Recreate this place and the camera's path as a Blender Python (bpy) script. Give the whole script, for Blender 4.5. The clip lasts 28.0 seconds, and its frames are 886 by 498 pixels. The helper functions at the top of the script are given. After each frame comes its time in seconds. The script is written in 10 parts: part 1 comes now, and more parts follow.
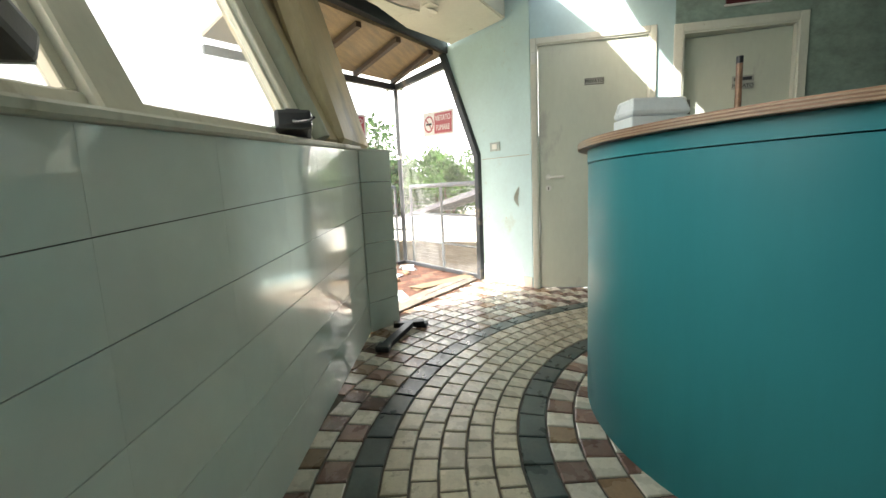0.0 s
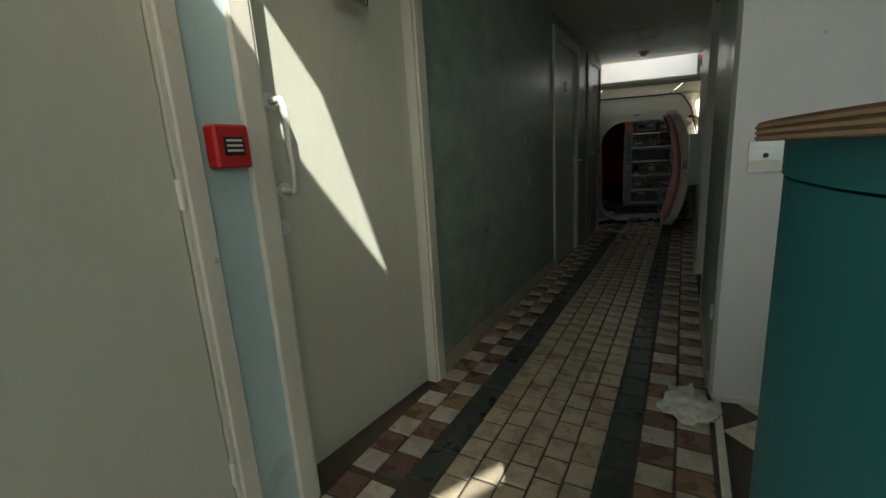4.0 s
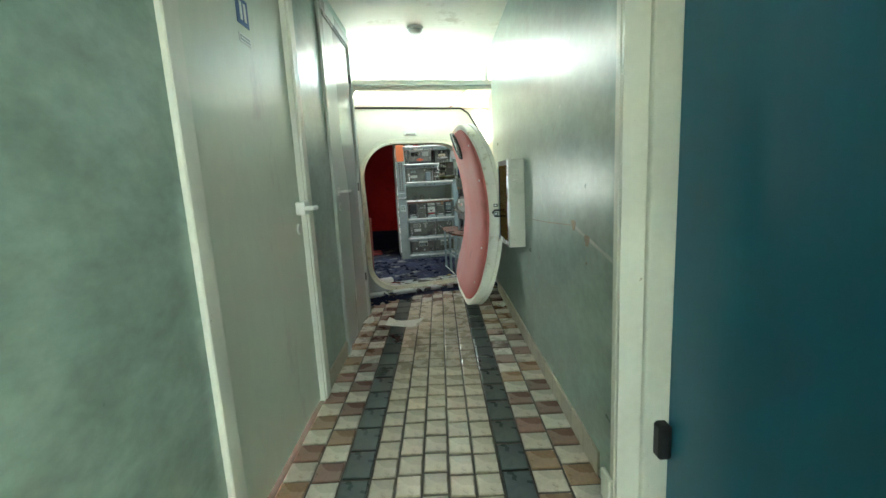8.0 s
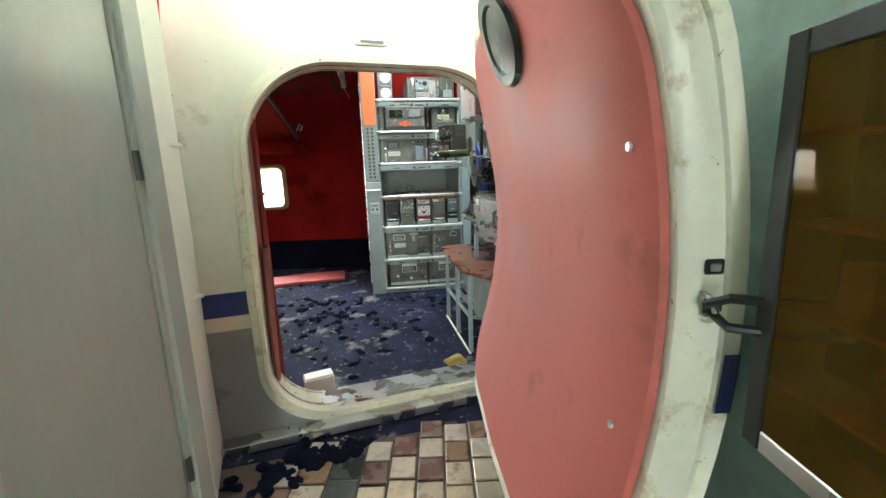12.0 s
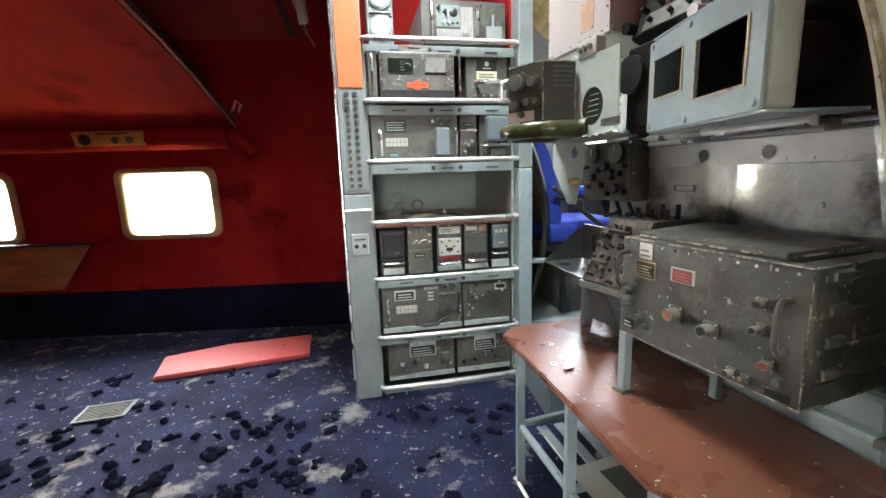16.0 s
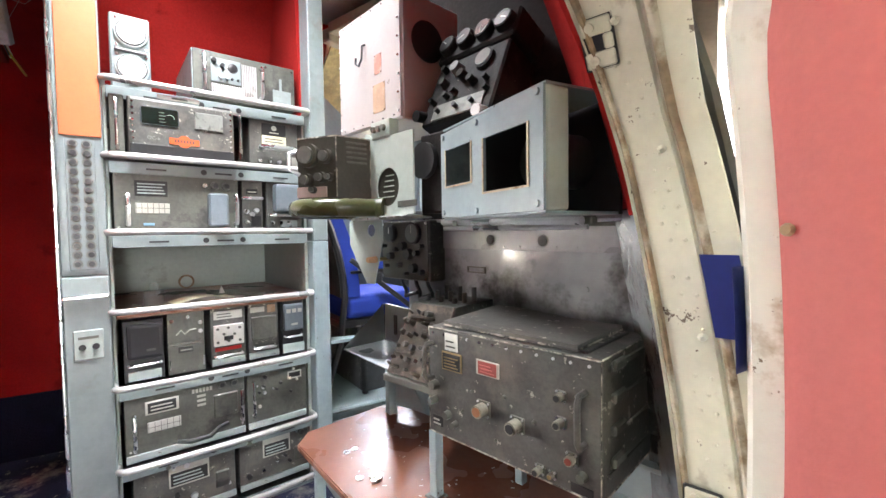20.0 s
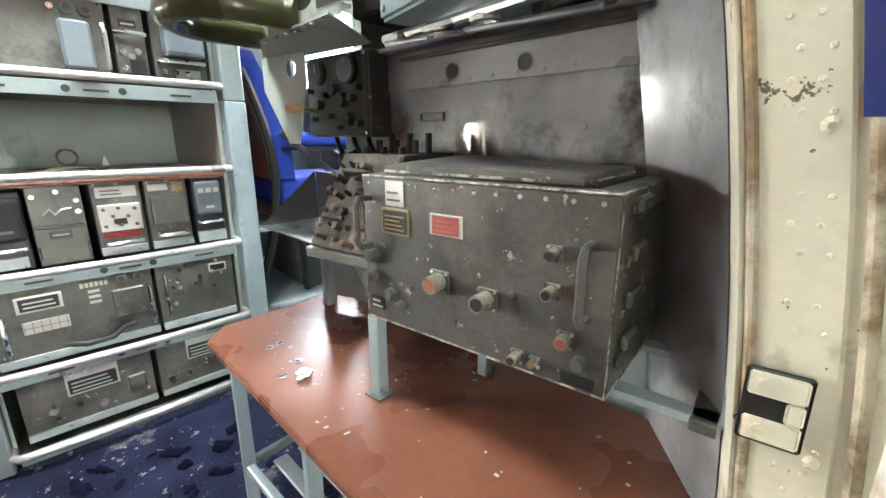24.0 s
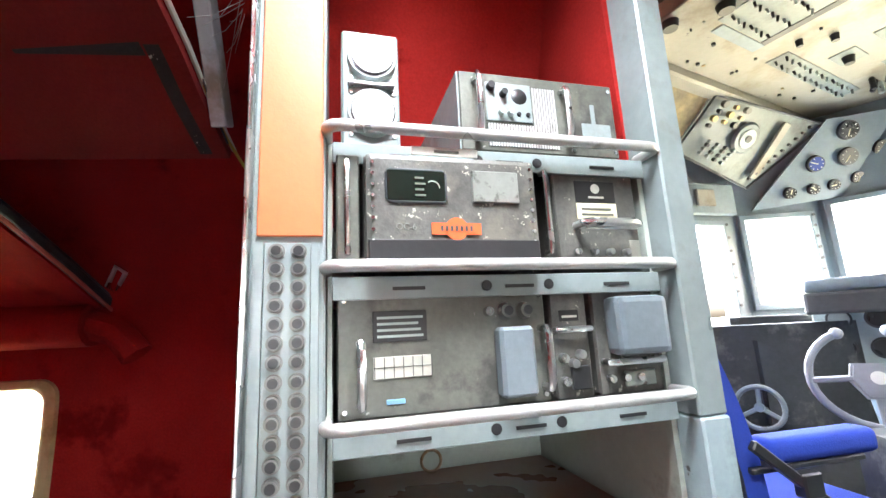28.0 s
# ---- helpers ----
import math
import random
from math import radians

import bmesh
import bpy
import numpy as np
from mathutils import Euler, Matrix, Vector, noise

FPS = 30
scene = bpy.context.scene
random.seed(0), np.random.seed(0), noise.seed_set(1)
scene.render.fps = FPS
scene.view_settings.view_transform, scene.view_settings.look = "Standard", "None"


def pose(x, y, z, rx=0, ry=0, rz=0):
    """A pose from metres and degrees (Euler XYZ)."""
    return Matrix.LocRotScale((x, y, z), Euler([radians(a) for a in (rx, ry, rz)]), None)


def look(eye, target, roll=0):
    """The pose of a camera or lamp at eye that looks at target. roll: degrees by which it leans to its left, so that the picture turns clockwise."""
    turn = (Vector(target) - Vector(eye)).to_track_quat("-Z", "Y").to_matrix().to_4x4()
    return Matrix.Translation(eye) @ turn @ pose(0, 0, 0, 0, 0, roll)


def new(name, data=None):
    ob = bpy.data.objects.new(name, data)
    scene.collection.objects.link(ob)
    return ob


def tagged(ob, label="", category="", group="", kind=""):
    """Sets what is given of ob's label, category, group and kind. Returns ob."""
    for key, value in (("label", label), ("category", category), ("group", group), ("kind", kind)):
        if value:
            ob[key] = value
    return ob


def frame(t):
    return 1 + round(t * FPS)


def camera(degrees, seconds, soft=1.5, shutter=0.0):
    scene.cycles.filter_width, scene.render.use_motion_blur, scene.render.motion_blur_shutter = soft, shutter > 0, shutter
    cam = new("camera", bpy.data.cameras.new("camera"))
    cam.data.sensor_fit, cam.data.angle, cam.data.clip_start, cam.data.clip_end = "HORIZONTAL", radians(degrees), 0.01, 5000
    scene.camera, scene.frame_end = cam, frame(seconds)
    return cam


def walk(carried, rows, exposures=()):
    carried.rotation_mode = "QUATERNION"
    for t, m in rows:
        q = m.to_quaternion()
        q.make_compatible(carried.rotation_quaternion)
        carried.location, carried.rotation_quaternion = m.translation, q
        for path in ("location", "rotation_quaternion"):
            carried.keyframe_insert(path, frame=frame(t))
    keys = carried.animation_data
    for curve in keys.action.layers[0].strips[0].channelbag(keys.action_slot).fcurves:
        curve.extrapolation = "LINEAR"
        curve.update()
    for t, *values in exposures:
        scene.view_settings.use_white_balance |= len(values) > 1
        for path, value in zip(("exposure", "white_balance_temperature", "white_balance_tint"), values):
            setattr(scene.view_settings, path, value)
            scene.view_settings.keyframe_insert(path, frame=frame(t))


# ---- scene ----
cam = camera(92.9, 28.0)
PATH = [
    (0, (3.259, -2.028, 0.941), (1.319, -2.417, 0.654), -2.7),
    (0.5, (2.927, -2.014, 0.948), (0.969, -2.332, 0.688), -3.0),
    (1, (2.535, -2.061, 0.963), (0.569, -2.302, 0.685), -2.7),
    (1.5, (2.161, -2.067, 0.966), (0.196, -2.25, 0.64), -2.3),
    (2, (1.753, -2.128, 0.985), (-0.211, -2.0, 0.624), -3.8),
    (2.5, (1.376, -2.146, 0.978), (-0.555, -1.733, 0.659), -3.6),
    (3, (0.98, -2.063, 0.991), (-0.736, -1.088, 0.667), -4.9),
    (3.5, (0.703, -1.884, 1.011), (-0.664, -0.471, 0.643), -5.2),
    (4, (0.431, -1.594, 1.07), (-0.544, 0.102, 0.649), -3.6),
    (4.2, (0.356, -1.487, 1.058), (-0.470, 0.290, 0.649), -4.1),
    (4.5, (0.241, -1.288, 1.049), (-0.318, 0.589, 0.642), -5.4),
    (6.5, (0.03, 0.121, 1.077), (-0.013, 2.089, 0.727), -2.5),
    (7, (0.053, 0.462, 1.063), (0.042, 2.437, 0.747), -2.4),
    (7.5, (0.053, 0.778, 1.062), (0.112, 2.749, 0.728), -3.5),
    (8, (0.061, 1.147, 1.062), (0.063, 3.121, 0.736), -3.0),
    (8.5, (0.048, 1.488, 1.057), (0.081, 3.464, 0.744), -2.7),
    (9, (0.026, 1.798, 1.059), (0.105, 3.772, 0.751), -3.2),
    (9.5, (0.051, 2.117, 1.064), (0.066, 4.094, 0.76), -2.6),
    (10, (0.025, 2.419, 1.046), (0.083, 4.395, 0.744), -2.1),
    (10.5, (0.027, 2.716, 1.045), (0.085, 4.692, 0.744), -2.4),
    (11, (0.054, 3.043, 1.052), (-0.003, 5.018, 0.74), -2.1),
    (11.5, (0.046, 3.32, 1.032), (-0.004, 5.289, 0.689), -2.2),
    (12, (0.047, 3.556, 1.022), (0.066, 5.514, 0.629), -1.9),
    (12.5, (0.047, 3.782, 1.01), (-0.112, 5.725, 0.56), -1.5),
    (14.5, (-0.078, 4.669, 0.97), (-0.322, 6.595, 0.49), -1.6),
    (15, (-0.144, 4.832, 0.963), (-0.207, 6.786, 0.541), -1.5),
    (15.5, (-0.18, 4.957, 0.974), (-0.107, 6.921, 0.6), -1.6),
    (16, (-0.185, 5.105, 0.976), (-0.088, 7.073, 0.63), -1.8),
    (16.5, (-0.183, 5.227, 0.984), (-0.061, 7.201, 0.688), -0.5),
    (17, (-0.195, 5.277, 0.998), (0.136, 7.233, 0.747), -0.7),
    (17.5, (-0.206, 5.28, 1.008), (0.274, 7.21, 0.801), -1.1),
    (18, (-0.195, 5.266, 1.02), (0.439, 7.158, 0.878), -0.7),
    (18.5, (-0.177, 5.255, 1.026), (0.658, 7.071, 0.963), -0.8),
    (19, (-0.157, 5.248, 1.037), (0.785, 7.012, 1.01), -1.2),
    (19.5, (-0.149, 5.242, 1.031), (0.826, 6.988, 0.985), -0.9),
    (20, (-0.145, 5.234, 1.024), (0.854, 6.964, 0.944), -0.8),
    (20.5, (-0.149, 5.226, 1.011), (0.872, 6.939, 0.864), -0.6),
    (21, (-0.149, 5.215, 0.988), (0.902, 6.898, 0.735), -1.0),
    (21.5, (-0.147, 5.21, 0.962), (0.938, 6.851, 0.599), -1.2),
    (22, (-0.132, 5.232, 0.93), (0.979, 6.826, 0.456), -1.6),
    (22.5, (-0.08, 5.309, 0.895), (1.012, 6.895, 0.355), -1.6),
    (24.5, (-0.005, 5.511, 0.881), (1.118, 7.093, 0.393), 0.7),
    (25, (-0.075, 5.651, 0.911), (0.785, 7.412, 0.513), -0.7),
    (25.5, (-0.147, 5.786, 0.935), (0.455, 7.672, 0.653), -0.6),
    (26, (-0.223, 5.878, 0.991), (0.242, 7.794, 0.66), -0.4),
    (26.3, (-0.248, 5.933, 1.001), (0.134, 7.88, 0.751), -0.2),
    (26.5, (-0.252, 5.974, 1.023), (0.061, 7.94, 0.84), -0.8),
    (27, (-0.259, 6.108, 1.065), (-0.06, 8.097, 1.123), -1.6),
    (27.5, (-0.248, 6.155, 1.125), (-0.128, 8.14, 1.342), -1.9),
    (28, (-0.276, 6.211, 1.17), (-0.066, 8.163, 1.55), -2.9),
]
walk(cam, [(t, look(eye, target, roll)) for t, eye, target, roll in PATH], [(0, 1.9, 6350, 10), (1, 1.8, 6350, 10), (2, 1.4, 6200, 7), (3, 0.9, 5850, 3), (4, 0.85, 6500, 7), (4.5, 1.25, 6450, 4), (6.5, 3.8, 6200, -3), (7, 4.0, 6150, -4), (8, 4.75, 6100, -8), (9, 5.25, 6100, -6), (10, 5.5, 6100, -4), (11, 5.5, 6300, 1), (12, 5.45, 6350, -2), (12.5, 5.3, 6500, 4), (14.5, 5.1, 6400, 7), (15, 5.35, 6400, 7), (16, 5.75, 6450, 7), (17, 5.98, 6500, 8), (19, 6.25, 6450, 15), (22, 5.9, 6500, 12), (25, 6.4, 6400, 6), (27, 6.42, 6200, 12), (28, 6.25, 6250, 12)])

# ---- world, sun and exposure ----
world = bpy.data.worlds.new("world")
scene.world = world
world.use_nodes = True
wn = world.node_tree.nodes
sky = wn.new("ShaderNodeTexSky")
sky.sky_type = 'NISHITA'
sky.sun_disc = False
SUN_DIR = Vector((-0.8, 1.0, -1.3)).normalized()
sky.sun_elevation = math.asin(-SUN_DIR.z)
sky.sun_rotation = math.atan2(-SUN_DIR.x, -SUN_DIR.y)
sky.dust_density = 8.0
sky.ozone_density = 0.0
wn["Background"].inputs[1].default_value = 0.15
world.node_tree.links.new(sky.outputs[0], wn["Background"].inputs[0])
sun = new("sun", bpy.data.lights.new("sun", 'SUN'))
sun.data.energy = 4.5
sun.data.angle = radians(0.5)
sun.data.color = (1.0, 0.95, 0.86)
sun.matrix_world = look((0, 0, 0), SUN_DIR)


def window_light(name, place, way, w, h, power, color=(1.0, 0.98, 0.95)):
    """Skylight entering by an opening: an area lamp that fills it."""
    ob = new(name, bpy.data.lights.new(name, 'AREA'))
    ob.data.shape = 'RECTANGLE'
    ob.data.size, ob.data.size_y = w, h
    ob.data.energy = power
    ob.data.color = color
    ob.matrix_world = look(place, Vector(place) + Vector(way))
    return ob


window_light("skylight_bar", (2.75, -3.16, 1.80), (-0.178, 0.984, -0.43), 2.1, 1.2, 7.4, (0.90, 1.0, 1.0))
window_light("skylight_transom", (-0.11, 5.17, 2.10), (0.226, -0.974, -0.3), 1.2, 0.27, 0.19, (0.62, 0.88, 1.0))
window_light("skylight_glazing", (-0.17, 5.27, 1.79), (-0.03, 0.12, -1), 1.0, 0.28, 0.115, (0.92, 1.0, 0.97))
window_light("skylight_cabin", (-1.85, 8.25, 1.00), (0.45, -1, -0.55), 1.0, 0.6, 3.5).data.spread = radians(120)
window_light("skylight_cabin_aft", (-3.05, 8.25, 1.00), (0.45, -1, -0.6), 1.0, 0.6, 2.6).data.spread = radians(120)
window_light("skylight_cockpit_side", (0.87, 7.86, 1.32), (0.14, -1, -0.6), 0.34, 0.40, 0.20).data.spread = radians(105)
window_light("skylight_cockpit_quarter", (1.33, 7.84, 1.385), (-0.24, -1, -0.6), 0.24, 0.34, 0.12).data.spread = radians(105)
window_light("skylight_cockpit_front", (1.68, 7.60, 1.42), (-0.77, -0.64, -0.6), 0.40, 0.34, 0.20).data.spread = radians(105)
# added lamp brightening rack and bench; its ceiling opening is assumed, unseen
rack_fill = window_light("skylight_roof_hatch", (-0.16, 6.38, 2.26), (0.10, 0.30, -1), 0.46, 0.4, 0.46, (0.95, 0.98, 1.0))
rack_fill.data.spread = radians(115)

# ---- materials ----
def mat(name, base, rough=0.5, metal=0.0, var=0.12, scale=4.0, fine=60.0, bump=0.05, dirt=None, amount=0.0,
        dirt_scale=3.0, rnd=0.0, island=0.0, spec=0.5, coat=0.0, stretch=(1, 1, 1), wear=None, wear_amount=0.0, rough_var=0.12):
    m = bpy.data.materials.new(name)
    m.use_nodes = True
    nt = m.node_tree
    N, L = nt.nodes, nt.links
    bs = N["Principled BSDF"]
    tc = N.new("ShaderNodeTexCoord")
    mp = N.new("ShaderNodeMapping")
    mp.inputs["Scale"].default_value = stretch
    L.new(tc.outputs["Object"], mp.inputs[0])

    def noise_tex(s, detail, rough_):
        n = N.new("ShaderNodeTexNoise")
        n.inputs["Scale"].default_value = s
        n.inputs["Detail"].default_value = detail
        n.inputs["Roughness"].default_value = rough_
        L.new(mp.outputs[0], n.inputs["Vector"])
        return n.outputs["Fac"]

    def ramp(fac, a, b, lo, hi, soft=False):
        r = N.new("ShaderNodeMapRange")
        r.inputs["From Min"].default_value, r.inputs["From Max"].default_value = a, b
        r.inputs["To Min"].default_value, r.inputs["To Max"].default_value = lo, hi
        r.interpolation_type = 'SMOOTHERSTEP' if soft else 'LINEAR'
        L.new(fac, r.inputs["Value"])
        return r.outputs["Result"]

    def mixc(fac, a, b, blend='MIX'):
        x = N.new("ShaderNodeMix")
        x.data_type, x.blend_type = 'RGBA', blend
        for sock, v in ((x.inputs[0], fac), (x.inputs[6], a), (x.inputs[7], b)):
            if isinstance(v, bpy.types.NodeSocket):
                L.new(v, sock)
            elif isinstance(v, (int, float)):
                sock.default_value = v
            else:
                sock.default_value = (*v[:3], 1)
        return x.outputs[2]

    big, small = noise_tex(scale, 3, 0.55), noise_tex(fine, 4, 0.6)
    lo = tuple(max(0, c * (1 - var)) for c in base)
    hi = tuple(min(1, c * (1 + var)) for c in base)
    col = mixc(ramp(big, 0.2, 0.8, 0, 1, True), lo, hi)
    g = ramp(small, 0.25, 0.75, 1 - var * 0.8, 1 + var * 0.5)
    comb = N.new("ShaderNodeCombineColor")
    for i in range(3):
        L.new(g, comb.inputs[i])
    col = mixc(1.0, col, comb.outputs[0], 'MULTIPLY')
    for amt, sock in ((rnd, "ob"), (island, "is")):
        if amt:
            src = N.new("ShaderNodeObjectInfo").outputs["Random"] if sock == "ob" else N.new("ShaderNodeNewGeometry").outputs["Random Per Island"]
            v = ramp(src, 0, 1, 1 - amt, 1 + amt)
            c2 = N.new("ShaderNodeCombineColor")
            for i in range(3):
                L.new(v, c2.inputs[i])
            col = mixc(1.0, col, c2.outputs[0], 'MULTIPLY')
    rsock = ramp(big, 0.2, 0.8, max(0, rough - rough_var), min(1, rough + rough_var), True)
    if dirt:
        d = noise_tex(dirt_scale, 6, 0.68)
        mask = ramp(d, 0.62 - amount * 0.35, 0.70 - amount * 0.25, 0, 1)
        col = mixc(mask, col, dirt)
    if wear:
        w = noise_tex(dirt_scale * 6, 5, 0.7)
        wm = ramp(w, 0.70 - wear_amount * 0.3, 0.72 - wear_amount * 0.3, 0, 1)
        col = mixc(wm, col, wear)
    L.new(col, bs.inputs["Base Color"])
    L.new(rsock, bs.inputs["Roughness"])
    bs.inputs["Metallic"].default_value = metal
    bs.inputs["Specular IOR Level"].default_value = spec
    bs.inputs["Coat Weight"].default_value = coat
    if bump:
        b = N.new("ShaderNodeBump")
        b.inputs["Strength"].default_value = bump
        b.inputs["Distance"].default_value = 0.01
        L.new(small, b.inputs["Height"])
        L.new(b.outputs[0], bs.inputs["Normal"])
    return m


def glow(name, color, strength):
    m = bpy.data.materials.new(name)
    m.use_nodes = True
    bs = m.node_tree.nodes["Principled BSDF"]
    bs.inputs["Emission Color"].default_value = (*color, 1)
    bs.inputs["Emission Strength"].default_value = strength
    return m


def glass(name, color=(1, 1, 1), rough=0.0, alpha=0.12):
    m = bpy.data.materials.new(name)
    m.use_nodes = True
    nt = m.node_tree
    bs = nt.nodes["Principled BSDF"]
    bs.inputs["Base Color"].default_value = (*color, 1)
    bs.inputs["Roughness"].default_value = rough
    tr = nt.nodes.new("ShaderNodeBsdfTransparent")
    tr.inputs[0].default_value = (*color, 1)
    mx = nt.nodes.new("ShaderNodeMixShader")
    mx.inputs[0].default_value = alpha
    nt.links.new(tr.outputs[0], mx.inputs[1])
    nt.links.new(bs.outputs[0], mx.inputs[2])
    nt.links.new(mx.outputs[0], nt.nodes["Material Output"].inputs[0])
    return m


M_BLUEWALL = mat("pale_blue_paint", (0.46, 0.62, 0.64), 0.5, var=0.06, scale=2.0, fine=30, bump=0.03, dirt=(0.42, 0.52, 0.5), amount=0.05, wear=(0.45, 0.42, 0.34), wear_amount=0.05)
M_GREENWALL = mat("marbled_green_laminate", (0.29, 0.375, 0.325), 0.33, var=0.22, scale=5, fine=24, bump=0.02, rough_var=0.06, stretch=(1, 1, 1.4))
M_GREYDOOR = mat("satin_grey_laminate", (0.40, 0.43, 0.395), 0.3, var=0.05, scale=1.5, fine=90, bump=0.01, stretch=(1, 1, 0.15))
M_WHITEWALL = mat("white_wall_paint", (0.70, 0.72, 0.74), 0.55, var=0.05, scale=2, fine=40, bump=0.03, wear=(0.3, 0.28, 0.25), wear_amount=0.02)
M_CREAM = mat("cream_trim_paint", (0.66, 0.66, 0.58), 0.4, var=0.06, scale=3, fine=40, bump=0.02, wear=(0.4, 0.36, 0.28), wear_amount=0.06)
M_DOOR = mat("off_white_door", (0.58, 0.61, 0.52), 0.38, var=0.05, scale=1.6, fine=30, bump=0.015, dirt=(0.48, 0.49, 0.44), amount=0.04, stretch=(1, 1, 0.4))
M_CEIL = mat("ceiling_paint", (0.68, 0.68, 0.60), 0.6, var=0.06, scale=2, fine=30, bump=0.03, dirt=(0.5, 0.47, 0.38), amount=0.1)
M_TILEWHITE = mat("glazed_white_tile", (0.62, 0.66, 0.60), 0.10, var=0.05, scale=2, fine=12, bump=0.01, rnd=0.03, island=0.03, rough_var=0.05, coat=0.3)
M_GROUT = mat("grout", (0.10, 0.082, 0.065), 0.9, var=0.25, scale=3, fine=60, bump=0.2)
M_SLATE = mat("slate_tile", (0.05, 0.068, 0.062), 0.34, var=0.25, scale=6, fine=50, bump=0.06, rnd=0.12, island=0.12, dirt=(0.085, 0.095, 0.085), amount=0.3, dirt_scale=9)
M_CREAMTILE = mat("cream_floor_tile", (0.51, 0.44, 0.33), 0.30, var=0.14, scale=9, fine=70, bump=0.08, rnd=0.14, island=0.14, dirt=(0.25, 0.19, 0.12), amount=0.1, dirt_scale=9)
M_LIGHTTILE = mat("pale_floor_tile", (0.56, 0.51, 0.43), 0.30, var=0.14, scale=9, fine=70, bump=0.08, rnd=0.12, island=0.12, dirt=(0.25, 0.18, 0.12), amount=0.1, dirt_scale=9)
M_BROWNTILE = mat("brown_floor_tile", (0.19, 0.11, 0.085), 0.30, var=0.2, scale=9, fine=70, bump=0.08, rnd=0.3, island=0.3)
M_TANTILE = mat("ochre_floor_tile", (0.31, 0.20, 0.12), 0.30, var=0.2, scale=9, fine=70, bump=0.08, rnd=0.2, island=0.2)
M_TEAL = mat("teal_laminate", (0.026, 0.180, 0.205), 0.36, var=0.035, scale=7, fine=40, bump=0.008, stretch=(1, 1, 0.12), rough_var=0.02, wear=(0.06, 0.24, 0.24), wear_amount=0.03, spec=0.3)
M_WOODTOP = mat("worn_wood_top", (0.22, 0.12, 0.065), 0.4, var=0.3, scale=4, fine=50, bump=0.05, stretch=(1, 1, 6))
M_STEELFRAME = mat("dark_grey_steel", (0.05, 0.056, 0.062), 0.45, 0.3, var=0.2, scale=6, fine=60, bump=0.05, dirt=(0.2, 0.16, 0.12), amount=0.08)
M_REDBOX = mat("red_plastic", (0.45, 0.012, 0.012), 0.35, var=0.06)
M_WHITEPL = mat("white_plastic", (0.72, 0.72, 0.68), 0.35, var=0.04)
M_BLACK = mat("black_plastic", (0.015, 0.015, 0.016), 0.4, var=0.2)
M_BLUEDOOR = mat("petrol_blue_door", (0.016, 0.13, 0.21), 0.35, var=0.05, scale=6, fine=60, bump=0.015, rough_var=0.03, stretch=(1, 1, 0.2))
M_SKIN = mat("white_aircraft_paint", (0.66, 0.65, 0.55), 0.4, var=0.05, scale=3, fine=40, bump=0.02, dirt=(0.46, 0.42, 0.32), amount=0.1, wear=(0.25, 0.22, 0.18), wear_amount=0.05)
M_BAND = mat("navy_paint", (0.018, 0.03, 0.16), 0.4, var=0.15, scale=5, wear=(0.4, 0.4, 0.38), wear_amount=0.06)
M_GREYSKIN = mat("grey_aircraft_paint", (0.30, 0.31, 0.32), 0.4, var=0.08, scale=4, dirt=(0.16, 0.14, 0.11), amount=0.12)
M_PINK = mat("pink_padded_vinyl", (0.49, 0.135, 0.12), 0.62, var=0.07, scale=3, fine=120, bump=0.05, dirt=(0.36, 0.12, 0.10), amount=0.08, spec=0.3)
M_RED = mat("red_upholstery", (0.29, 0.018, 0.016), 0.88, var=0.2, scale=2.5, fine=140, bump=0.1, dirt=(0.16, 0.008, 0.008), amount=0.14, spec=0.04, rough_var=0.05)
M_NAVYCARPET = mat("navy_carpet", (0.022, 0.026, 0.060), 0.95, var=0.45, scale=5, fine=170, bump=0.7, dirt=(0.24, 0.23, 0.22), amount=0.16, dirt_scale=4.5, wear=(0.27, 0.26, 0.25), wear_amount=0.26, spec=0.1)
# near-black brown for the upper bulkhead and the gear block
M_NEARBLACK = mat("sooty_bare_metal", (0.016, 0.013, 0.012), 0.7, var=0.4, scale=6, fine=90, bump=0.2, dirt=(0.05, 0.035, 0.028), amount=0.2, spec=0.15)
M_RAIL = mat("dull_aluminium_rail", (0.60, 0.60, 0.58), 0.38, 0.55, var=0.1, scale=9, fine=70, bump=0.03, dirt=(0.35, 0.33, 0.30), amount=0.1, dirt_scale=9)
M_GRIME = mat("greasy_brown_grime", (0.05, 0.040, 0.030), 0.5, 0.1, var=0.4, scale=14, fine=120, bump=0.2, dirt=(0.14, 0.11, 0.08), amount=0.25, dirt_scale=16, wear=(0.3, 0.26, 0.2), wear_amount=0.12)
M_NAVYWALL = mat("navy_wall_carpet", (0.010, 0.012, 0.03), 0.95, var=0.4, scale=5, fine=160, bump=0.5, spec=0.1)
M_GREYPAINT = mat("grey_green_metal_paint", (0.36, 0.42, 0.40), 0.42, 0.0, var=0.12, scale=6, fine=50, bump=0.04, dirt=(0.2, 0.21, 0.19), amount=0.14, wear=(0.1, 0.09, 0.08), wear_amount=0.08)
M_BLUEGREY = mat("pale_blue_metal_paint", (0.27, 0.34, 0.355), 0.42, 0.0, var=0.12, scale=6, fine=50, bump=0.04, dirt=(0.16, 0.2, 0.2), amount=0.14, wear=(0.08, 0.08, 0.08), wear_amount=0.08)
M_ALU = mat("worn_aluminium", (0.62, 0.63, 0.63), 0.28, 1.0, var=0.1, scale=8, fine=80, bump=0.03)
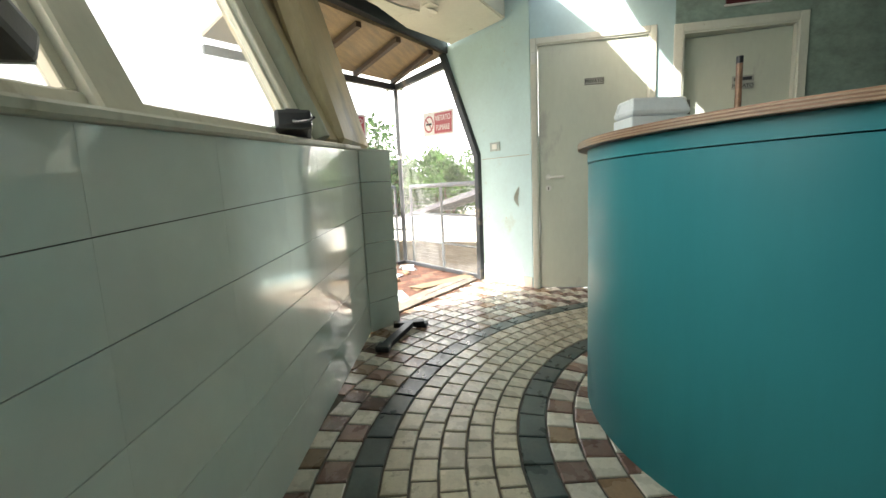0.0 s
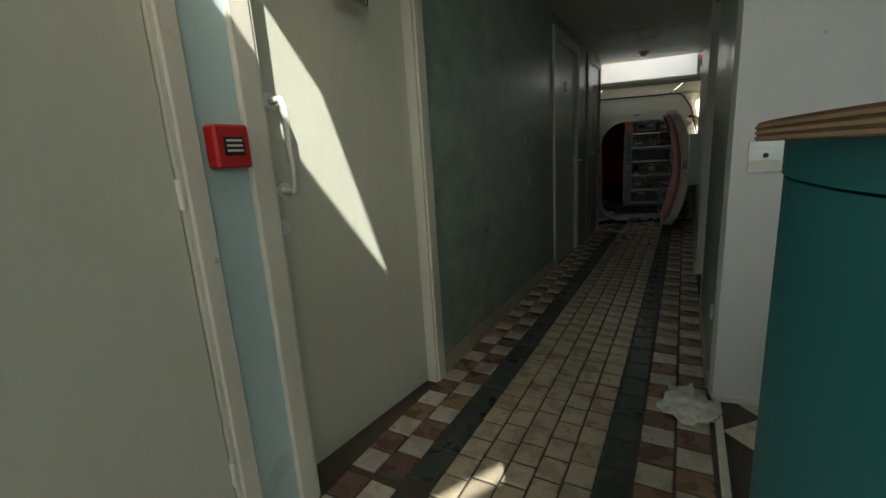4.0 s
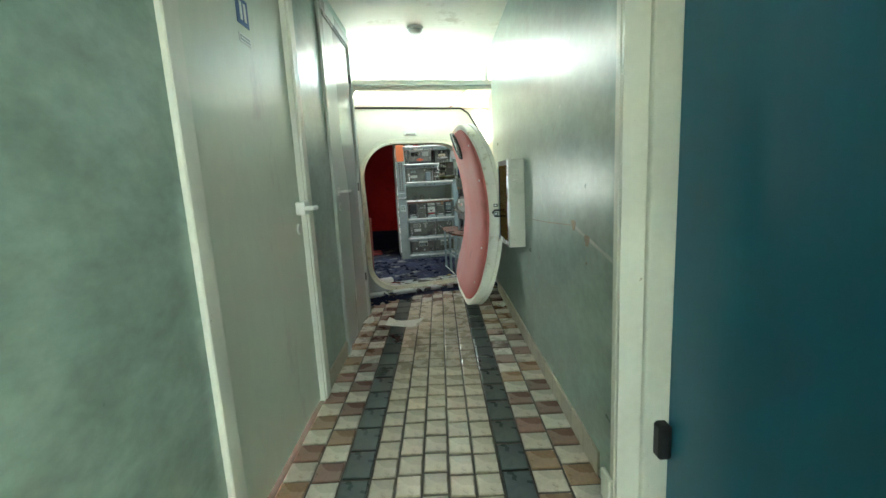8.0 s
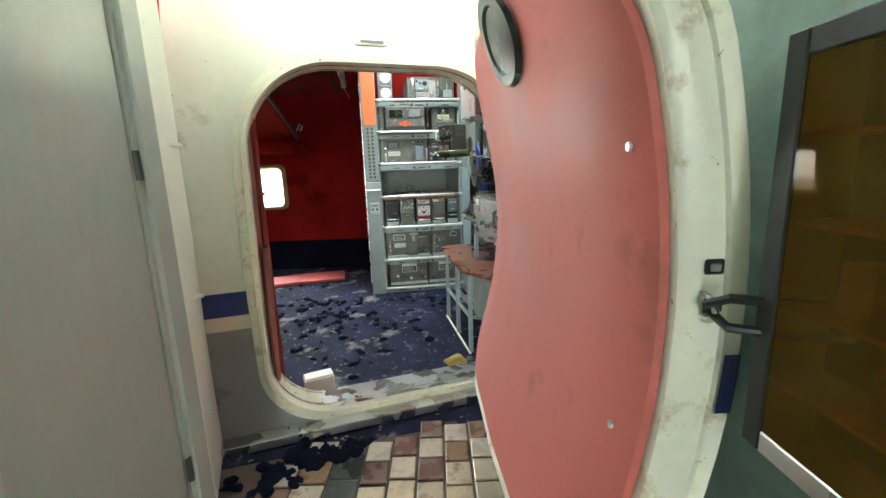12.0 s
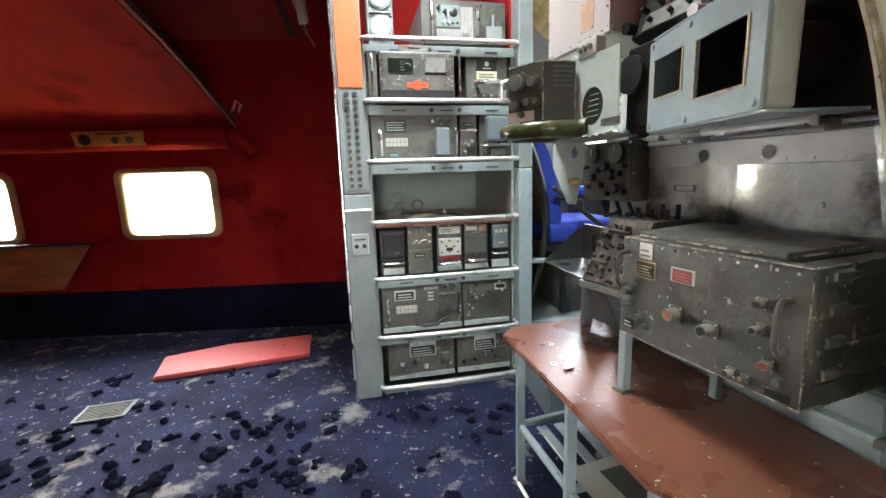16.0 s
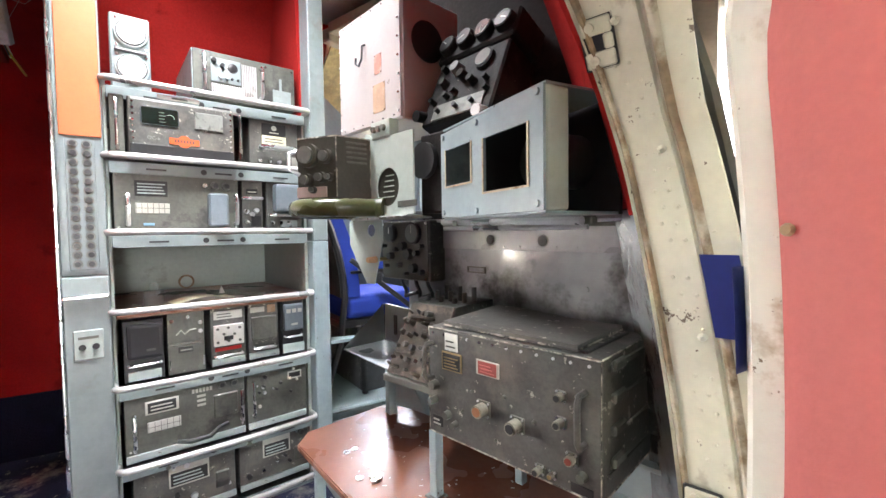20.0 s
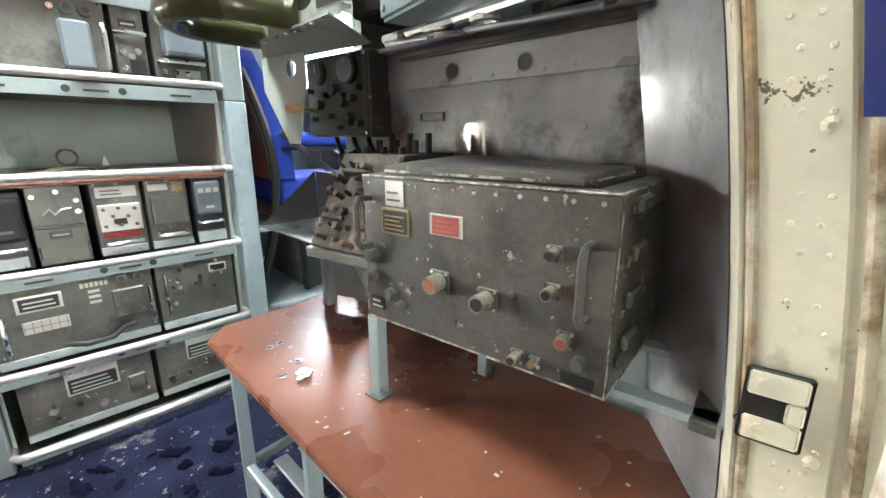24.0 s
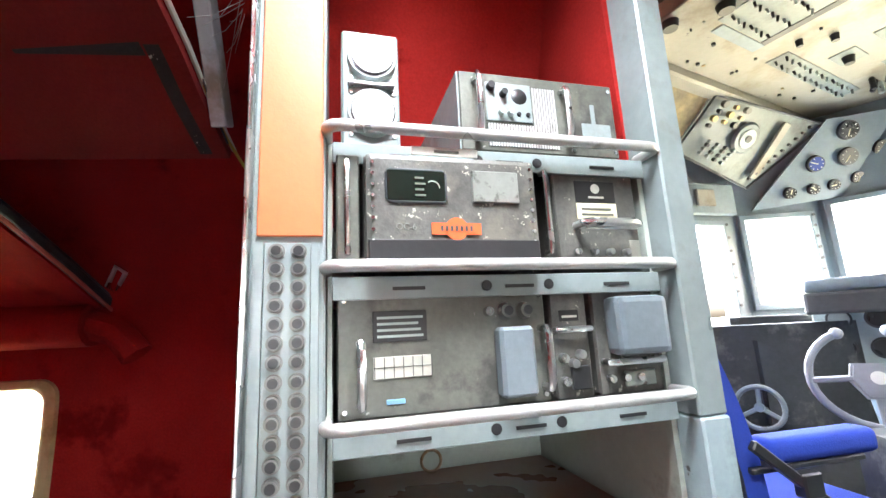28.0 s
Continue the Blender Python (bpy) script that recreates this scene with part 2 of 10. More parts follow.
M_DARKEQ = mat("black_crackle_metal", (0.085, 0.084, 0.075), 0.45, 0.0, var=0.35, scale=10, fine=120, bump=0.12, dirt=(0.13, 0.12, 0.10), amount=0.3, dirt_scale=7, wear=(0.42, 0.40, 0.34), wear_amount=0.27)
M_GREYEQ = mat("worn_grey_green_panel", (0.115, 0.118, 0.10), 0.42, 0.2, var=0.25, scale=8, fine=90, bump=0.06, dirt=(0.055, 0.055, 0.05), amount=0.24, dirt_scale=6, wear=(0.34, 0.34, 0.30), wear_amount=0.08)
M_BENCH = mat("reddish_brown_bench_laminate", (0.22, 0.085, 0.05), 0.32, var=0.15, scale=4, fine=60, bump=0.03, dirt=(0.2, 0.10, 0.07), amount=0.2)
M_ORANGE = mat("orange_paint", (0.55, 0.15, 0.05), 0.5, var=0.06)
M_GLOSSGREY = mat("glossy_dark_grey_paint", (0.31, 0.325, 0.335), 0.21, var=0.25, scale=4, fine=16, bump=0.22, dirt=(0.07, 0.07, 0.068), amount=0.2, rough_var=0.05, coat=0.6)
M_TRANSOM = bpy.data.materials.new("milky_transom_glass")
M_TRANSOM.use_nodes = True
tn = M_TRANSOM.node_tree
mixn, tran, clear = (tn.nodes.new("ShaderNode" + k) for k in ("MixShader", "BsdfTranslucent", "BsdfTransparent"))
tran.inputs[0].default_value = (0.9, 0.92, 0.92, 1)
mixn.inputs[0].default_value = 0.75
tn.links.new(clear.outputs[0], mixn.inputs[1])
tn.links.new(tran.outputs[0], mixn.inputs[2])
tn.links.new(mixn.outputs[0], tn.nodes["Material Output"].inputs[0])
M_GLASS = glass("clear_glass", alpha=0.05)
M_WINGLASS = glass("dusty_window_glass", (1, 1, 1), 0.1, 0.25)

# ---- building helpers ----
def part(name, bm, material, parent=None, label="", m=None, smooth=False):
    me = bpy.data.meshes.new(name)
    bm.normal_update()
    bm.to_mesh(me)
    bm.free()
    me.materials.append(material)
    if smooth:
        for p in me.polygons:
            p.use_smooth = True
        me.set_sharp_from_angle(angle=radians(38))
    ob = new(name, me)
    if parent:
        ob.parent = parent
    if m is not None:
        ob.matrix_basis = m
    if label:
        ob["label"] = label
    return ob


def thing(name, label, category, m=None, group="", kind=""):
    ob = new(name)
    ob.empty_display_size = 0.05
    if m is not None:
        ob.matrix_basis = m
    return tagged(ob, label, category, group, kind)


def again(ob, parent, m=None):
    """Another object on the same mesh, as a part of parent."""
    o = new(ob.name.split(".")[0], ob.data)
    o.parent = parent
    if m is not None:
        o.matrix_basis = m
    return o


def bx(x0, x1, y0, y1, z0, z1, bevel=0.0, bm=None, seg=1):
    bm = bm or bmesh.new()
    g = bmesh.ops.create_cube(bm, size=1)
    vs = g["verts"]
    for v in vs:
        v.co = Vector(((x0 + x1) / 2 + v.co.x * (x1 - x0), (y0 + y1) / 2 + v.co.y * (y1 - y0), (z0 + z1) / 2 + v.co.z * (z1 - z0)))
    if bevel:
        es = list({e for v in vs for e in v.link_edges})
        bmesh.ops.bevel(bm, geom=es, offset=bevel, segments=seg, affect='EDGES', profile=0.6)
    return bm


def cyl(r, h, bm=None, m=None, seg=16, r2=None, bevel=0.0):
    """A cylinder from z 0 to h, at the pose m."""
    bm = bm or bmesh.new()
    g = bmesh.ops.create_cone(bm, cap_ends=True, segments=seg, radius1=r, radius2=r if r2 is None else r2, depth=h)
    vs = g["verts"]
    bmesh.ops.translate(bm, verts=vs, vec=(0, 0, h / 2))
    if m is not None:
        bmesh.ops.transform(bm, matrix=m, verts=vs)
    return bm


def poly(pts, h, bm=None, m=None, bevel=0.0):
    """A flat outline of (x, y) drawn up by h."""
    bm = bm or bmesh.new()
    vs = [bm.verts.new((*p, 0)) for p in pts]
    f = bm.faces.new(vs)
    r = bmesh.ops.extrude_face_region(bm, geom=[f])
    top = [v for v in r["geom"] if isinstance(v, bmesh.types.BMVert)]
    bmesh.ops.translate(bm, verts=top, vec=(0, 0, h))
    bmesh.ops.recalc_face_normals(bm, faces=bm.faces)
    if bevel:
        es = [e for e in bm.edges if e.verts[0] in top and e.verts[1] in top]
        bmesh.ops.bevel(bm, geom=es, offset=bevel, segments=2, affect='EDGES')
    if m is not None:
        bmesh.ops.transform(bm, matrix=m, verts=[v for v in bm.verts])
    return bm


def tube(points, r, bm=None, seg=8, closed=False):
    """A round bar along points."""
    bm = bm or bmesh.new()
    pts = [Vector(p) for p in points]
    rings = []
    n = len(pts)
    side = None
    for i, p in enumerate(pts):
        a = pts[i - 1] if i or closed else p
        b = pts[(i + 1) % n] if i < n - 1 or closed else p
        d = (b - a).normalized()
        if side is None:
            side = d.orthogonal().normalized()
        side = (side - d * side.dot(d)).normalized()
        up = d.cross(side)
        rings.append([bm.verts.new(p + r * (math.cos(k * math.tau / seg) * side + math.sin(k * math.tau / seg) * up)) for k in range(seg)])
    for i in range(n if closed else n - 1):
        A, B = rings[i], rings[(i + 1) % n]
        for k in range(seg):
            bm.faces.new((A[k], A[(k + 1) % seg], B[(k + 1) % seg], B[k]))
    if not closed:
        bm.faces.new(rings[0][::-1])
        bm.faces.new(rings[-1])
    bmesh.ops.recalc_face_normals(bm, faces=bm.faces)
    return bm


def ball(r, m=None, bm=None, sub=2, squash=(1, 1, 1)):
    bm = bm or bmesh.new()
    g = bmesh.ops.create_icosphere(bm, subdivisions=sub, radius=r)
    for v in g["verts"]:
        v.co = Vector((v.co.x * squash[0], v.co.y * squash[1], v.co.z * squash[2]))
    if m is not None:
        bmesh.ops.transform(bm, matrix=m, verts=g["verts"])
    return bm


def grid(nu, nv, fn, bm=None):
    """A sheet of nu by nv cells; fn(u, v) with u and v from 0 to 1 gives the place."""
    bm = bm or bmesh.new()
    vs = [[bm.verts.new(fn(i / nu, j / nv)) for j in range(nv + 1)] for i in range(nu + 1)]
    for i in range(nu):
        for j in range(nv):
            bm.faces.new((vs[i][j], vs[i + 1][j], vs[i + 1][j + 1], vs[i][j + 1]))
    return bm


def wall(name, p0, p1, thick, z0, z1, material, openings=(), label="", edge=0.0):
    """A wall from p0 to p1, its face on the right-hand side, its body to the left; openings (s0, s1, za, zb) go through it."""
    p0, p1 = Vector(p0), Vector(p1)
    d = p1 - p0
    ln = d.length
    ss = sorted({0, ln, *(s for o in openings for s in o[:2])})
    zs = sorted({z0, z1, *(z for o in openings for z in o[2:])})
    bm = bmesh.new()
    for i in range(len(ss) - 1):
        for j in range(len(zs) - 1):
            cs, cz = (ss[i] + ss[i + 1]) / 2, (zs[j] + zs[j + 1]) / 2
            if any(o[0] < cs < o[1] and o[2] < cz < o[3] for o in openings):
                continue
            bx(ss[i], ss[i + 1], 0, thick, zs[j], zs[j + 1], bm=bm)
    bmesh.ops.remove_doubles(bm, verts=bm.verts, dist=1e-5)
    bm.verts.index_update()
    keyed = {}
    for f in bm.faces:
        keyed.setdefault(tuple(sorted(v.index for v in f.verts)), []).append(f)
    dead = [f for fs in keyed.values() if len(fs) > 1 for f in fs]
    bmesh.ops.delete(bm, geom=dead, context='FACES')
    m = Matrix.Translation((*p0, 0)) @ Matrix.Rotation(math.atan2(d.y, d.x), 4, 'Z')
    ob = part(name, bm, material, m=m)
    return tagged(ob, label, "wall", kind="structure")


def thicken(bm, t):
    """Give an open sheet the thickness t along its normals."""
    bm.normal_update()
    shift = {v: v.normal.copy() for v in bm.verts}
    old = list(bm.faces)
    rim = [tuple(e.verts) for e in bm.edges if e.is_boundary]
    twin = {v: bm.verts.new(v.co + n * t) for v, n in shift.items()}
    for f in old:
        bm.faces.new([twin[v] for v in reversed(f.verts)])
    for a, b in rim:
        bm.faces.new((a, b, twin[b], twin[a]))
    bmesh.ops.recalc_face_normals(bm, faces=bm.faces)

# ---- the building: walls, ceilings, floor beds ----
LX, RX = -0.575, 0.575            # faces of the corridor's walls
CEN = Vector((1.69, -0.62))       # centre of the round bar and its paving
CEIL = 2.6

wall("wall_west_bar", (LX, -1.97), (LX, -0.845), 0.12, 0, CEIL, M_BLUEWALL, [(0.05, 0.94, -1, 2.09)], "pale blue painted plaster wall of the bar")
wall("wall_west_corridor", (LX, -0.845), (LX, 4.52), 0.12, 0, CEIL, M_GREENWALL,
     [(0.055, 0.855, -1, 2.06), (3.115, 3.97, -1, 2.03), (4.57, 5.30, -1, 2.06)], "marbled green laminate corridor wall with pale scuffs")
wall("wall_east_corridor", (RX, 5.12), (RX, 0.40), 0.13, 0, CEIL, M_GREENWALL, [(2.79, 3.62, -1, 2.05)], "marbled green laminate corridor wall with scratches")
wall("wall_north_bar", (RX + 0.012, 0.335), (4.2, 1.08), 0.06, 0, CEIL, M_WHITEWALL, (), "white painted wall behind the bar")
wall("wall_west_end", (-0.60, 4.524), (-0.80, 5.0), 0.1, 0, CEIL, M_CREAM, (), "cream painted corridor wall end")

# the slanted end of the wall by the porch, cut to the lean of the facade
SW0, SW1 = Vector((-0.585, -1.975)), Vector((-0.93, -2.45))
sd = (SW1 - SW0).normalized()
ang = math.atan2(sd.y, sd.x)
M_SW = Matrix.Translation((*SW0, 0)) @ Matrix.Rotation(ang, 4, 'Z') @ Matrix.Rotation(radians(90), 4, 'X')
tagged(part("wall_porch_end", poly([(0, 0), (0.585, 0), (0.585, 1.25), (1.03, 2.33), (1.03, CEIL), (0, CEIL)], 0.12, m=M_SW), M_BLUEWALL),
       "pale blue wall end with chipped paint beside the porch", "wall", kind="structure")

# closing walls that no view shows
wall("wall_south_far", (5.4, -2.2), (4.2, 1.3), 0.12, 0, CEIL, M_BLUEWALL, (), "plain wall closing the bar")

# ceilings: the bar's with openings shaped to cast the sun patches, the corridor's flat
bm = bmesh.new()
# unseen openings, traced back along the sun from the lit wall and floor
gap = [(-0.52, -1.97), (-0.25, -1.82), (0.08, -1.775), (0.65, -1.795), (0.34, -1.59), (0.14, -1.46), (-0.30, -1.45), (-0.52, -1.38)]
slit = [(1.175, -2.985), (1.285, -2.995), (1.65, -2.39), (1.56, -2.335)]


def ceiling_ring(bm, outer, holes, z0, z1):
    from_v = []
    for z in (z0, z1):
        edges = []
        for loop in (outer, *holes):
            vs = [bm.verts.new((*p, z)) for p in loop]
            edges += [bm.edges.new((vs[i], vs[(i + 1) % len(vs)])) for i in range(len(vs))]
        bmesh.ops.triangle_fill(bm, edges=edges, use_beauty=True)
        from_v.append(edges)
    for a, b in zip(*from_v):
        bm.faces.new((a.verts[0], a.verts[1], b.verts[1], b.verts[0]))


ceiling_ring(bm, [(-1.2, -2.15), (-1.2, 0.55), (4.4, 1.5), (5.6, -2.1), (4.5, -3.4), (-0.7, -3.9)], [gap, slit], CEIL, CEIL + 0.05)
bmesh.ops.recalc_face_normals(bm, faces=bm.faces)
tagged(part("ceiling_bar", bm, M_CEIL), "stained plaster ceiling with unseen openings shaped for the sun patches", "ceiling", kind="structure")
tagged(part("ceiling_corridor", poly([(LX - 0.1, 0.40), (RX + 0.1, 0.40), (RX + 0.1, 5.2), (-0.9, 4.98)], 0.05, m=pose(0, 0, 2.2)), M_CEIL),
       "cream painted corridor ceiling", "ceiling", kind="structure")
tagged(part("wall_corridor_header", bx(LX, RX, 0.40, 0.46, 2.25, CEIL), M_GREENWALL), "header over the corridor mouth", "wall", kind="structure")

# floor bed under the tiles
bm = poly([(-1.25, -2.35), (-0.95, -2.53), (0.42, -3.1), (3.9, -2.6), (5.4, -2.3), (4.2, 1.4), (0.7, 0.6), (0.58, -0.62), (-0.72, -0.62), (-0.72, -1.9)], 0.06, m=pose(0, 0, -0.067))
tagged(part("floor", bm, M_GROUT), "dark grouted bar floor laid with small tiles", "floor", kind="structure")
bm = poly([(0.58, -0.617), (0.70, 0.6), (0.7, 5.45), (-0.95, 5.1), (-0.72, 4.4), (-0.72, -0.617)], 0.06, m=pose(0, 0, -0.067))
tagged(part("floor_corridor", bm, M_GROUT), "dark grouted corridor floor laid with small tiles", "floor", kind="structure")

# ---- facade: tiled parapet, leaning windows ----
F0, F1 = Vector((3.9, -2.483)), Vector((0.66, -3.07))
fd = (F1 - F0).normalized()
fa = math.atan2(fd.y, fd.x)
M_F = Matrix.Translation((*F0, 0)) @ Matrix.Rotation(fa, 4, 'Z')   # local x along the facade towards the porch, y inward negative
FL = (F1 - F0).length
tagged(part("wall_facade_parapet", bx(0, FL, 0.007, 0.14, 0, 1.19), M_GROUT, m=M_F), "parapet wall behind glazed white tiles", "wall", kind="structure")

# ---- bar: facade windows, porch, doors, counter ----
def lean(x0, x1, y0, y1, z0, z1, bm=None, bevel=0.0, k=0.43):
    """A box in the facade's frame that leans outward with height."""
    own = bmesh.new()
    bx(x0, x1, y0, y1, z0, z1, bevel, own)
    for v in own.verts:
        v.co.y += k * (v.co.z - 1.2)
    return own


M_WINFRAME = mat("yellowed_beige_frame", (0.50, 0.47, 0.37), 0.45, var=0.1, scale=3, fine=40, bump=0.02, dirt=(0.30, 0.26, 0.18), amount=0.16, dirt_scale=3, stretch=(1, 1, 0.5))
window_1 = tagged(thing("window_1", "leaning metal-framed window band over the tiled parapet", "window", M_F), kind="structure")
part("window_sill", bx(0, FL - 0.02, -0.025, 0.15, 1.2, 1.225, 0.006), M_WINFRAME, window_1)
for s0, s1 in ((0.0, 0.25), (1.31, 1.43), (2.385, 2.50)):
    part("window_frame", lean(s0, s1, 0.02, 0.075, 1.226, CEIL + 0.25, bevel=0.006), M_WINFRAME, window_1)
for s0, s1 in ((0.25, 1.31), (1.43, 2.385)):
    part("window_frame", lean(s0, s1, 0.04, 0.10, 1.226, 1.262, bevel=0.004), M_WINFRAME, window_1)
    part("window_frame", lean(s0, s0 + 0.03, 0.045, 0.075, 1.263, CEIL + 0.25, bevel=0.003), M_WINFRAME, window_1)
    part("window_frame", lean(s1 - 0.03, s1, 0.045, 0.075, 1.263, CEIL + 0.25, bevel=0.003), M_WINFRAME, window_1)
    pn = part("pane", lean(s0 + 0.03, s1 - 0.03, 0.066, 0.070, 1.263, CEIL + 0.25), M_WINGLASS, window_1)
    pn.visible_shadow = False
M_COLUMN = mat("stained_beige_plaster", (0.42, 0.34, 0.20), 0.6, var=0.14, scale=2.5, fine=30, bump=0.06, dirt=(0.22, 0.20, 0.14), amount=0.2, dirt_scale=2, stretch=(1, 1, 0.4))
M_PIPE = mat("grey_green_pipe_paint", (0.30, 0.31, 0.23), 0.5, var=0.12, scale=3, dirt=(0.26, 0.24, 0.17), amount=0.25, dirt_scale=2, stretch=(1, 1, 0.4))
column = tagged(thing("leaning_column", "stained beige plaster column leaning with the facade", "column", M_F), kind="structure")
part("shaft", lean(2.503, 2.56, 0.05, 0.075, 1.226, CEIL + 0.25, bevel=0.005), M_COLUMN, column)
part("shaft", lean(2.70, 3.05, 0.0, 0.075, 1.226, CEIL + 0.25, bevel=0.02), M_COLUMN, column)
part("shaft", lean(2.86, 3.62, -0.03, 0.09, 1.226, CEIL + 0.25, bevel=0.03, k=0.28), M_COLUMN, column)
part("downpipe", tube([(2.63, 0.05 + 0.43 * (z - 1.2), z) for z in (1.23, 1.7, 2.2, CEIL + 0.2)], 0.07, seg=20), M_PIPE, column, "pale green painted downpipe", smooth=True)
tagged(part("wall_facade_upper", lean(2.57, 3.3, 0.125, 0.16, 1.2, CEIL + 0.25), M_COLUMN, m=M_F), "plaster behind the leaning column", "wall", kind="structure")
tagged(part("wall_facade_outer", lean(-1.6, 0.0, 0.03, 0.16, 0.0, CEIL, k=0.0), M_BLUEWALL, m=M_F), "plain wall closing the bar", "wall", kind="structure")

# emergency lamps on the sill
def emergency_lamp(m, label):
    o = thing("emergency_lamp", label, "lamp", m, group="emergency lamps on the sill")
    part("housing", bx(-0.09, 0.09, -0.05, 0.05, 0, 0.055, 0.012, seg=2), M_BLACK, o)
    part("diffuser", bx(-0.097, -0.091, -0.042, 0.042, 0.006, 0.049, 0.002), M_LAMPGLASS, o, "clear ribbed plastic diffuser")
    part("bracket", bx(-0.06, 0.06, -0.02, 0.02, 0.056, 0.064, 0.002), M_BLACK, o)
    part("cable", tube([(0.092, 0, 0.02), (0.12, 0.01, 0.01), (0.15, 0.04, 0.006), (0.18, 0.05, 0.006)], 0.004), M_BLACK, o)
    return o


M_LAMPGLASS = mat("ribbed_diffuser", (0.55, 0.58, 0.58), 0.25, var=0.1, fine=200, bump=0.2)
emergency_lamp(M_F @ pose(2.21, 0.02, 1.232, 0, -6, 200) @ Matrix.Scale(1.3, 4), "black emergency lamp fallen on its side on the sill")
emergency_lamp(M_F @ pose(1.075, 0.03, 1.315, 0, -24, 196), "black emergency lamp hanging loose over the sill")

# tiled pillar at the end of the parapet
PIL = [(0.69, -3.06), (0.45, -2.93), (0.34, -3.12), (0.6, -3.3)]
pillar = tagged(thing("tiled_pillar", "short pillar clad in glazed white tiles", "pillar"), kind="structure")
part("core", poly([(0.67, -3.075), (0.455, -2.943), (0.35, -3.12), (0.6, -3.29)], 1.2), M_GROUT, pillar)
pd = (Vector(PIL[1]) - Vector(PIL[0])).normalized()
M_P = Matrix.Translation((*PIL[0], 0)) @ Matrix.Rotation(math.atan2(pd.y, pd.x), 4, 'Z')
pd2 = (Vector(PIL[2]) - Vector(PIL[1])).normalized()
M_P2 = Matrix.Translation((*PIL[1], 0)) @ Matrix.Rotation(math.atan2(pd2.y, pd2.x), 4, 'Z')
for k in range(6):
    part("tile", bx(0.004, 0.27, 0, 0.009, 0.002 + k * 0.2, 0.199 + k * 0.2, 0.002), M_TILEWHITE, pillar, m=M_P)
    part("tile", bx(0.002, 0.215, 0, 0.009, 0.002 + k * 0.2, 0.199 + k * 0.2, 0.002), M_TILEWHITE, pillar, m=M_P2)
part("cap", poly([(0.69, -3.06), (0.445, -2.925), (0.335, -3.12), (0.6, -3.3)], 0.012, m=pose(0, 0, 1.2)), M_CREAM, pillar)

# porch: steel frame, glass, planked roof
PC, PR = Vector((-1.94, -3.57)), Vector((-0.965, -2.478))
PL = PC + Vector((0.68, -0.38)).normalized() * 2.2
porch = tagged(thing("porch", "glazed steel porch with a planked roof", "porch"), kind="structure")
TOPW = (-1.19, -2.81)


def bar(a, b, w, d, bm=None):
    """A square bar from a to b."""
    a, b = Vector(a), Vector(b)
    own = bmesh.new()
    bx(-w / 2, w / 2, -d / 2, d / 2, 0, (b - a).length, 0.003, own)
    up = (b - a).to_track_quat('Z', 'Y').to_matrix().to_4x4()
    bmesh.ops.transform(own, matrix=Matrix.Translation(a) @ up, verts=own.verts)
    return own


part("post", bar((PC.x, PC.y, 0), (PC.x, PC.y, 2.16), 0.045, 0.045), M_STEELFRAME, porch)
part("frame_post", bar((PR.x, PR.y, 0), (PR.x + 0.01, PR.y + 0.01, 1.25), 0.085, 0.06), M_STEELFRAME, porch)
part("frame_post", bar((PR.x, PR.y, 1.24), (TOPW[0] - 0.02, TOPW[1] - 0.03, 2.35), 0.095, 0.06), M_STEELFRAME, porch)
part("lintel", bar((TOPW[0], TOPW[1], 2.33), (0.62, -3.62, 2.42), 0.09, 0.10), M_STEELFRAME, porch)
part("top_beam", bar((PC.x, PC.y, 2.18), (TOPW[0], TOPW[1], 2.18), 0.05, 0.07), M_STEELFRAME, porch)
part("top_beam", bar((PC.x, PC.y, 2.18), (PL.x, PL.y, 2.18), 0.05, 0.07), M_STEELFRAME, porch)
part("bottom_rail", bar((PC.x, PC.y, 0.02), (PL.x, PL.y, 0.02), 0.04, 0.04), M_STEELFRAME, porch)
part("bottom_rail", bar((PC.x, PC.y, 0.02), (PR.x, PR.y, 0.02), 0.04, 0.04), M_STEELFRAME, porch)
M_PLANK = mat("stained_roof_board", (0.22, 0.16, 0.095), 0.7, var=0.3, scale=3, fine=40, bump=0.08, stretch=(1, 6, 1))
M_RAFTER = mat("dark_rafter", (0.06, 0.04, 0.03), 0.7, var=0.3)
part("roof_board", poly([(TOPW[0], TOPW[1]), (PC.x - 0.05, PC.y - 0.05), (PL.x, PL.y), (0.7, -3.6)], 0.03, m=pose(0, 0, 2.275)), M_PLANK, porch)
for k in range(4):
    a = Vector(TOPW).lerp(Vector((0.62, -3.62)), 0.12 + k * 0.24)
    b = PC.lerp(PL, 0.02 + k * 0.26)
    part("rafter", bar((a.x, a.y, 2.25), (b.x, b.y, 2.235), 0.05, 0.045), M_RAFTER, porch)
for a, b in ((PC, PR), (PC, PL)):
    d = (b - a)
    mm = Matrix.Translation((*a, 0)) @ Matrix.Rotation(math.atan2(d.y, d.x), 4, 'Z')
    g = part("pane", bx(0.03, d.length - 0.03, -0.003, 0.003, 0.04, 2.15), M_GLASS, porch, m=mm)
    g.visible_shadow = False
    part("clip", bx(0.12, 0.16, -0.012, 0.012, 2.12, 2.15, 0.002), M_WHITEPL, porch, m=mm)
    part("clip", bx(0.0, 0.03, -0.02, 0.02, 1.32, 1.36, 0.002), M_WHITEPL, porch, m=mm)
M_SIGNRED = mat("faded_red_print", (0.42, 0.075, 0.10), 0.5, var=0.1)
M_SIGNWHITE = mat("white_print", (0.75, 0.72, 0.72), 0.5, var=0.05)


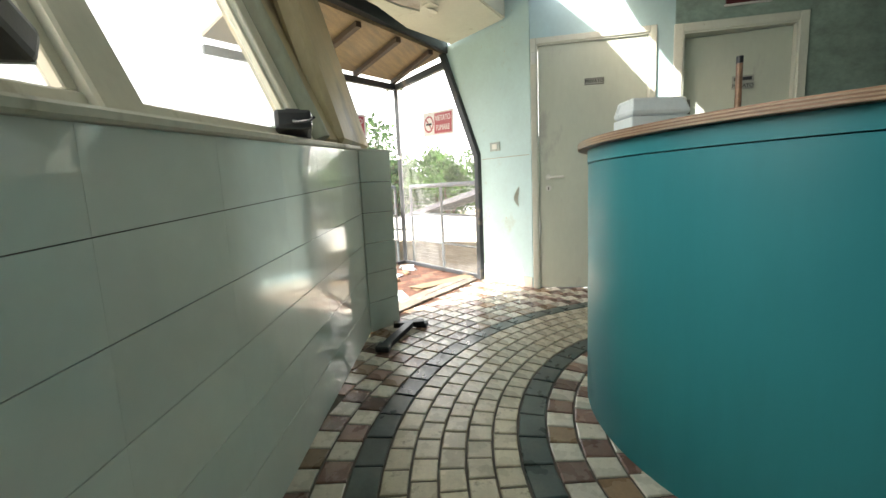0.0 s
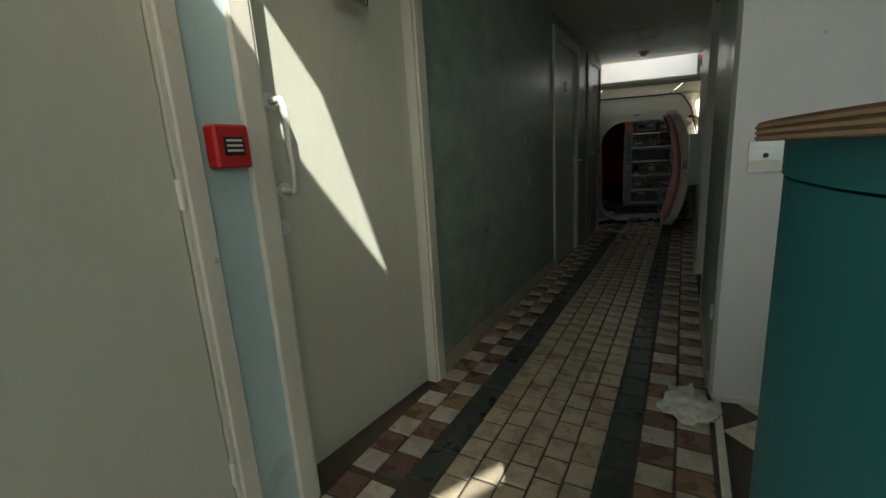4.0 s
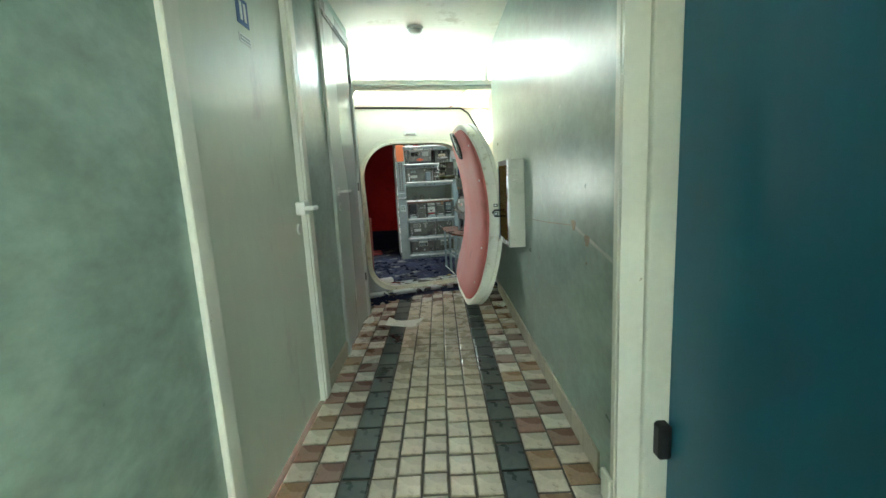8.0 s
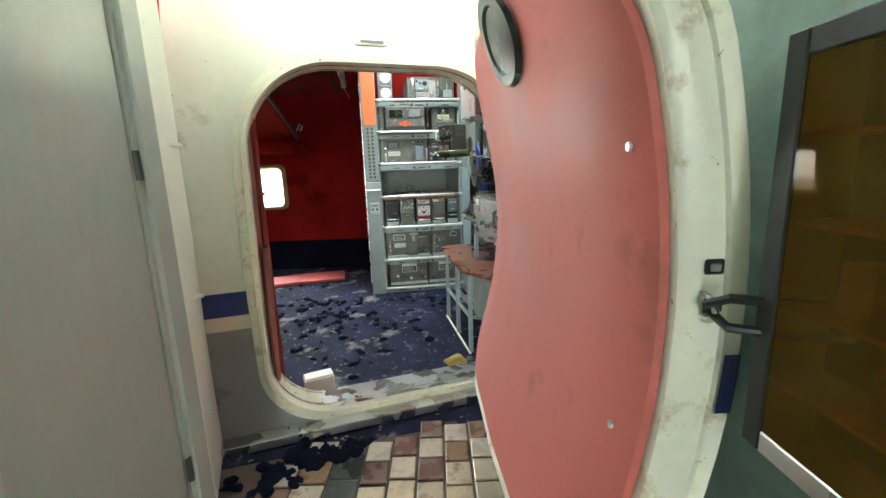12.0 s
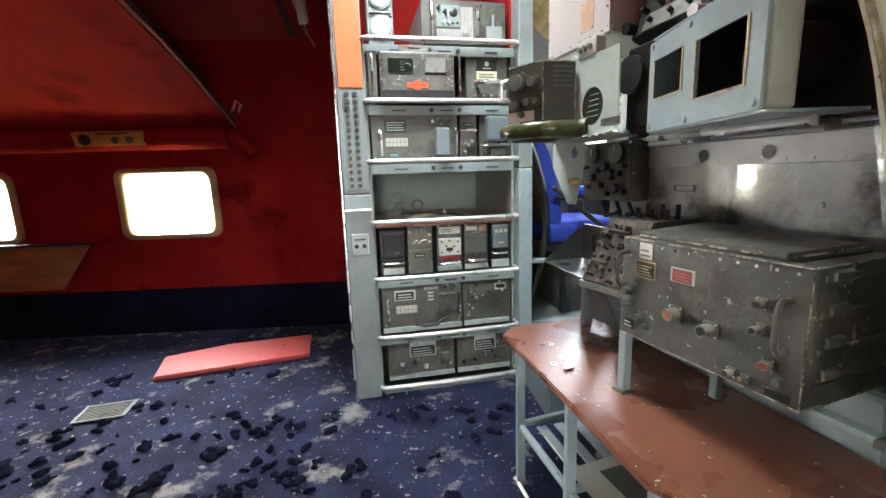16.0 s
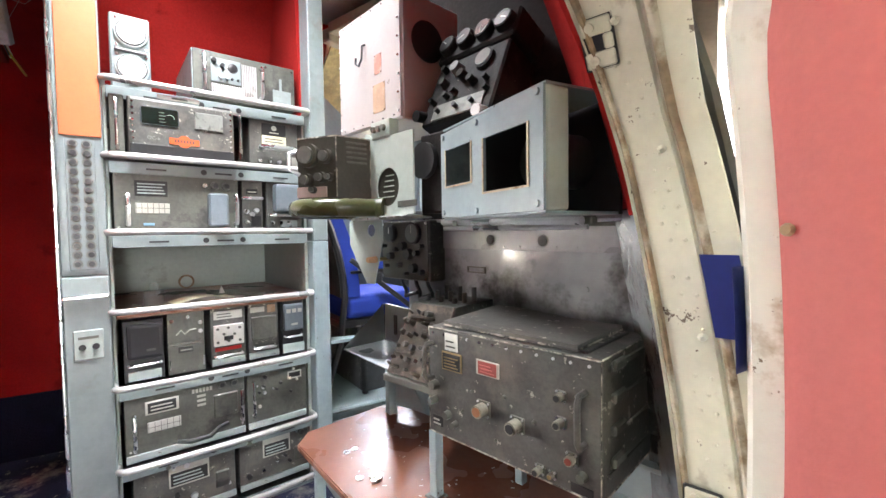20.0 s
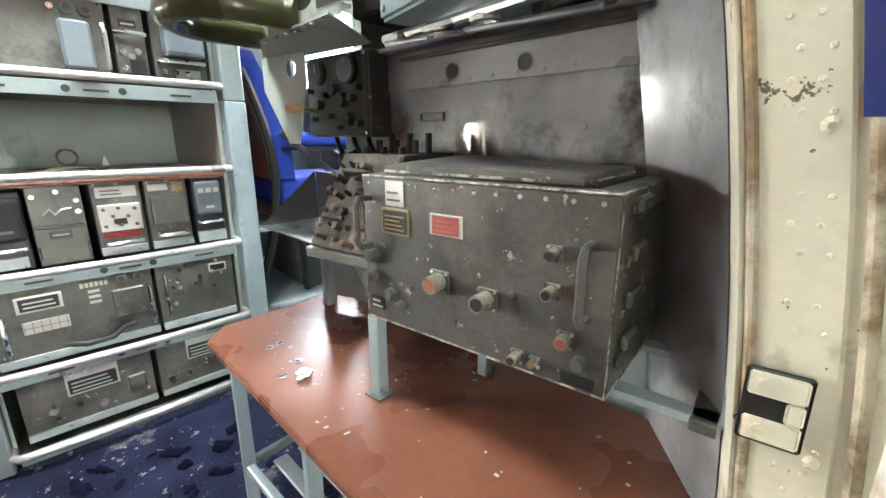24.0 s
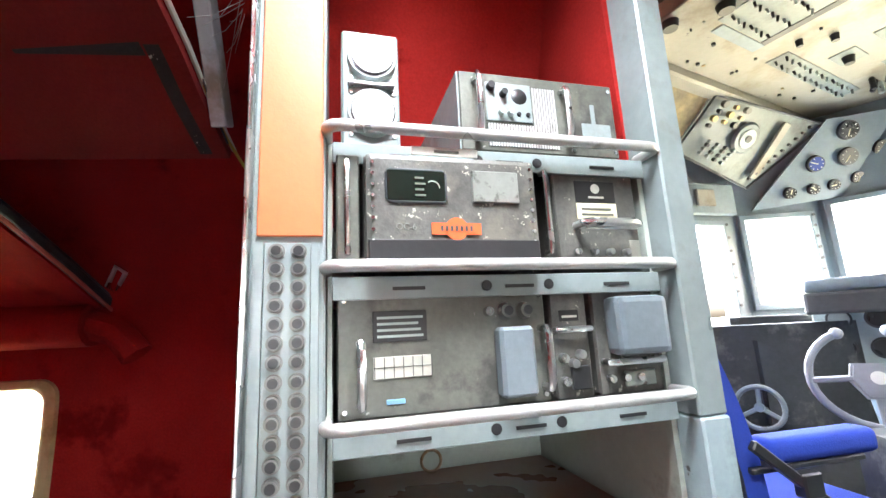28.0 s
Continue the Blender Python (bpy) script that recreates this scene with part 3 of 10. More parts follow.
def text_mesh(words, size, material, parent, m, name="lettering", depth=0.0008, wide=1.0):
    cu = bpy.data.curves.new(name, 'FONT')
    cu.body, cu.size, cu.extrude = words, size, depth
    cu.align_x, cu.align_y = 'CENTER', 'CENTER'
    tmp = bpy.data.objects.new(name, cu)
    me = bpy.data.meshes.new_from_object(tmp)
    bpy.data.objects.remove(tmp)
    bpy.data.curves.remove(cu)
    me.materials.clear()
    me.materials.append(material)
    ob = new(name, me)
    ob.parent = parent
    ob.matrix_basis = m @ Matrix.Diagonal((wide, 1, 1, 1))
    return ob


def no_smoking(m):
    """A sign in the x-z plane of m that reads from the side of -y."""
    o = thing("no_smoking_sign", "faded red and white no smoking sign on the glass", "sign", m, group="no smoking signs")
    part("plate", bx(-0.21, 0.21, -0.002, 0.002, -0.1, 0.1), M_SIGNWHITE, o)
    part("panel", bx(-0.045, 0.19, -0.004, -0.0025, -0.082, 0.082), M_SIGNRED, o)
    ring = bmesh.new()
    for rr, r0 in ((0.07, 0.055),):
        vs = [[ring.verts.new((-0.125 + r * math.cos(a), -0.0035, r * math.sin(a))) for a in [i * math.tau / 32 for i in range(32)]] for r in (rr, r0)]
        for i in range(32):
            ring.faces.new((vs[0][i], vs[0][(i + 1) % 32], vs[1][(i + 1) % 32], vs[1][i]))
    bx(-0.06, 0.06, -0.0037, -0.0033, -0.007, 0.007, bm=ring)
    for v in ring.verts[-8:]:
        x, z = v.co.x, v.co.z
        v.co.x, v.co.z = -0.125 + (x + z) * 0.707, (z - x) * 0.707
    part("prohibition_ring", ring, M_SIGNRED, o)
    part("cigarette", bx(-0.165, -0.085, -0.0042, -0.0038, -0.008, 0.008), M_BLACK, o)
    text_mesh("VIETATO", 0.062, M_SIGNWHITE, o, pose(0.072, -0.0045, 0.038, 90, 0, 0), wide=0.82)
    text_mesh("FUMARE", 0.062, M_SIGNWHITE, o, pose(0.072, -0.0045, -0.038, 90, 0, 0), wide=0.82)
    return o


a1 = math.atan2(1.092, 0.975)
no_smoking(Matrix.Translation((-1.40, -2.945, 1.64)) @ Matrix.Rotation(a1, 4, 'Z') @ pose(0, -0.01, 0, 0, 3, 0) @ Matrix.Scale(1.3, 4))
a2 = math.atan2(-0.38, 0.68)
no_smoking(Matrix.Translation((-1.25, -3.957, 1.68)) @ Matrix.Rotation(a2 + math.pi, 4, 'Z') @ pose(0, -0.008, 0, 0, 0, 0) @ Matrix.Scale(1.3, 4))

# porch floor with rubble
M_DEBRIS = mat("brown_debris_mat", (0.095, 0.042, 0.026), 0.9, var=0.5, scale=6, fine=60, bump=0.6, dirt=(0.20, 0.11, 0.07), amount=0.3, dirt_scale=4, wear=(0.42, 0.36, 0.30), wear_amount=0.07)
tagged(part("porch_floor", poly([(PR.x, PR.y), (PC.x, PC.y), (PL.x, PL.y), (0.45, -3.4), (0.35, -3.0)], 0.05, m=pose(0, 0, -0.056)), M_DEBRIS), "porch floor covered in brown debris", "floor", kind="structure")
M_GREYWOOD = mat("weathered_grey_plank", (0.17, 0.145, 0.12), 0.75, var=0.3, scale=5, fine=50, bump=0.15, dirt=(0.30, 0.26, 0.21), amount=0.3, dirt_scale=6, stretch=(1, 1, 0.1))
th0, th1 = Vector((PR.x + 0.03, PR.y - 0.05)), Vector((0.36, -3.06))
thn = Vector((-(th1 - th0).y, (th1 - th0).x)).normalized() * -1
for k, (a, b) in enumerate(((0.0, 0.55), (0.03, 0.98), (0.57, 1.0))):
    off = thn * (0.045 + (0.0 if k != 1 else 0.105))
    p, q = th0.lerp(th1, a) + off, th0.lerp(th1, b) + off
    part("threshold_plank", bar((p.x, p.y, 0.004 + 0.003 * k), (q.x, q.y, 0.004), 0.1, 0.016), M_GREYWOOD, porch, "weathered grey threshold plank")
rng = random.Random(4)


def rubble_piece(name, label, cat, x, y, sx, sy, sz, material, rz):
    own = bmesh.new()
    bx(-sx / 2, sx / 2, -sy / 2, sy / 2, 0, sz, min(sz, sx, sy) * 0.2, own)
    for v in own.verts:
        v.co += Vector((rng.uniform(-.1, .1) * sx, rng.uniform(-.1, .1) * sy, 0))
    return tagged(part(name, own, material, m=pose(x, y, -0.005, 0, 0, rz)), label, cat)


rubble_piece("glass_shard", "broken pane of greenish glass lying on the porch floor", "glass", -0.20, -3.20, 0.46, 0.26, 0.006, mat("green_glass_edge", (0.45, 0.60, 0.57), 0.08, var=0.1), 30)
rubble_piece("plank", "weathered grey plank lying on the porch floor", "plank", -0.85, -2.82, 0.75, 0.16, 0.02, M_PLANK, 140)
for k in range(9):
    rubble_piece("plaster_chunk", "broken white plaster chunk on the porch floor", "rubble", -1.75 + 0.16 * k + rng.uniform(-.05, .05), -3.45 + rng.uniform(-.28, .12), rng.uniform(.05, .2), rng.uniform(.03, .07), rng.uniform(.015, .04), M_WHITEWALL if k % 3 else M_PLANK, rng.uniform(0, 180))

# railing outside the porch
rail = thing("porch_railing", "galvanised steel railing outside the porch glass", "railing")
M_GALV = mat("grey_blue_railing_paint", (0.13, 0.15, 0.165), 0.5, 0.0, var=0.1)
for a, b, off in ((PC, PR - (PR - PC) * 0.12, Vector((-0.10, 0.09))), (PC, PL, Vector((-0.06, -0.11)))):
    p, q = a + off, b + off
    for z, r in ((0.975, 0.024), (0.63, 0.013), (0.29, 0.013)):
        part("rail", tube([(p.x, p.y, z), (q.x, q.y, z)], r), M_GALV, rail, smooth=True)
    for k in range(3):
        c = p.lerp(q, k / 2)
        part("post", tube([(c.x, c.y, -0.25), (c.x, c.y, 0.97)], 0.018), M_GALV, rail, smooth=True)
    for k in range(20):
        z = 0.06 + 0.045 * k
        part("wire", tube([(p.x, p.y, z), (q.x, q.y, z)], 0.0022, seg=4), M_GALV, rail)

# soffit over the porch opening, torn open
soffit = tagged(thing("soffit", "stained boxed soffit with a torn black hole", "soffit"), kind="structure")
bm = bmesh.new()
ceiling_ring(bm, [(-0.62, -2.19), (-1.1, -2.72), (-0.55, -3.02), (0.9, -3.30), (0.9, -2.75)], [[(-0.25, -2.83), (-0.12, -2.95), (0.10, -3.08), (0.35, -3.1), (0.3, -2.86), (0.0, -2.75)]], 2.34, 2.355)
bmesh.ops.recalc_face_normals(bm, faces=bm.faces)
part("board", bm, M_CEIL, soffit)
part("fascia", bar((-0.60, -2.18, 2.47), (0.9, -2.74, 2.47), 0.015, 0.26), M_CEIL, soffit)
# near-black with pale specks, painted for the shade inside hole and crevices
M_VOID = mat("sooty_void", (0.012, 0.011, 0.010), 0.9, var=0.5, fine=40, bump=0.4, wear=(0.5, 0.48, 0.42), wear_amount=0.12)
part("void_back", bx(-0.35, 0.45, -3.15, -2.7, 2.50, 2.51), M_VOID, soffit, "near-black board standing in for the shade inside the hole")
for k in range(6):
    part("torn_flap", poly([(0, 0), (0.16, 0.02), (0.13, 0.1), (0.02, 0.07)], 0.004, m=pose(-0.28 + 0.13 * k, -2.76 - 0.03 * (k % 3), 2.335, -18 + 7 * k, 9, 30 * k)), M_CEIL, soffit, "torn plasterboard flap")

# light switch, torn flap and cracks on the slanted wall end
def on_sw(s, z, out=0.0):
    return Matrix.Translation((*(SW0 + sd * s), z)) @ Matrix.Rotation(ang, 4, 'Z') @ Matrix.Translation((0, 0.0 + out, 0))


sw = thing("light_switch", "white and grey light switch plate on the pale blue wall", "switch", on_sw(0.40, 1.30))
part("plate", bx(-0.06, 0.06, 0, 0.010, -0.04, 0.04, 0.003), M_GREYPAINT, sw)
part("rocker", bx(-0.03, 0.03, 0.0105, 0.016, -0.024, 0.024, 0.002), M_WHITEPL, sw)
flap = tagged(part("torn_wallpaper", grid(4, 6, lambda u, v: ((u - 0.5) * 0.024 * math.sin(v * math.pi) - 0.05 * abs(v - 0.4), 0.003 + 0.035 * u * math.sin(v * math.pi), (v - 0.5) * 0.19)), M_CREAM, m=on_sw(0.16, 0.83)), "torn flap of pale wall covering", "wallpaper")
M_CRACK = mat("crack", (0.30, 0.22, 0.15), 0.9)
tagged(part("trim_seam", bx(0.02, 0.56, 0.0, 0.003, -0.002, 0.002), M_CRACK, m=on_sw(0, 1.195)), "rusty seam line across the wall panel", "trim", kind="structure")
bb = tagged(thing("baseboard_porch", "chipped cream tile skirting", "baseboard", on_sw(0, 0)), kind="structure")
for k in range(4):
    part("tile", bx(0.004 + k * 0.145, 0.143 + k * 0.145, 0, 0.01, 0, 0.095, 0.002), M_CREAM, bb)


# ---- doors ----
def casing(o, s0, s1, h, w, material, proud=0.018, depth=0.14):
    """Trim round an opening of the wall, in the wall's own frame; the jambs line the opening."""
    part("casing", bx(s0 - w, s0, -proud, 0.0, 0, h + w, 0.004), material, o)
    part("casing", bx(s1, s1 + w, -proud, 0.0, 0, h + w, 0.004), material, o)
    part("casing", bx(s0, s1, -proud, 0.0, h, h + w, 0.004), material, o)
    part("jamb", bx(s0, s0 + 0.012, -0.01, depth, 0, h), material, o)
    part("jamb", bx(s1 - 0.012, s1, -0.01, depth, 0, h), material, o)
    part("jamb", bx(s0 + 0.012, s1 - 0.012, -0.01, depth, h - 0.012, h), material, o)


def lever(parent, x, z, y, way=1, material=None):
    material = material or M_WHITEPL
    part("handle_rose", cyl(0.024, 0.01, m=pose(x, y, z, 90)), material, parent, smooth=True)
    part("lever_handle", tube([(x, y - 0.008, z), (x, y - 0.045, z), (x + way * 0.02, y - 0.052, z), (x + way * 0.125, y - 0.05, z)], 0.0095, seg=10), material, parent, smooth=True)
    part("keyhole_rose", cyl(0.025, 0.008, m=pose(x, y, z - 0.095, 90)), material, parent, smooth=True)
    part("keyhole", bx(x - 0.004, x + 0.004, y - 0.0095, y - 0.0082, z - 0.11, z - 0.085), M_BLACK, parent)


M_W = Matrix.Translation((LX, 0, 0)) @ Matrix.Rotation(radians(90), 4, 'Z')   # local x is north along the west wall

door_1 = tagged(thing("door_1", "closed off-white door with a private sign", "door", M_W), kind="structure")
casing(door_1, -1.92, -1.03, 2.09, 0.05, M_CREAM)
leaf = part("leaf", bx(-1.905, -1.045, 0.0, 0.04, 0.008, 2.075, 0.003), M_DOOR, door_1)
lever(leaf, -1.83, 0.99, 0.0)
for z in (0.25, 0.99, 1.85):
    part("hinge", cyl(0.008, 0.07, m=pose(-1.042, -0.006, z)), M_WHITEPL, leaf, smooth=True)
part("closer_box", bx(-1.965, -1.925, -0.045, -0.0185, 1.93, 2.02, 0.004), M_WHITEPL, door_1)
M_PLATE = mat("brushed_sign_plate", (0.42, 0.42, 0.38), 0.4, 0.4, var=0.1)
sg = thing("private_sign", "small grey metal sign with black lettering on the door", "sign", M_W @ pose(-1.453, -0.0005, 1.757))
part("plate", bx(-0.076, 0.076, -0.003, 0, -0.026, 0.026), M_BLACK, sg)
part("face", bx(-0.073, 0.073, -0.0045, -0.0032, -0.023, 0.023), M_PLATE, sg)
text_mesh("PRIVATO", 0.036, M_BLACK, sg, pose(0, -0.0048, 0, 90, 0, 0), wide=1.0)

door_2 = tagged(thing("door_2", "off-white door standing slightly ajar", "door", M_W), kind="structure")
casing(door_2, -0.79, 0.01, 2.06, 0.065, M_CREAM, 0.02)
M_AJAR = Matrix.Translation((-0.005, 0.035, 0)) @ Matrix.Rotation(radians(-5.5), 4, 'Z')
leaf = part("leaf", bx(-0.735, 0.0, 0.0, 0.04, 0.008, 2.04, 0.003), M_DOOR, door_2, m=M_AJAR)
part("pull_handle", tube([(-0.67, 0, 1.27), (-0.67, -0.055, 1.27), (-0.667, -0.062, 1.25), (-0.66, -0.062, 1.02), (-0.662, -0.055, 1.0), (-0.665, 0, 1.0)], 0.011, seg=10), M_WHITEPL, leaf, smooth=True)
part("handle_rose", cyl(0.026, 0.008, m=pose(-0.67, 0, 1.27, 90)), M_WHITEPL, leaf)
part("handle_rose", cyl(0.026, 0.008, m=pose(-0.665, 0, 1.0, 90)), M_WHITEPL, leaf)
part("keyhole_rose", cyl(0.024, 0.007, m=pose(-0.685, 0, 0.885, 90)), M_WHITEPL, leaf)
part("strike_plate", bx(-0.742, -0.736, -0.002, 0.03, 0.80, 0.98), M_STEELFRAME, leaf)
for z in (1.675, 1.622):
    sg = thing("private_sign", "small weathered sign on the ajar door", "sign", M_W @ pose(-0.345, 0.006, z, 0, 0 if z > 1.65 else 2, -5.5), group="signs on the ajar door")
    part("plate", bx(-0.074, 0.074, -0.003, 0, -0.024, 0.024), M_PLATE, sg)
    if z < 1.65:
        text_mesh("PRIVATO", 0.036, M_BLACK, sg, pose(0, -0.004, 0, 90, 0, 0))
    else:
        part("illegible_line", bx(-0.06, 0.06, -0.0045, -0.003, -0.012, 0.012), M_BLACK, sg)
tagged(part("wall_store_back", bx(-1.3, 0.3, 0.55, 0.6, 0, CEIL), M_BLUEWALL, m=M_W), "store room wall behind the ajar door", "wall", kind="structure")
fb = thing("fire_alarm_call_point", "red fire alarm call point on the wall strip", "alarm", M_W @ pose(-0.918, -0.001, 1.13))
part("body", bx(-0.045, 0.05, -0.045, 0, -0.052, 0.052, 0.006), M_REDBOX, fb)
part("window", bx(-0.024, 0.030, -0.0475, -0.0455, -0.022, 0.022), M_BLACK, fb, "dark glass with pale lines")
for k in range(3):
    part("illegible_line", bx(-0.018, 0.024, -0.049, -0.048, -0.013 + k * 0.012, -0.008 + k * 0.012), M_WHITEPL, fb)
ex = thing("overdoor_sign", "dark red panel sign with a white edge over the door", "sign", M_W @ pose(-0.345, -0.001, 2.215))
part("panel", bx(-0.15, 0.15, -0.02, 0, 0.012, 0.16), mat("maroon_panel", (0.10, 0.012, 0.016), 0.4), ex)
part("edge", bx(-0.16, 0.16, -0.022, 0, 0.0, 0.0115), M_WHITEPL, ex)

# ---- round counter ----
def arc_box(r0, r1, a0, a1, z0, z1, n=48, bm=None):
    bm = bm or bmesh.new()
    rows = []
    for i in range(n + 1):
        a = radians(a0 + (a1 - a0) * i / n)
        c, s = math.cos(a), math.sin(a)
        rows.append([bm.verts.new((r * c, r * s, z)) for r, z in ((r0, z0), (r1, z0), (r1, z1), (r0, z1))])
    for A, B in zip(rows, rows[1:]):
        for k in range(4):
            bm.faces.new((A[k], A[(k + 1) % 4], B[(k + 1) % 4], B[k]))
    bm.faces.new(rows[0])
    bm.faces.new(rows[-1][::-1])
    bmesh.ops.recalc_face_normals(bm, faces=bm.faces)
    return bm


A0, A1 = 165, 352
CC, CR = Vector((1.487, -0.852)), 0.923      # the counter's own centre and radius
counter = thing("bar_counter", "round teal laminate bar counter with a worn wooden top", "counter", pose(CC.x, CC.y, 0))
part("front_panel", arc_box(CR - 0.035, CR, A0, A1, 0.0, 1.010), M_TEAL, counter, smooth=True)
part("upper_band", arc_box(CR - 0.035, CR + 0.003, A0, A1, 1.014, 1.065), M_TEAL, counter, smooth=True)
part("top", arc_box(CR - 0.45, CR + 0.04, A0 - 2, A1, 1.066, 1.092), M_WOODTOP, counter, smooth=True)
M_EDGE = mat("pale_edge_strip", (0.36, 0.25, 0.16), 0.5, var=0.2)
for k in range(3):
    part("edge_strip", arc_box(CR + 0.0405, CR + 0.0425, A0 - 2, A1, 1.068 + k * 0.008, 1.072 + k * 0.008), M_EDGE, counter)
part("inner_panel", arc_box(CR - 0.43, CR - 0.40, A0, A1, 0.0, 1.06), M_TEAL, counter)
for a in (A0, A1):
    part("end_panel", bx(CR - 0.40, CR - 0.035, -0.012, 0.012, 0, 1.06), M_TEAL, counter, m=pose(0, 0, 0, 0, 0, a + (1 if a == A0 else -1)))
M_BIN = mat("bluish_white_plastic", (0.60, 0.66, 0.68), 0.35, var=0.06, scale=5)
bn = thing("bread_bin", "white plastic lidded bin standing on the counter", "bin", pose(1.27, -1.50, 1.0925, 0, 0, 15))
own = bx(-0.08, 0.08, -0.125, 0.125, 0, 0.10, 0.008, seg=2)
part("body", own, M_BIN, bn)
own = bx(-0.08, 0.08, -0.128, 0.128, 0.1015, 0.175, 0.02, seg=3)
for v in own.verts:
    if v.co.z > 0.14:
        v.co.x *= 0.86
        v.co.y *= 0.93
part("lid", own, M_BIN, bn, "sloped lid")
part("side_vent", bx(-0.065, 0.065, 0.1255, 0.131, 0.015, 0.16, 0.004), M_GREYEQ, bn, "dark grey end panel")
st = thing("broomstick", "worn wooden broomstick standing behind the counter", "broom", pose(1.50, -1.27, 0))
part("stick", tube([(0, 0, 0.03), (0.002, 0.003, 0.7), (0.0, 0, 1.33)], 0.011, seg=10), M_WOODTOP, st, smooth=True)
part("tip", tube([(0, 0, 1.331), (0, 0, 1.355)], 0.0115, seg=10), M_BLACK, st, smooth=True)
part("broom_head", bx(-0.12, 0.12, -0.02, 0.02, 0, 0.05, 0.008), M_BLACK, st)

# folded bracket on the floor by the pillar
br = thing("steel_bracket", "black folded steel bracket lying on the floor by the pillar", "bracket", pose(0.80, -2.83, 0.0, 0, 0, 0))
part("arm", bar((0.17, -0.04, 0.018), (-0.22, 0.01, 0.03), 0.055, 0.034), M_BLACK, br)
part("arm", bar((-0.20, -0.10, 0.03), (-0.26, 0.10, 0.03), 0.06, 0.034), M_BLACK, br)
part("foot", bx(0.14, 0.22, -0.085, 0.0, 0.0, 0.035, 0.006), M_BLACK, br)
part("foot", bx(-0.30, -0.23, 0.03, 0.12, 0.0, 0.03, 0.006), M_BLACK, br)

# metal strip on the white wall behind the bar
wnd = Vector((4.2, 1.08)) - Vector((RX + 0.012, 0.335))
M_NB = Matrix.Translation((RX + 0.012, 0.335, 0)) @ Matrix.Rotation(math.atan2(wnd.y, wnd.x), 4, 'Z')
WL = wnd.length
ms = thing("metal_rail_strip", "worn brushed steel strip screwed to the white wall", "rail", M_NB)
M_STRIP = mat("scratched_steel_strip", (0.5, 0.55, 0.56), 0.35, 0.9, var=0.15, dirt=(0.2, 0.22, 0.22), amount=0.2, stretch=(1, 1, 5))
part("strip", bx(0.05, WL - 1.2, -0.006, 0, 0.945, 1.06, 0.002), M_STRIP, ms)
part("peeled_backing", bx(0.053, WL - 1.25, -0.0085, -0.0065, 0.952, 0.992), M_WHITEPL, ms, "torn white adhesive remains")
for k in range(4):
    part("screw", cyl(0.009, 0.004, m=pose(0.105 + 0.19 * k, -0.0062, 1.008 - 0.003 * k, 90), seg=10), M_BLACK, ms)
tagged(part("baseboard_bar", bx(0.004, WL - 0.6, -0.012, 0, 0, 0.03, 0.003), M_WHITEPL, m=M_NB), "chipped white skirting", "baseboard", kind="structure")
tagged(part("trim_floor_curb", bar((0.602, 0.322, 0.006), (0.595, -0.60, 0.006), 0.026, 0.026), M_CREAM), "cream metal strip between the two floors", "trim", kind="structure")

# ---- corridor: doors, trim, fittings ----
door_3 = tagged(thing("door_3", "closed off-white toilet door with a lever and a blue pictogram", "door", M_W), kind="structure")
casing(door_3, 2.27, 3.125, 2.03, 0.07, M_CREAM, 0.02)
leaf = part("leaf", bx(2.285, 3.11, 0.012, 0.05, 0.008, 2.015, 0.003), M_DOOR, door_3)
part("latch_case", bx(3.035, 3.125, -0.032, 0.0115, 0.935, 0.995, 0.01, seg=2), M_WHITEPL, leaf)
part("latch_knob", tube([(3.05, -0.03, 0.965), (3.05, -0.06, 0.965), (3.10, -0.064, 0.965)], 0.011), M_WHITEPL, leaf, smooth=True)
part("keyhole_rose", cyl(0.024, 0.008, m=pose(3.055, 0.012, 0.872, 90)), M_WHITEPL, leaf, smooth=True)
wcs = thing("toilet_pictogram", "small blue toilet pictogram on the door", "sign", M_W @ pose(2.715, 0.011, 1.665))
M_SIGNBLUE = mat("blue_print", (0.03, 0.07, 0.22), 0.4)
part("plate", bx(-0.045, 0.045, -0.002, 0, -0.045, 0.045), M_SIGNBLUE, wcs)
part("figure", bx(-0.022, -0.006, -0.004, -0.0025, -0.03, 0.03), M_WHITEPL, wcs)
part("figure", bx(0.008, 0.024, -0.004, -0.0025, -0.03, 0.03), M_WHITEPL, wcs)
stk = thing("notice_sticker", "small pale sticker with illegible lines on the door", "sticker", M_W @ pose(2.715, 0.011, 1.575))
part("paper", bx(-0.045, 0.045, -0.0015, 0, -0.014, 0.014), M_WHITEPL, stk)
for k in range(2):
    part("illegible_line", bx(-0.038, 0.036, -0.003, -0.0018, -0.008 + k * 0.011, -0.003 + k * 0.011), M_GREYPAINT, stk)

door_4 = tagged(thing("door_4", "closed satin grey door with a white lever", "door", M_W), kind="structure")
casing(door_4, 3.725, 4.455, 2.06, 0.06, M_GREYDOOR, 0.02)
leaf = part("leaf", bx(3.74, 4.44, -0.004, 0.036, 0.008, 2.045, 0.003), M_GREYDOOR, door_4)
lever(leaf, 3.80, 1.02, -0.004)
for z in (0.3, 1.01, 1.8):
    part("hinge", cyl(0.007, 0.06, m=pose(4.447, -0.01, z)), M_STEELFRAME, leaf, smooth=True)

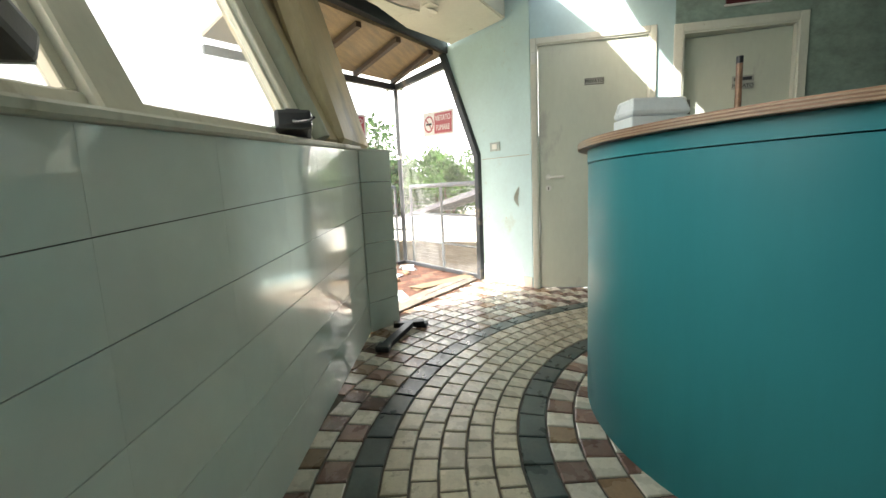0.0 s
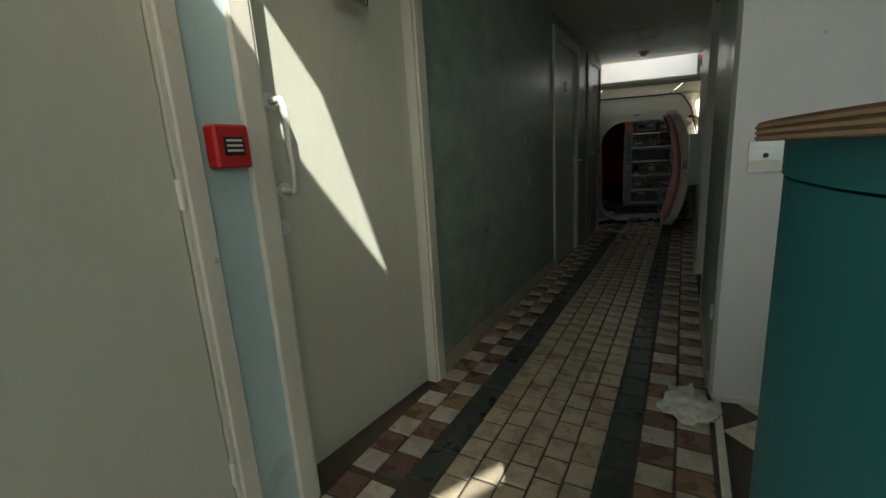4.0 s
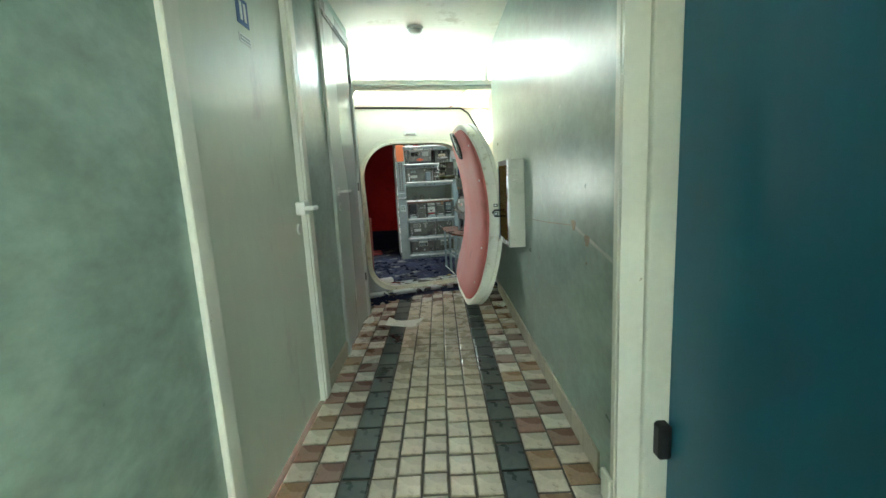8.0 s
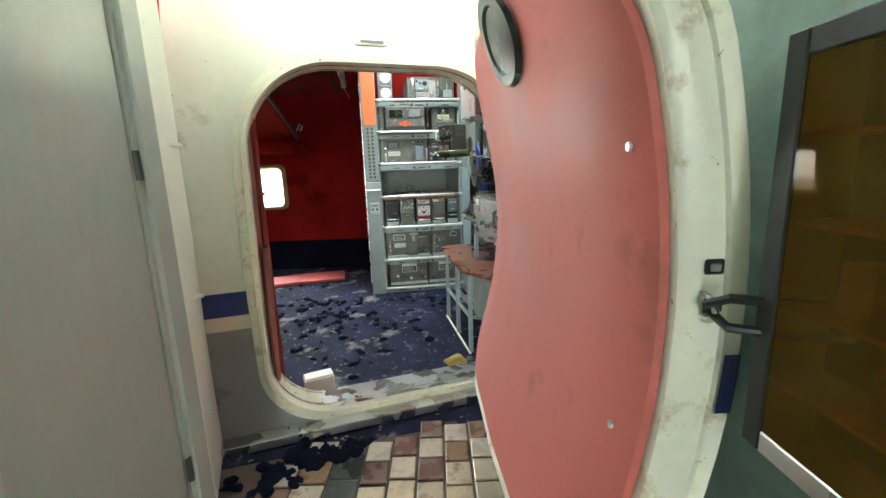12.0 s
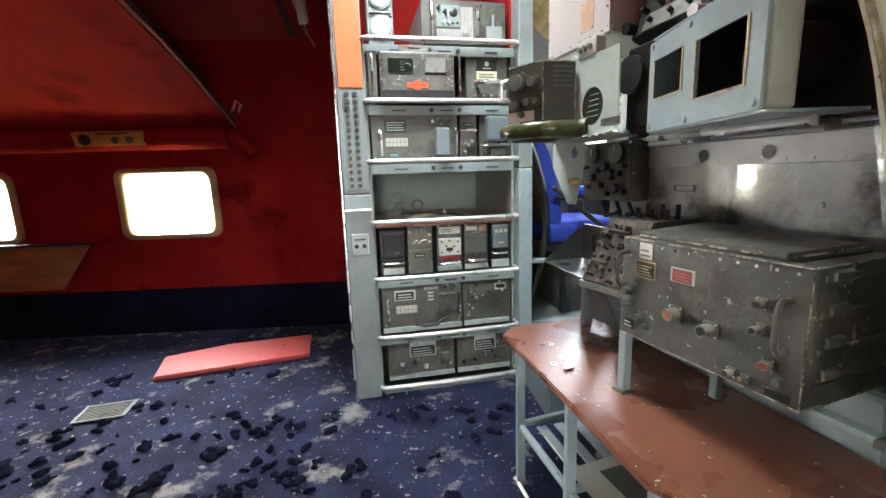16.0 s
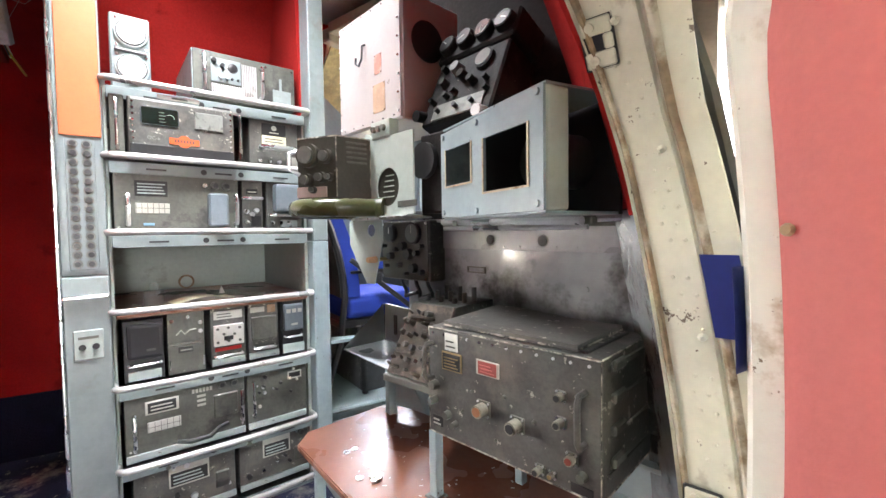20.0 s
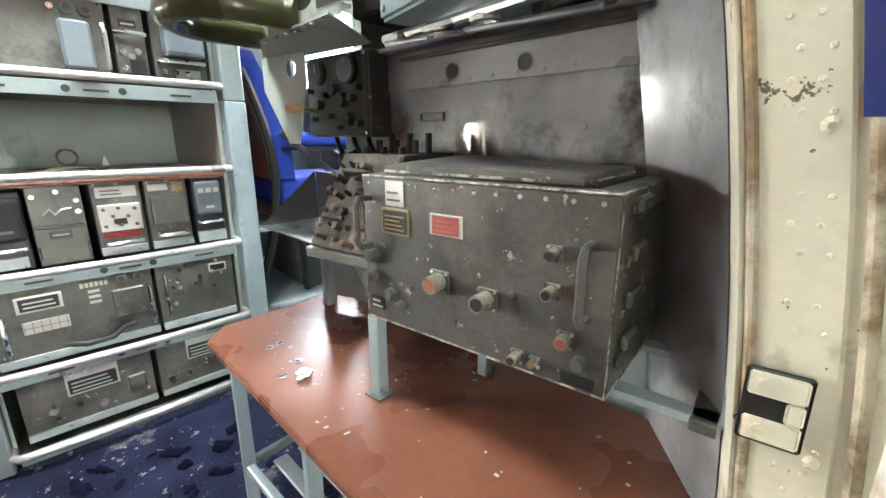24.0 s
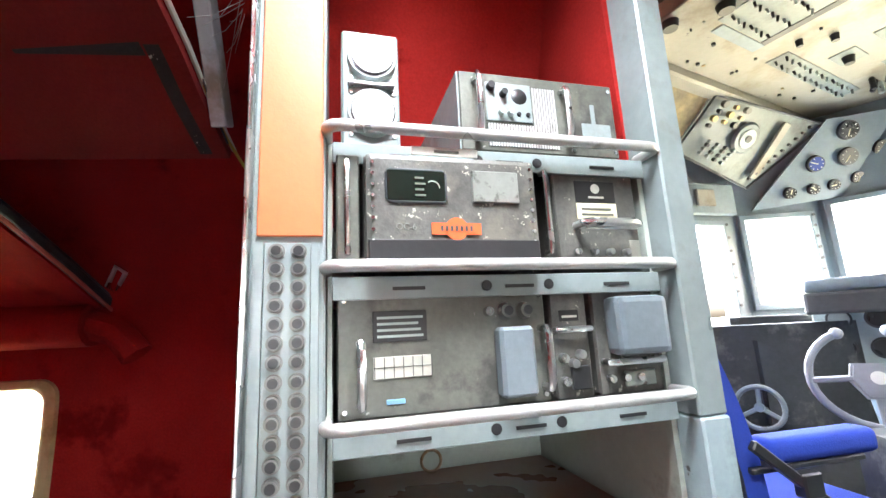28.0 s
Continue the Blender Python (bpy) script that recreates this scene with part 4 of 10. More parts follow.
M_E = Matrix.Translation((RX, 0, 0)) @ Matrix.Rotation(radians(-90), 4, 'Z')   # local x is south along the east wall, y into it
door_5 = tagged(thing("door_5", "closed petrol blue door set deep in a cream frame", "door", M_E), kind="structure")
part("jamb", bx(-2.3275, -2.315, -0.012, 0.15, 0, 2.05), M_CREAM, door_5)
part("jamb", bx(-2.3145, -2.29, 0.055, 0.16, 0, 2.05, 0.004), M_CREAM, door_5)
part("casing", bx(-2.365, -2.33, -0.014, -0.0, 0, 2.1, 0.004), M_CREAM, door_5)
part("casing", bx(-2.33, -1.50, -0.014, -0.0, 2.05, 2.1, 0.004), M_CREAM, door_5)
part("jamb", bx(-1.5025, -1.49, -0.004, 0.15, 0, 2.05), M_CREAM, door_5)
part("jamb", bx(-2.33, -1.503, 0.0, 0.15, 2.035, 2.05), M_CREAM, door_5)
leaf = part("leaf", bx(-2.285, -1.505, 0.125, 0.165, 0.02, 2.03, 0.003), M_BLUEDOOR, door_5)
for z in (0.27, 1.66):
    part("hinge", bx(-2.305, -2.255, 0.085, 0.1245, z - 0.055, z + 0.055, 0.008), M_BLACK, leaf, "black hinge")
part("threshold", bx(-2.33, -1.503, 0.0, 0.17, -0.02, 0.012), M_GROUT, door_5, "worn dark threshold")
part("plinth_block", bx(-2.40, -2.33, -0.03, -0.0145, 0, 0.10, 0.004), M_CREAM, door_5)

# skirting tiles
def skirting(name, m, spans, label):
    o = tagged(thing(name, label, "baseboard", m), kind="structure")
    first = None
    for s0, s1 in spans:
        n = max(1, round((s1 - s0) / 0.15))
        w = (s1 - s0) / n
        for k in range(n):
            if first is None:
                first = part("tile", bx(0.001, 0.148, -0.011, 0, 0.0, 0.092, 0.002), M_SKIRT, o, m=Matrix.Translation((s0, 0, 0)))
            else:
                again(first, o, Matrix.Translation((s0 + k * w, 0, 0)) @ Matrix.Diagonal((w / 0.15, 1, 1, 1)))


M_SKIRT = mat("cream_skirting_tile", (0.42, 0.38, 0.29), 0.4, var=0.12, scale=8, rnd=0.12, dirt=(0.2, 0.17, 0.12), amount=0.2, dirt_scale=8)
skirting("baseboard_west", M_W, [(0.085, 2.195), (3.20, 3.66)], "cream tile skirting along the corridor")
skirting("baseboard_east", M_E, [(-5.0, -2.48), (-1.46, -0.42)], "cream tile skirting along the corridor")

# scuffs and scratches with a shape of their own
M_SCUFF = mat("pale_scuff", (0.52, 0.55, 0.50), 0.6, var=0.2)
M_RUST = mat("rusty_glue_stain", (0.33, 0.28, 0.20), 0.7, var=0.3)


def scratch(m, pts, w, material, label):
    own = bmesh.new()
    for (x0, z0), (x1, z1) in zip(pts, pts[1:]):
        d = Vector((x1 - x0, z1 - z0))
        nrm = Vector((-d.y, d.x)).normalized() * w * 0.5
        vs = [own.verts.new((x, -0.0012, z)) for x, z in ((x0 - nrm.x, z0 - nrm.y), (x1 - nrm.x * .6, z1 - nrm.y * .6), (x1 + nrm.x * .6, z1 + nrm.y * .6), (x0 + nrm.x, z0 + nrm.y))]
        own.faces.new(vs)
    return tagged(part("trim_scratch", own, material, m=m), label, "scratch", kind="structure")


scratch(M_E, [(-3.5, 0.815), (-3.2, 0.83), (-2.77, 0.86)], 0.005, M_RUST, "thin brown scratch across the green wall")
scratch(M_E, [(-2.75, 0.855), (-2.6, 0.828), (-2.45, 0.80), (-2.34, 0.78)], 0.016, M_SCUFF, "pale scraped line across the green wall")
for x, z in ((-2.77, 0.86), (-2.62, 0.82)):
    own = bmesh.new()
    vs = [own.verts.new((x + 0.025 * math.cos(a) * (1 + 0.3 * math.sin(3 * a)), -0.0016, z + 0.028 * math.sin(a) * (1 + 0.3 * math.cos(2 * a)))) for a in [i * math.tau / 14 for i in range(14)]]
    own.faces.new(vs)
    tagged(part("trim_stain", own, M_RUST, m=M_E), "brown glue stain on the green wall", "stain", kind="structure")
rng = random.Random(8)
def scuff(m, x, z, w, h, material, label, seed=0):
    """A ragged patch where the wall's skin has come away."""
    r0 = random.Random(seed)
    own = bmesh.new()
    ring = [(0.5 + 0.22 * r0.random()) for _ in range(22)]
    own.faces.new([own.verts.new((x + w * k * math.cos(i * math.tau / 22) * (0.75 + 0.25 * math.sin(i * math.tau / 22)), -0.0014, z + h * (0.5 + 0.8 * k * math.sin(i * math.tau / 22) * 0.8))) for i, k in enumerate(ring)])
    return tagged(part("trim_scuff", own, material, m=m), label, "scuff", kind="structure")


M_GREENCHIP = mat("raw_green_chip", (0.20, 0.40, 0.31), 0.6, var=0.2)
for k, (y, z, h, w) in enumerate(((1.44, 1.08, 0.12, 0.045), (1.47, 0.985, 0.05, 0.014), (1.48, 0.93, 0.05, 0.02), (1.535, 0.795, 0.12, 0.075), (1.51, 0.86, 0.07, 0.03), (1.18, 0.755, 0.012, 0.03), (1.30, 0.775, 0.006, 0.02), (1.38, 0.785, 0.006, 0.03))):
    scuff(M_W, y, z, w, h, M_SCUFF, "pale torn patch on the green wall", k)
scuff(M_W, 1.56, 0.79, 0.05, 0.035, M_GREENCHIP, "bright green chip in the torn patch", 40)
for y, z, h, w in ((1.70, 0.36, 0.05, 0.008), (1.62, 0.30, 0.04, 0.006), (1.66, 0.33, 0.03, 0.005)):
    scratch(M_W, [(y, z), (y + 0.012, z + 0.4 * h), (y + 0.02, z + h)], w, M_SCUFF, "pale vertical scuff on the green wall")
M_GLUE = mat("brown_glue", (0.36, 0.24, 0.11), 0.7, var=0.3)
M_DARKLINE = mat("dark_crack_line", (0.09, 0.10, 0.08), 0.8, var=0.3)
scratch(M_E, [(-1.36, 0.868), (-1.30, 0.858), (-1.22, 0.846)], 0.008, M_SCUFF, "pale chipped seam on the green wall")
scratch(M_E, [(-1.18, 0.832), (-1.08, 0.806), (-0.98, 0.782), (-0.86, 0.752)], 0.0035, M_DARKLINE, "thin dark crack across the green wall")
for k, (x, z, w, h) in enumerate(((-1.205, 0.865, 0.022, 0.05), (-1.175, 0.812, 0.032, 0.045), (-1.19, 0.765, 0.015, 0.02), (-1.20, 0.925, 0.01, 0.015))):
    scuff(M_E, x, z, w, h, M_GLUE, "brown glue mark on the green wall", 60 + k)
for k in range(12):
    y, z = rng.uniform(-3.6, -2.5), rng.uniform(0.6, 1.6)
    scratch(M_E, [(y, z), (y + rng.uniform(-.02, .03), z + rng.uniform(.004, .02))], rng.uniform(.006, .014), M_RUST if k % 3 == 0 else M_SCUFF, "small mark on the green wall")

# wall cabinet with a tinted glass front
M_AMBER = glass("amber_tinted_glass", (0.50, 0.33, 0.08), 0.03, 0.10)
cab = thing("wall_cabinet", "white metal wall cabinet with an amber glass front", "cabinet", pose(RX, 3.71, 0.625) @ Matrix.Diagonal((0.88, 1, 1, 1)))
M_CABW = mat("cabinet_pale_enamel", (0.52, 0.54, 0.47), 0.35, var=0.06, dirt=(0.45, 0.38, 0.25), amount=0.1)
part("side", bx(-0.11, 0, 0, 0.012, 0, 0.535, 0.003), M_CABW, cab)
part("side", bx(-0.11, 0, 0.368, 0.38, 0, 0.535, 0.003), M_CABW, cab)
part("top", bx(-0.11, 0, 0.0125, 0.3675, 0.523, 0.535, 0.003), M_CABW, cab)
part("bottom", bx(-0.11, 0, 0.0125, 0.3675, 0, 0.012, 0.003), M_CABW, cab)
part("back", bx(-0.012, 0, 0.0125, 0.3675, 0.0125, 0.5225), M_BLACK, cab)
fr = part("door_frame", bx(-0.118, -0.1105, 0.0, 0.03, 0, 0.535, 0.002), M_ALU, cab)
part("door_frame", bx(-0.118, -0.1105, 0.35, 0.38, 0, 0.535, 0.002), M_BLACK, cab)
part("door_frame", bx(-0.118, -0.1105, 0.0305, 0.3495, 0.505, 0.535, 0.002), M_BLACK, cab)
part("door_frame", bx(-0.118, -0.1105, 0.0305, 0.3495, 0, 0.03, 0.002), M_ALU, cab)
part("pane", bx(-0.116, -0.112, 0.0305, 0.3495, 0.0305, 0.5045), M_AMBER, cab, "amber tinted glass pane")
for k in range(4):
    part("shelf", bx(-0.105, -0.0125, 0.0125, 0.3675, 0.1 + 0.105 * k, 0.106 + 0.105 * k), M_ORANGE, cab)
for k in range(3):
    own = bmesh.new()
    bx(-0.085, -0.045, -0.012, 0.0, 0.40 + 0.035 * k, 0.414 + 0.035 * k, 0.004, own)
    part("vent_louvre", own, M_CABW, cab)
for k in range(5):
    rr = random.Random(k)
    it = bmesh.new()
    bx(-0.08, -0.04, 0.05 + 0.055 * k, 0.09 + 0.055 * k, 0.107 + 0.105 * (k % 3), 0.17 + 0.105 * (k % 3), 0.006, it)
    part("contents", it, M_TANTILE if k % 2 else M_ORANGE, cab)

# ceiling fittings
det = thing("smoke_detector", "round white smoke detector with a clear dome", "smoke detector", pose(-0.06, 4.55, 2.2, 180))
part("base", cyl(0.062, 0.018, seg=28), M_WHITEPL, det, smooth=True)
part("dome", ball(0.05, pose(0, 0, 0.018), squash=(1, 1, 0.75)), mat("frosted_dome", (0.6, 0.6, 0.58), 0.15, var=0.1, fine=150, bump=0.3), det, smooth=True)
part("rim", cyl(0.055, 0.006, m=pose(0, 0, 0.0185), seg=28), M_GREYPAINT, det, smooth=True)
hat = thing("ceiling_hatch", "square framed ceiling hatch", "hatch", pose(0.025, 3.54, 2.2))
part("panel", bx(-0.1, 0.1, -0.2, 0.2, -0.008, 0), M_CEIL, hat)
for a in ((-0.115, -0.1, -0.215, 0.215), (0.1, 0.115, -0.215, 0.215), (-0.1, 0.1, -0.215, -0.2), (-0.1, 0.1, 0.2, 0.215)):
    part("frame", bx(a[0], a[1], a[2], a[3], -0.016, 0, 0.002), M_CREAM, hat)
sock = thing("wall_socket", "small white wall switch low on the green wall", "switch", M_E @ pose(-0.46, 0, 0.35))
part("plate", bx(-0.018, 0.018, -0.01, 0, -0.03, 0.03, 0.003), M_WHITEPL, sock)

# paper and rubbish on the floor
M_PAPER = mat("dirty_paper", (0.68, 0.68, 0.62), 0.7, var=0.1, scale=20, dirt=(0.35, 0.32, 0.26), amount=0.12, dirt_scale=12)


def sheet(x, y, w, h, rz, label, curl=0.02, material=None, name="paper_sheet", cat="paper"):
    own = grid(6, 6, lambda u, v: ((u - .5) * w, (v - .5) * h, 0.004 + curl * (abs(u - .5) * 2) ** 3 * (0.5 + v) + 0.004 * math.sin(7 * u + 3 * v)))
    thicken(own, 0.0015)
    return tagged(part(name, own, material or M_PAPER, m=pose(x, y, 0.002, 0, 0, rz), smooth=True), label, cat)


sheet(-0.25, 4.19, 0.27, 0.13, -8, "dirty white paper sheet lying on the tiles")
sheet(-0.55, 4.28, 0.10, 0.09, 20, "small crumpled white paper by the wall")
sheet(0.52, 4.5, 0.07, 0.05, 50, "small white scrap by the skirting")


def crumple(x, y, r, label, material, name, cat, flat=0.5, seed=1, z=0.0):
    own = ball(r, sub=3)
    for v in own.verts:
        n = noise.noise(v.co * (2.2 / r) + Vector((seed, 0, 0)))
        v.co *= 1 + 0.55 * n
        v.co.z = max(v.co.z * flat + r * flat * 0.55, 0.0)
    return tagged(part(name, own, material, m=pose(x, y, z), smooth=False), label, cat)


crumple(0.50, 0.20, 0.10, "crumpled printed paper wrapper by the corridor wall", M_PAPER, "crumpled_wrapper", "litter", 0.35, 3)
sheet(0.47, 0.36, 0.10, 0.05, 10, "small white paper scrap on the tiles")

# ---- end of the corridor: transom window, beam and closing panels to the aircraft ----
B0, B1 = Vector((-0.80, 4.93)), Vector((0.62, 5.26))
bd = (B1 - B0).normalized()
M_B = Matrix.Translation((*B0, 0)) @ Matrix.Rotation(math.atan2(bd.y, bd.x), 4, 'Z')
BL = (B1 - B0).length
window_2 = tagged(thing("window_2", "bright transom window over a grey beam at the corridor's end", "window", M_B), kind="structure")
part("beam", bx(-0.05, BL, -0.03, 0.03, 1.86, 1.945, 0.004), M_CREAM, window_2)
part("beam_lip", bx(-0.05, BL, -0.045, -0.0305, 1.885, 1.90, 0.003), M_GREYPAINT, window_2)
part("window_frame", bx(BL - 0.10, BL - 0.06, -0.02, 0.02, 1.946, 2.25, 0.003), M_CREAM, window_2)
part("window_frame", bx(0.0, 0.04, -0.02, 0.02, 1.946, 2.25, 0.003), M_CREAM, window_2)
pn = part("pane", bx(0.04, BL - 0.10, -0.003, 0.003, 1.946, 2.25), M_TRANSOM, window_2)
pn.visible_shadow = False
M_OPAL = mat("opal_acrylic", (0.85, 0.85, 0.80), 0.4, var=0.03)
bs = M_OPAL.node_tree.nodes["Principled BSDF"]
bs.inputs["Transmission Weight"].default_value = 0.35
bs.inputs["Roughness"].default_value = 0.6

# ---- aircraft: skin round the doorway, open door, cabin shell ----
UX, UY = math.cos(radians(18)), math.sin(radians(18))


def skin_n(z):
    return 4.97 + 0.14 * (z - 0.3) ** 2


def SP(u, z, off=0.0):
    n = skin_n(z) + off
    return Vector((u * UX - n * UY, u * UY + n * UX, z))


def rounded(u0, u1, z0, z1, rt, rb, n=14):
    """A rounded outline, counter-clockwise from the right-hand bottom corner."""
    out = []
    for cu, cz, r, a0 in ((u1 - rb, z0 + rb, rb, -90), (u1 - rt, z1 - rt, rt, 0), (u0 + rt, z1 - rt, rt, 90), (u0 + rb, z0 + rb, rb, 180)):
        for k in range(n):
            a = radians(a0 + 90 * k / (n - 1))
            out.append((cu + r * math.cos(a), cz + r * math.sin(a)))
    dense = []
    for i, p in enumerate(out):
        q = out[(i + 1) % len(out)]
        d = math.hypot(q[0] - p[0], q[1] - p[1])
        m = max(1, int(d / 0.06))
        dense += [(p[0] + (q[0] - p[0]) * k / m, p[1] + (q[1] - p[1]) * k / m) for k in range(m)]
    return dense


OP = rounded(0.975, 2.07, 0.07, 1.425, 0.34, 0.24)
OC = (1.52, 0.75)


def to_rect(p, u0, u1, z0, z1):
    du, dz = p[0] - OC[0], p[1] - OC[1]
    k = min(((u1 - OC[0]) / du) if du > 1e-9 else (((u0 - OC[0]) / du) if du < -1e-9 else 1e9),
            ((z1 - OC[1]) / dz) if dz > 1e-9 else (((z0 - OC[1]) / dz) if dz < -1e-9 else 1e9))
    return OC[0] + du * k, OC[1] + dz * k


bm = bmesh.new()
rings = []
NR = 8
for j in range(NR + 1):
    ring = []
    for p in OP:
        q = to_rect(p, 0.745, 2.75, -0.03, 1.765)
        u, z = p[0] + (q[0] - p[0]) * j / NR, p[1] + (q[1] - p[1]) * j / NR
        ring.append(bm.verts.new((u, 0, z)))
    rings.append(ring)
for A, B in zip(rings, rings[1:]):
    for i in range(len(A)):
        bm.faces.new((A[i], B[i], B[(i + 1) % len(A)], A[(i + 1) % len(A)]))
bmesh.ops.delete(bm, geom=[f for f in bm.faces if f.calc_center_median().x > 2.16 and f.calc_center_median().z < 1.42], context='FACES')
for z in (0.46, 0.512, 0.598):
    bmesh.ops.bisect_plane(bm, geom=bm.verts[:] + bm.edges[:] + bm.faces[:], plane_co=(0, 0, z), plane_no=(0, 0, 1))
for f in bm.faces:
    cz = f.calc_center_median().z
    f.material_index = 2 if cz < 0.46 else 1 if 0.512 < cz < 0.598 else 0
for v in bm.verts:
    v.co = SP(v.co.x, v.co.z)
bmesh.ops.recalc_face_normals(bm, faces=bm.faces)
skin = part("fuselage_skin", bm, M_SKIN, smooth=True)
for mm in (M_BAND, M_GREYSKIN):
    skin.data.materials.append(mm)
tagged(skin, "cream aircraft skin with a navy stripe over grey", "fuselage", kind="structure")

# door surround: outer flange, jamb band, inner flange
surround = tagged(thing("door_surround", "cream riveted frame round the aircraft doorway", "door frame"), kind="structure")
cen = lambda p, d: (p[0] + (p[0] - OC[0]) / max(1e-6, math.hypot(p[0] - OC[0], p[1] - OC[1])) * d, p[1] + (p[1] - OC[1]) / max(1e-6, math.hypot(p[0] - OC[0], p[1] - OC[1])) * d)


def hinge_set(p, o):
    """How far the frame is set back beside the hinge."""
    k = max(0.0, min(1.0, (p[0] - 1.90) / 0.16))
    return k * (0.065 - 0.32 * min(o, 0.14))


def band(rows, closed=True):
    """Sheet through rows of (outward shift, depth) round the opening."""
    own = bmesh.new()
    vs = [[own.verts.new(SP(*cen(p, d), o + hinge_set(p, o))) for p in OP] for d, o in rows]
    for A, B in zip(vs, vs[1:]):
        for i in range(len(A)):
            own.faces.new((A[i], B[i], B[(i + 1) % len(A)], A[(i + 1) % len(A)]))
    bmesh.ops.recalc_face_normals(own, faces=own.faces)
    return own


M_JAMB = mat("cream_worn_jamb_paint", (0.68, 0.66, 0.53), 0.45, var=0.1, scale=5, dirt=(0.32, 0.26, 0.16), amount=0.16, dirt_scale=5, wear=(0.14, 0.10, 0.07), wear_amount=0.16)
part("outer_flange", band([(0.045, -0.001), (0.043, -0.010), (0.016, -0.010), (0.012, -0.020), (-0.004, -0.020), (-0.006, 0.03)]), M_JAMB, surround, smooth=True)
part("jamb_band", band([(-0.006, 0.031), (0.003, 0.033), (0.004, 0.045), (0.0, 0.05), (0.0, 0.135)]), M_JAMB, surround, smooth=True)
part("inner_flange", band([(0.001, 0.136), (-0.004, 0.142), (0.05, 0.15)]), M_JAMB, surround, smooth=True)
M_RUST = mat("rusty_brown_edge", (0.30, 0.22, 0.13), 0.8, var=0.4, scale=12, fine=90, bump=0.2, dirt=(0.55, 0.50, 0.38), amount=0.5, dirt_scale=10)
part("rusty_edge", band([(-0.0062, 0.022), (-0.009, 0.028), (-0.009, 0.033), (-0.0062, 0.038)]), M_RUST, surround, "rusted inner lip", smooth=True)
part("rusty_edge", band([(-0.001, 0.124), (-0.004, 0.129), (-0.004, 0.133), (-0.001, 0.137)]), M_RUST, surround, "rusted inner lip", smooth=True)
trim = band([(0.051, 0.145), (0.056, 0.165), (0.10, 0.17)])
low = [f for f in trim.faces if f.calc_center_median().z < 1.05 and f.calc_center_median().x > 0.1]
bmesh.ops.delete(trim, geom=low, context='FACES')
part("red_edge_trim", trim, M_RED, surround, "red padded edging", smooth=True)
part("blue_patch", grid(4, 4, lambda u, v: SP(2.0605, 0.895 + 0.098 * v, 0.055 + 0.040 * u)), M_BAND, surround, "navy painted patch on the frame edge")
part("blue_patch", grid(2, 4, lambda u, v: SP(2.118 - 0.044 * u, 0.895 + 0.098 * v, 0.055)), M_BAND, surround, "navy painted patch on the frame edge")
rv = None
for i, p in enumerate(OP):
    if i % 2 == 0:
        c = SP(*cen(p, -0.001), 0.075 + 0.035 * (i // 2 % 2))
        inward = (SP(*OC) - c).normalized()
        mm = Matrix.Translation(c) @ inward.to_track_quat('Z', 'Y').to_matrix().to_4x4()
        if rv is None:
            rv = part("rivet", cyl(0.006, 0.004, seg=8, r2=0.003), M_JAMB, surround, m=mm)
        else:
            again(rv, surround, mm)


def latch_plate(u, z, off, face, tilt=0):
    """A latch recess on the jamb: dark slot, keeper plate and screws."""
    o = thing("latch_plate", "worn latch keeper in the doorway frame", "latch", Matrix.Translation(SP(u, z, off)) @ Matrix.Rotation(radians(18), 4, 'Z') @ Matrix.Rotation(radians(face), 4, 'Z') @ Matrix.Rotation(radians(tilt), 4, 'X'), group="latch keepers")
    part("recess", bx(-0.0215, 0.0215, -0.002, 0, -0.033, 0.033, 0.002), M_BLACK, o)
    part("plate", bx(-0.019, 0.019, -0.004, -0.002, 0.010, 0.030, 0.002), M_JAMB, o)
    part("plate", bx(-0.019, 0.019, -0.004, -0.002, -0.030, -0.010, 0.002), M_JAMB, o)
    part("plate", bx(0.007, 0.019, -0.004, -0.002, -0.009, 0.009, 0.002), M_JAMB, o)
    for dz in (-0.020, 0.020):
        part("screw", cyl(0.006, 0.003, m=pose(-0.007, -0.004, dz, 90), seg=10), M_JAMB, o)


latch_plate(2.062, 0.674, 0.136, -90)
latch_plate(2.020, 1.262, 0.138, -90, 31)
latch_plate(0.979, 0.672, 0.07, 90)
latch_plate(1.022, 1.262, 0.10, 90, 31)
# clusters of small rivets up the forward jamb
for z0, n in ((0.40, 3), (0.52, 2), (0.60, 3), (0.74, 2), (0.80, 3), (0.90, 4), (1.01, 4), (1.10, 2), (1.17, 4), (1.33, 2)):
    for r in range(n):
        for c in range(2):
            z = z0 + 0.021 * r
            u = 2.0705 if z < 1.085 else 1.73 + 0.3405 * math.cos(math.asin((z - 1.085) / 0.34))
            again(rv, surround, Matrix.Translation(SP(u, z, 0.108 + 0.017 * c + 0.006 * (r % 2))) @ Matrix.Rotation(radians(-72), 4, 'Z') @ Matrix.Rotation(radians(90), 4, 'X') @ Matrix.Scale(0.5, 4))
part("sill_plate", grid(12, 2, lambda u, v: SP(1.12 + 0.85 * u, 0.078, 0.0 + 0.15 * v)), M_ALU, surround, "worn aluminium sill")
part("sill_lip", bar(SP(0.78, 0.02, -0.04), SP(2.3, 0.02, -0.04), 0.07, 0.035), M_ALU, surround, "dented aluminium floor edge")
ep = thing("exit_plate", "small white plate with an illegible line over the doorway", "sign", Matrix.Translation(SP(1.475, 1.52, -0.002)) @ Matrix.Rotation(radians(18), 4, 'Z') @ Matrix.Rotation(radians(-17), 4, 'X'))
part("plate", bx(-0.065, 0.065, -0.006, 0, -0.025, 0.025, 0.002), M_WHITEPL, ep)
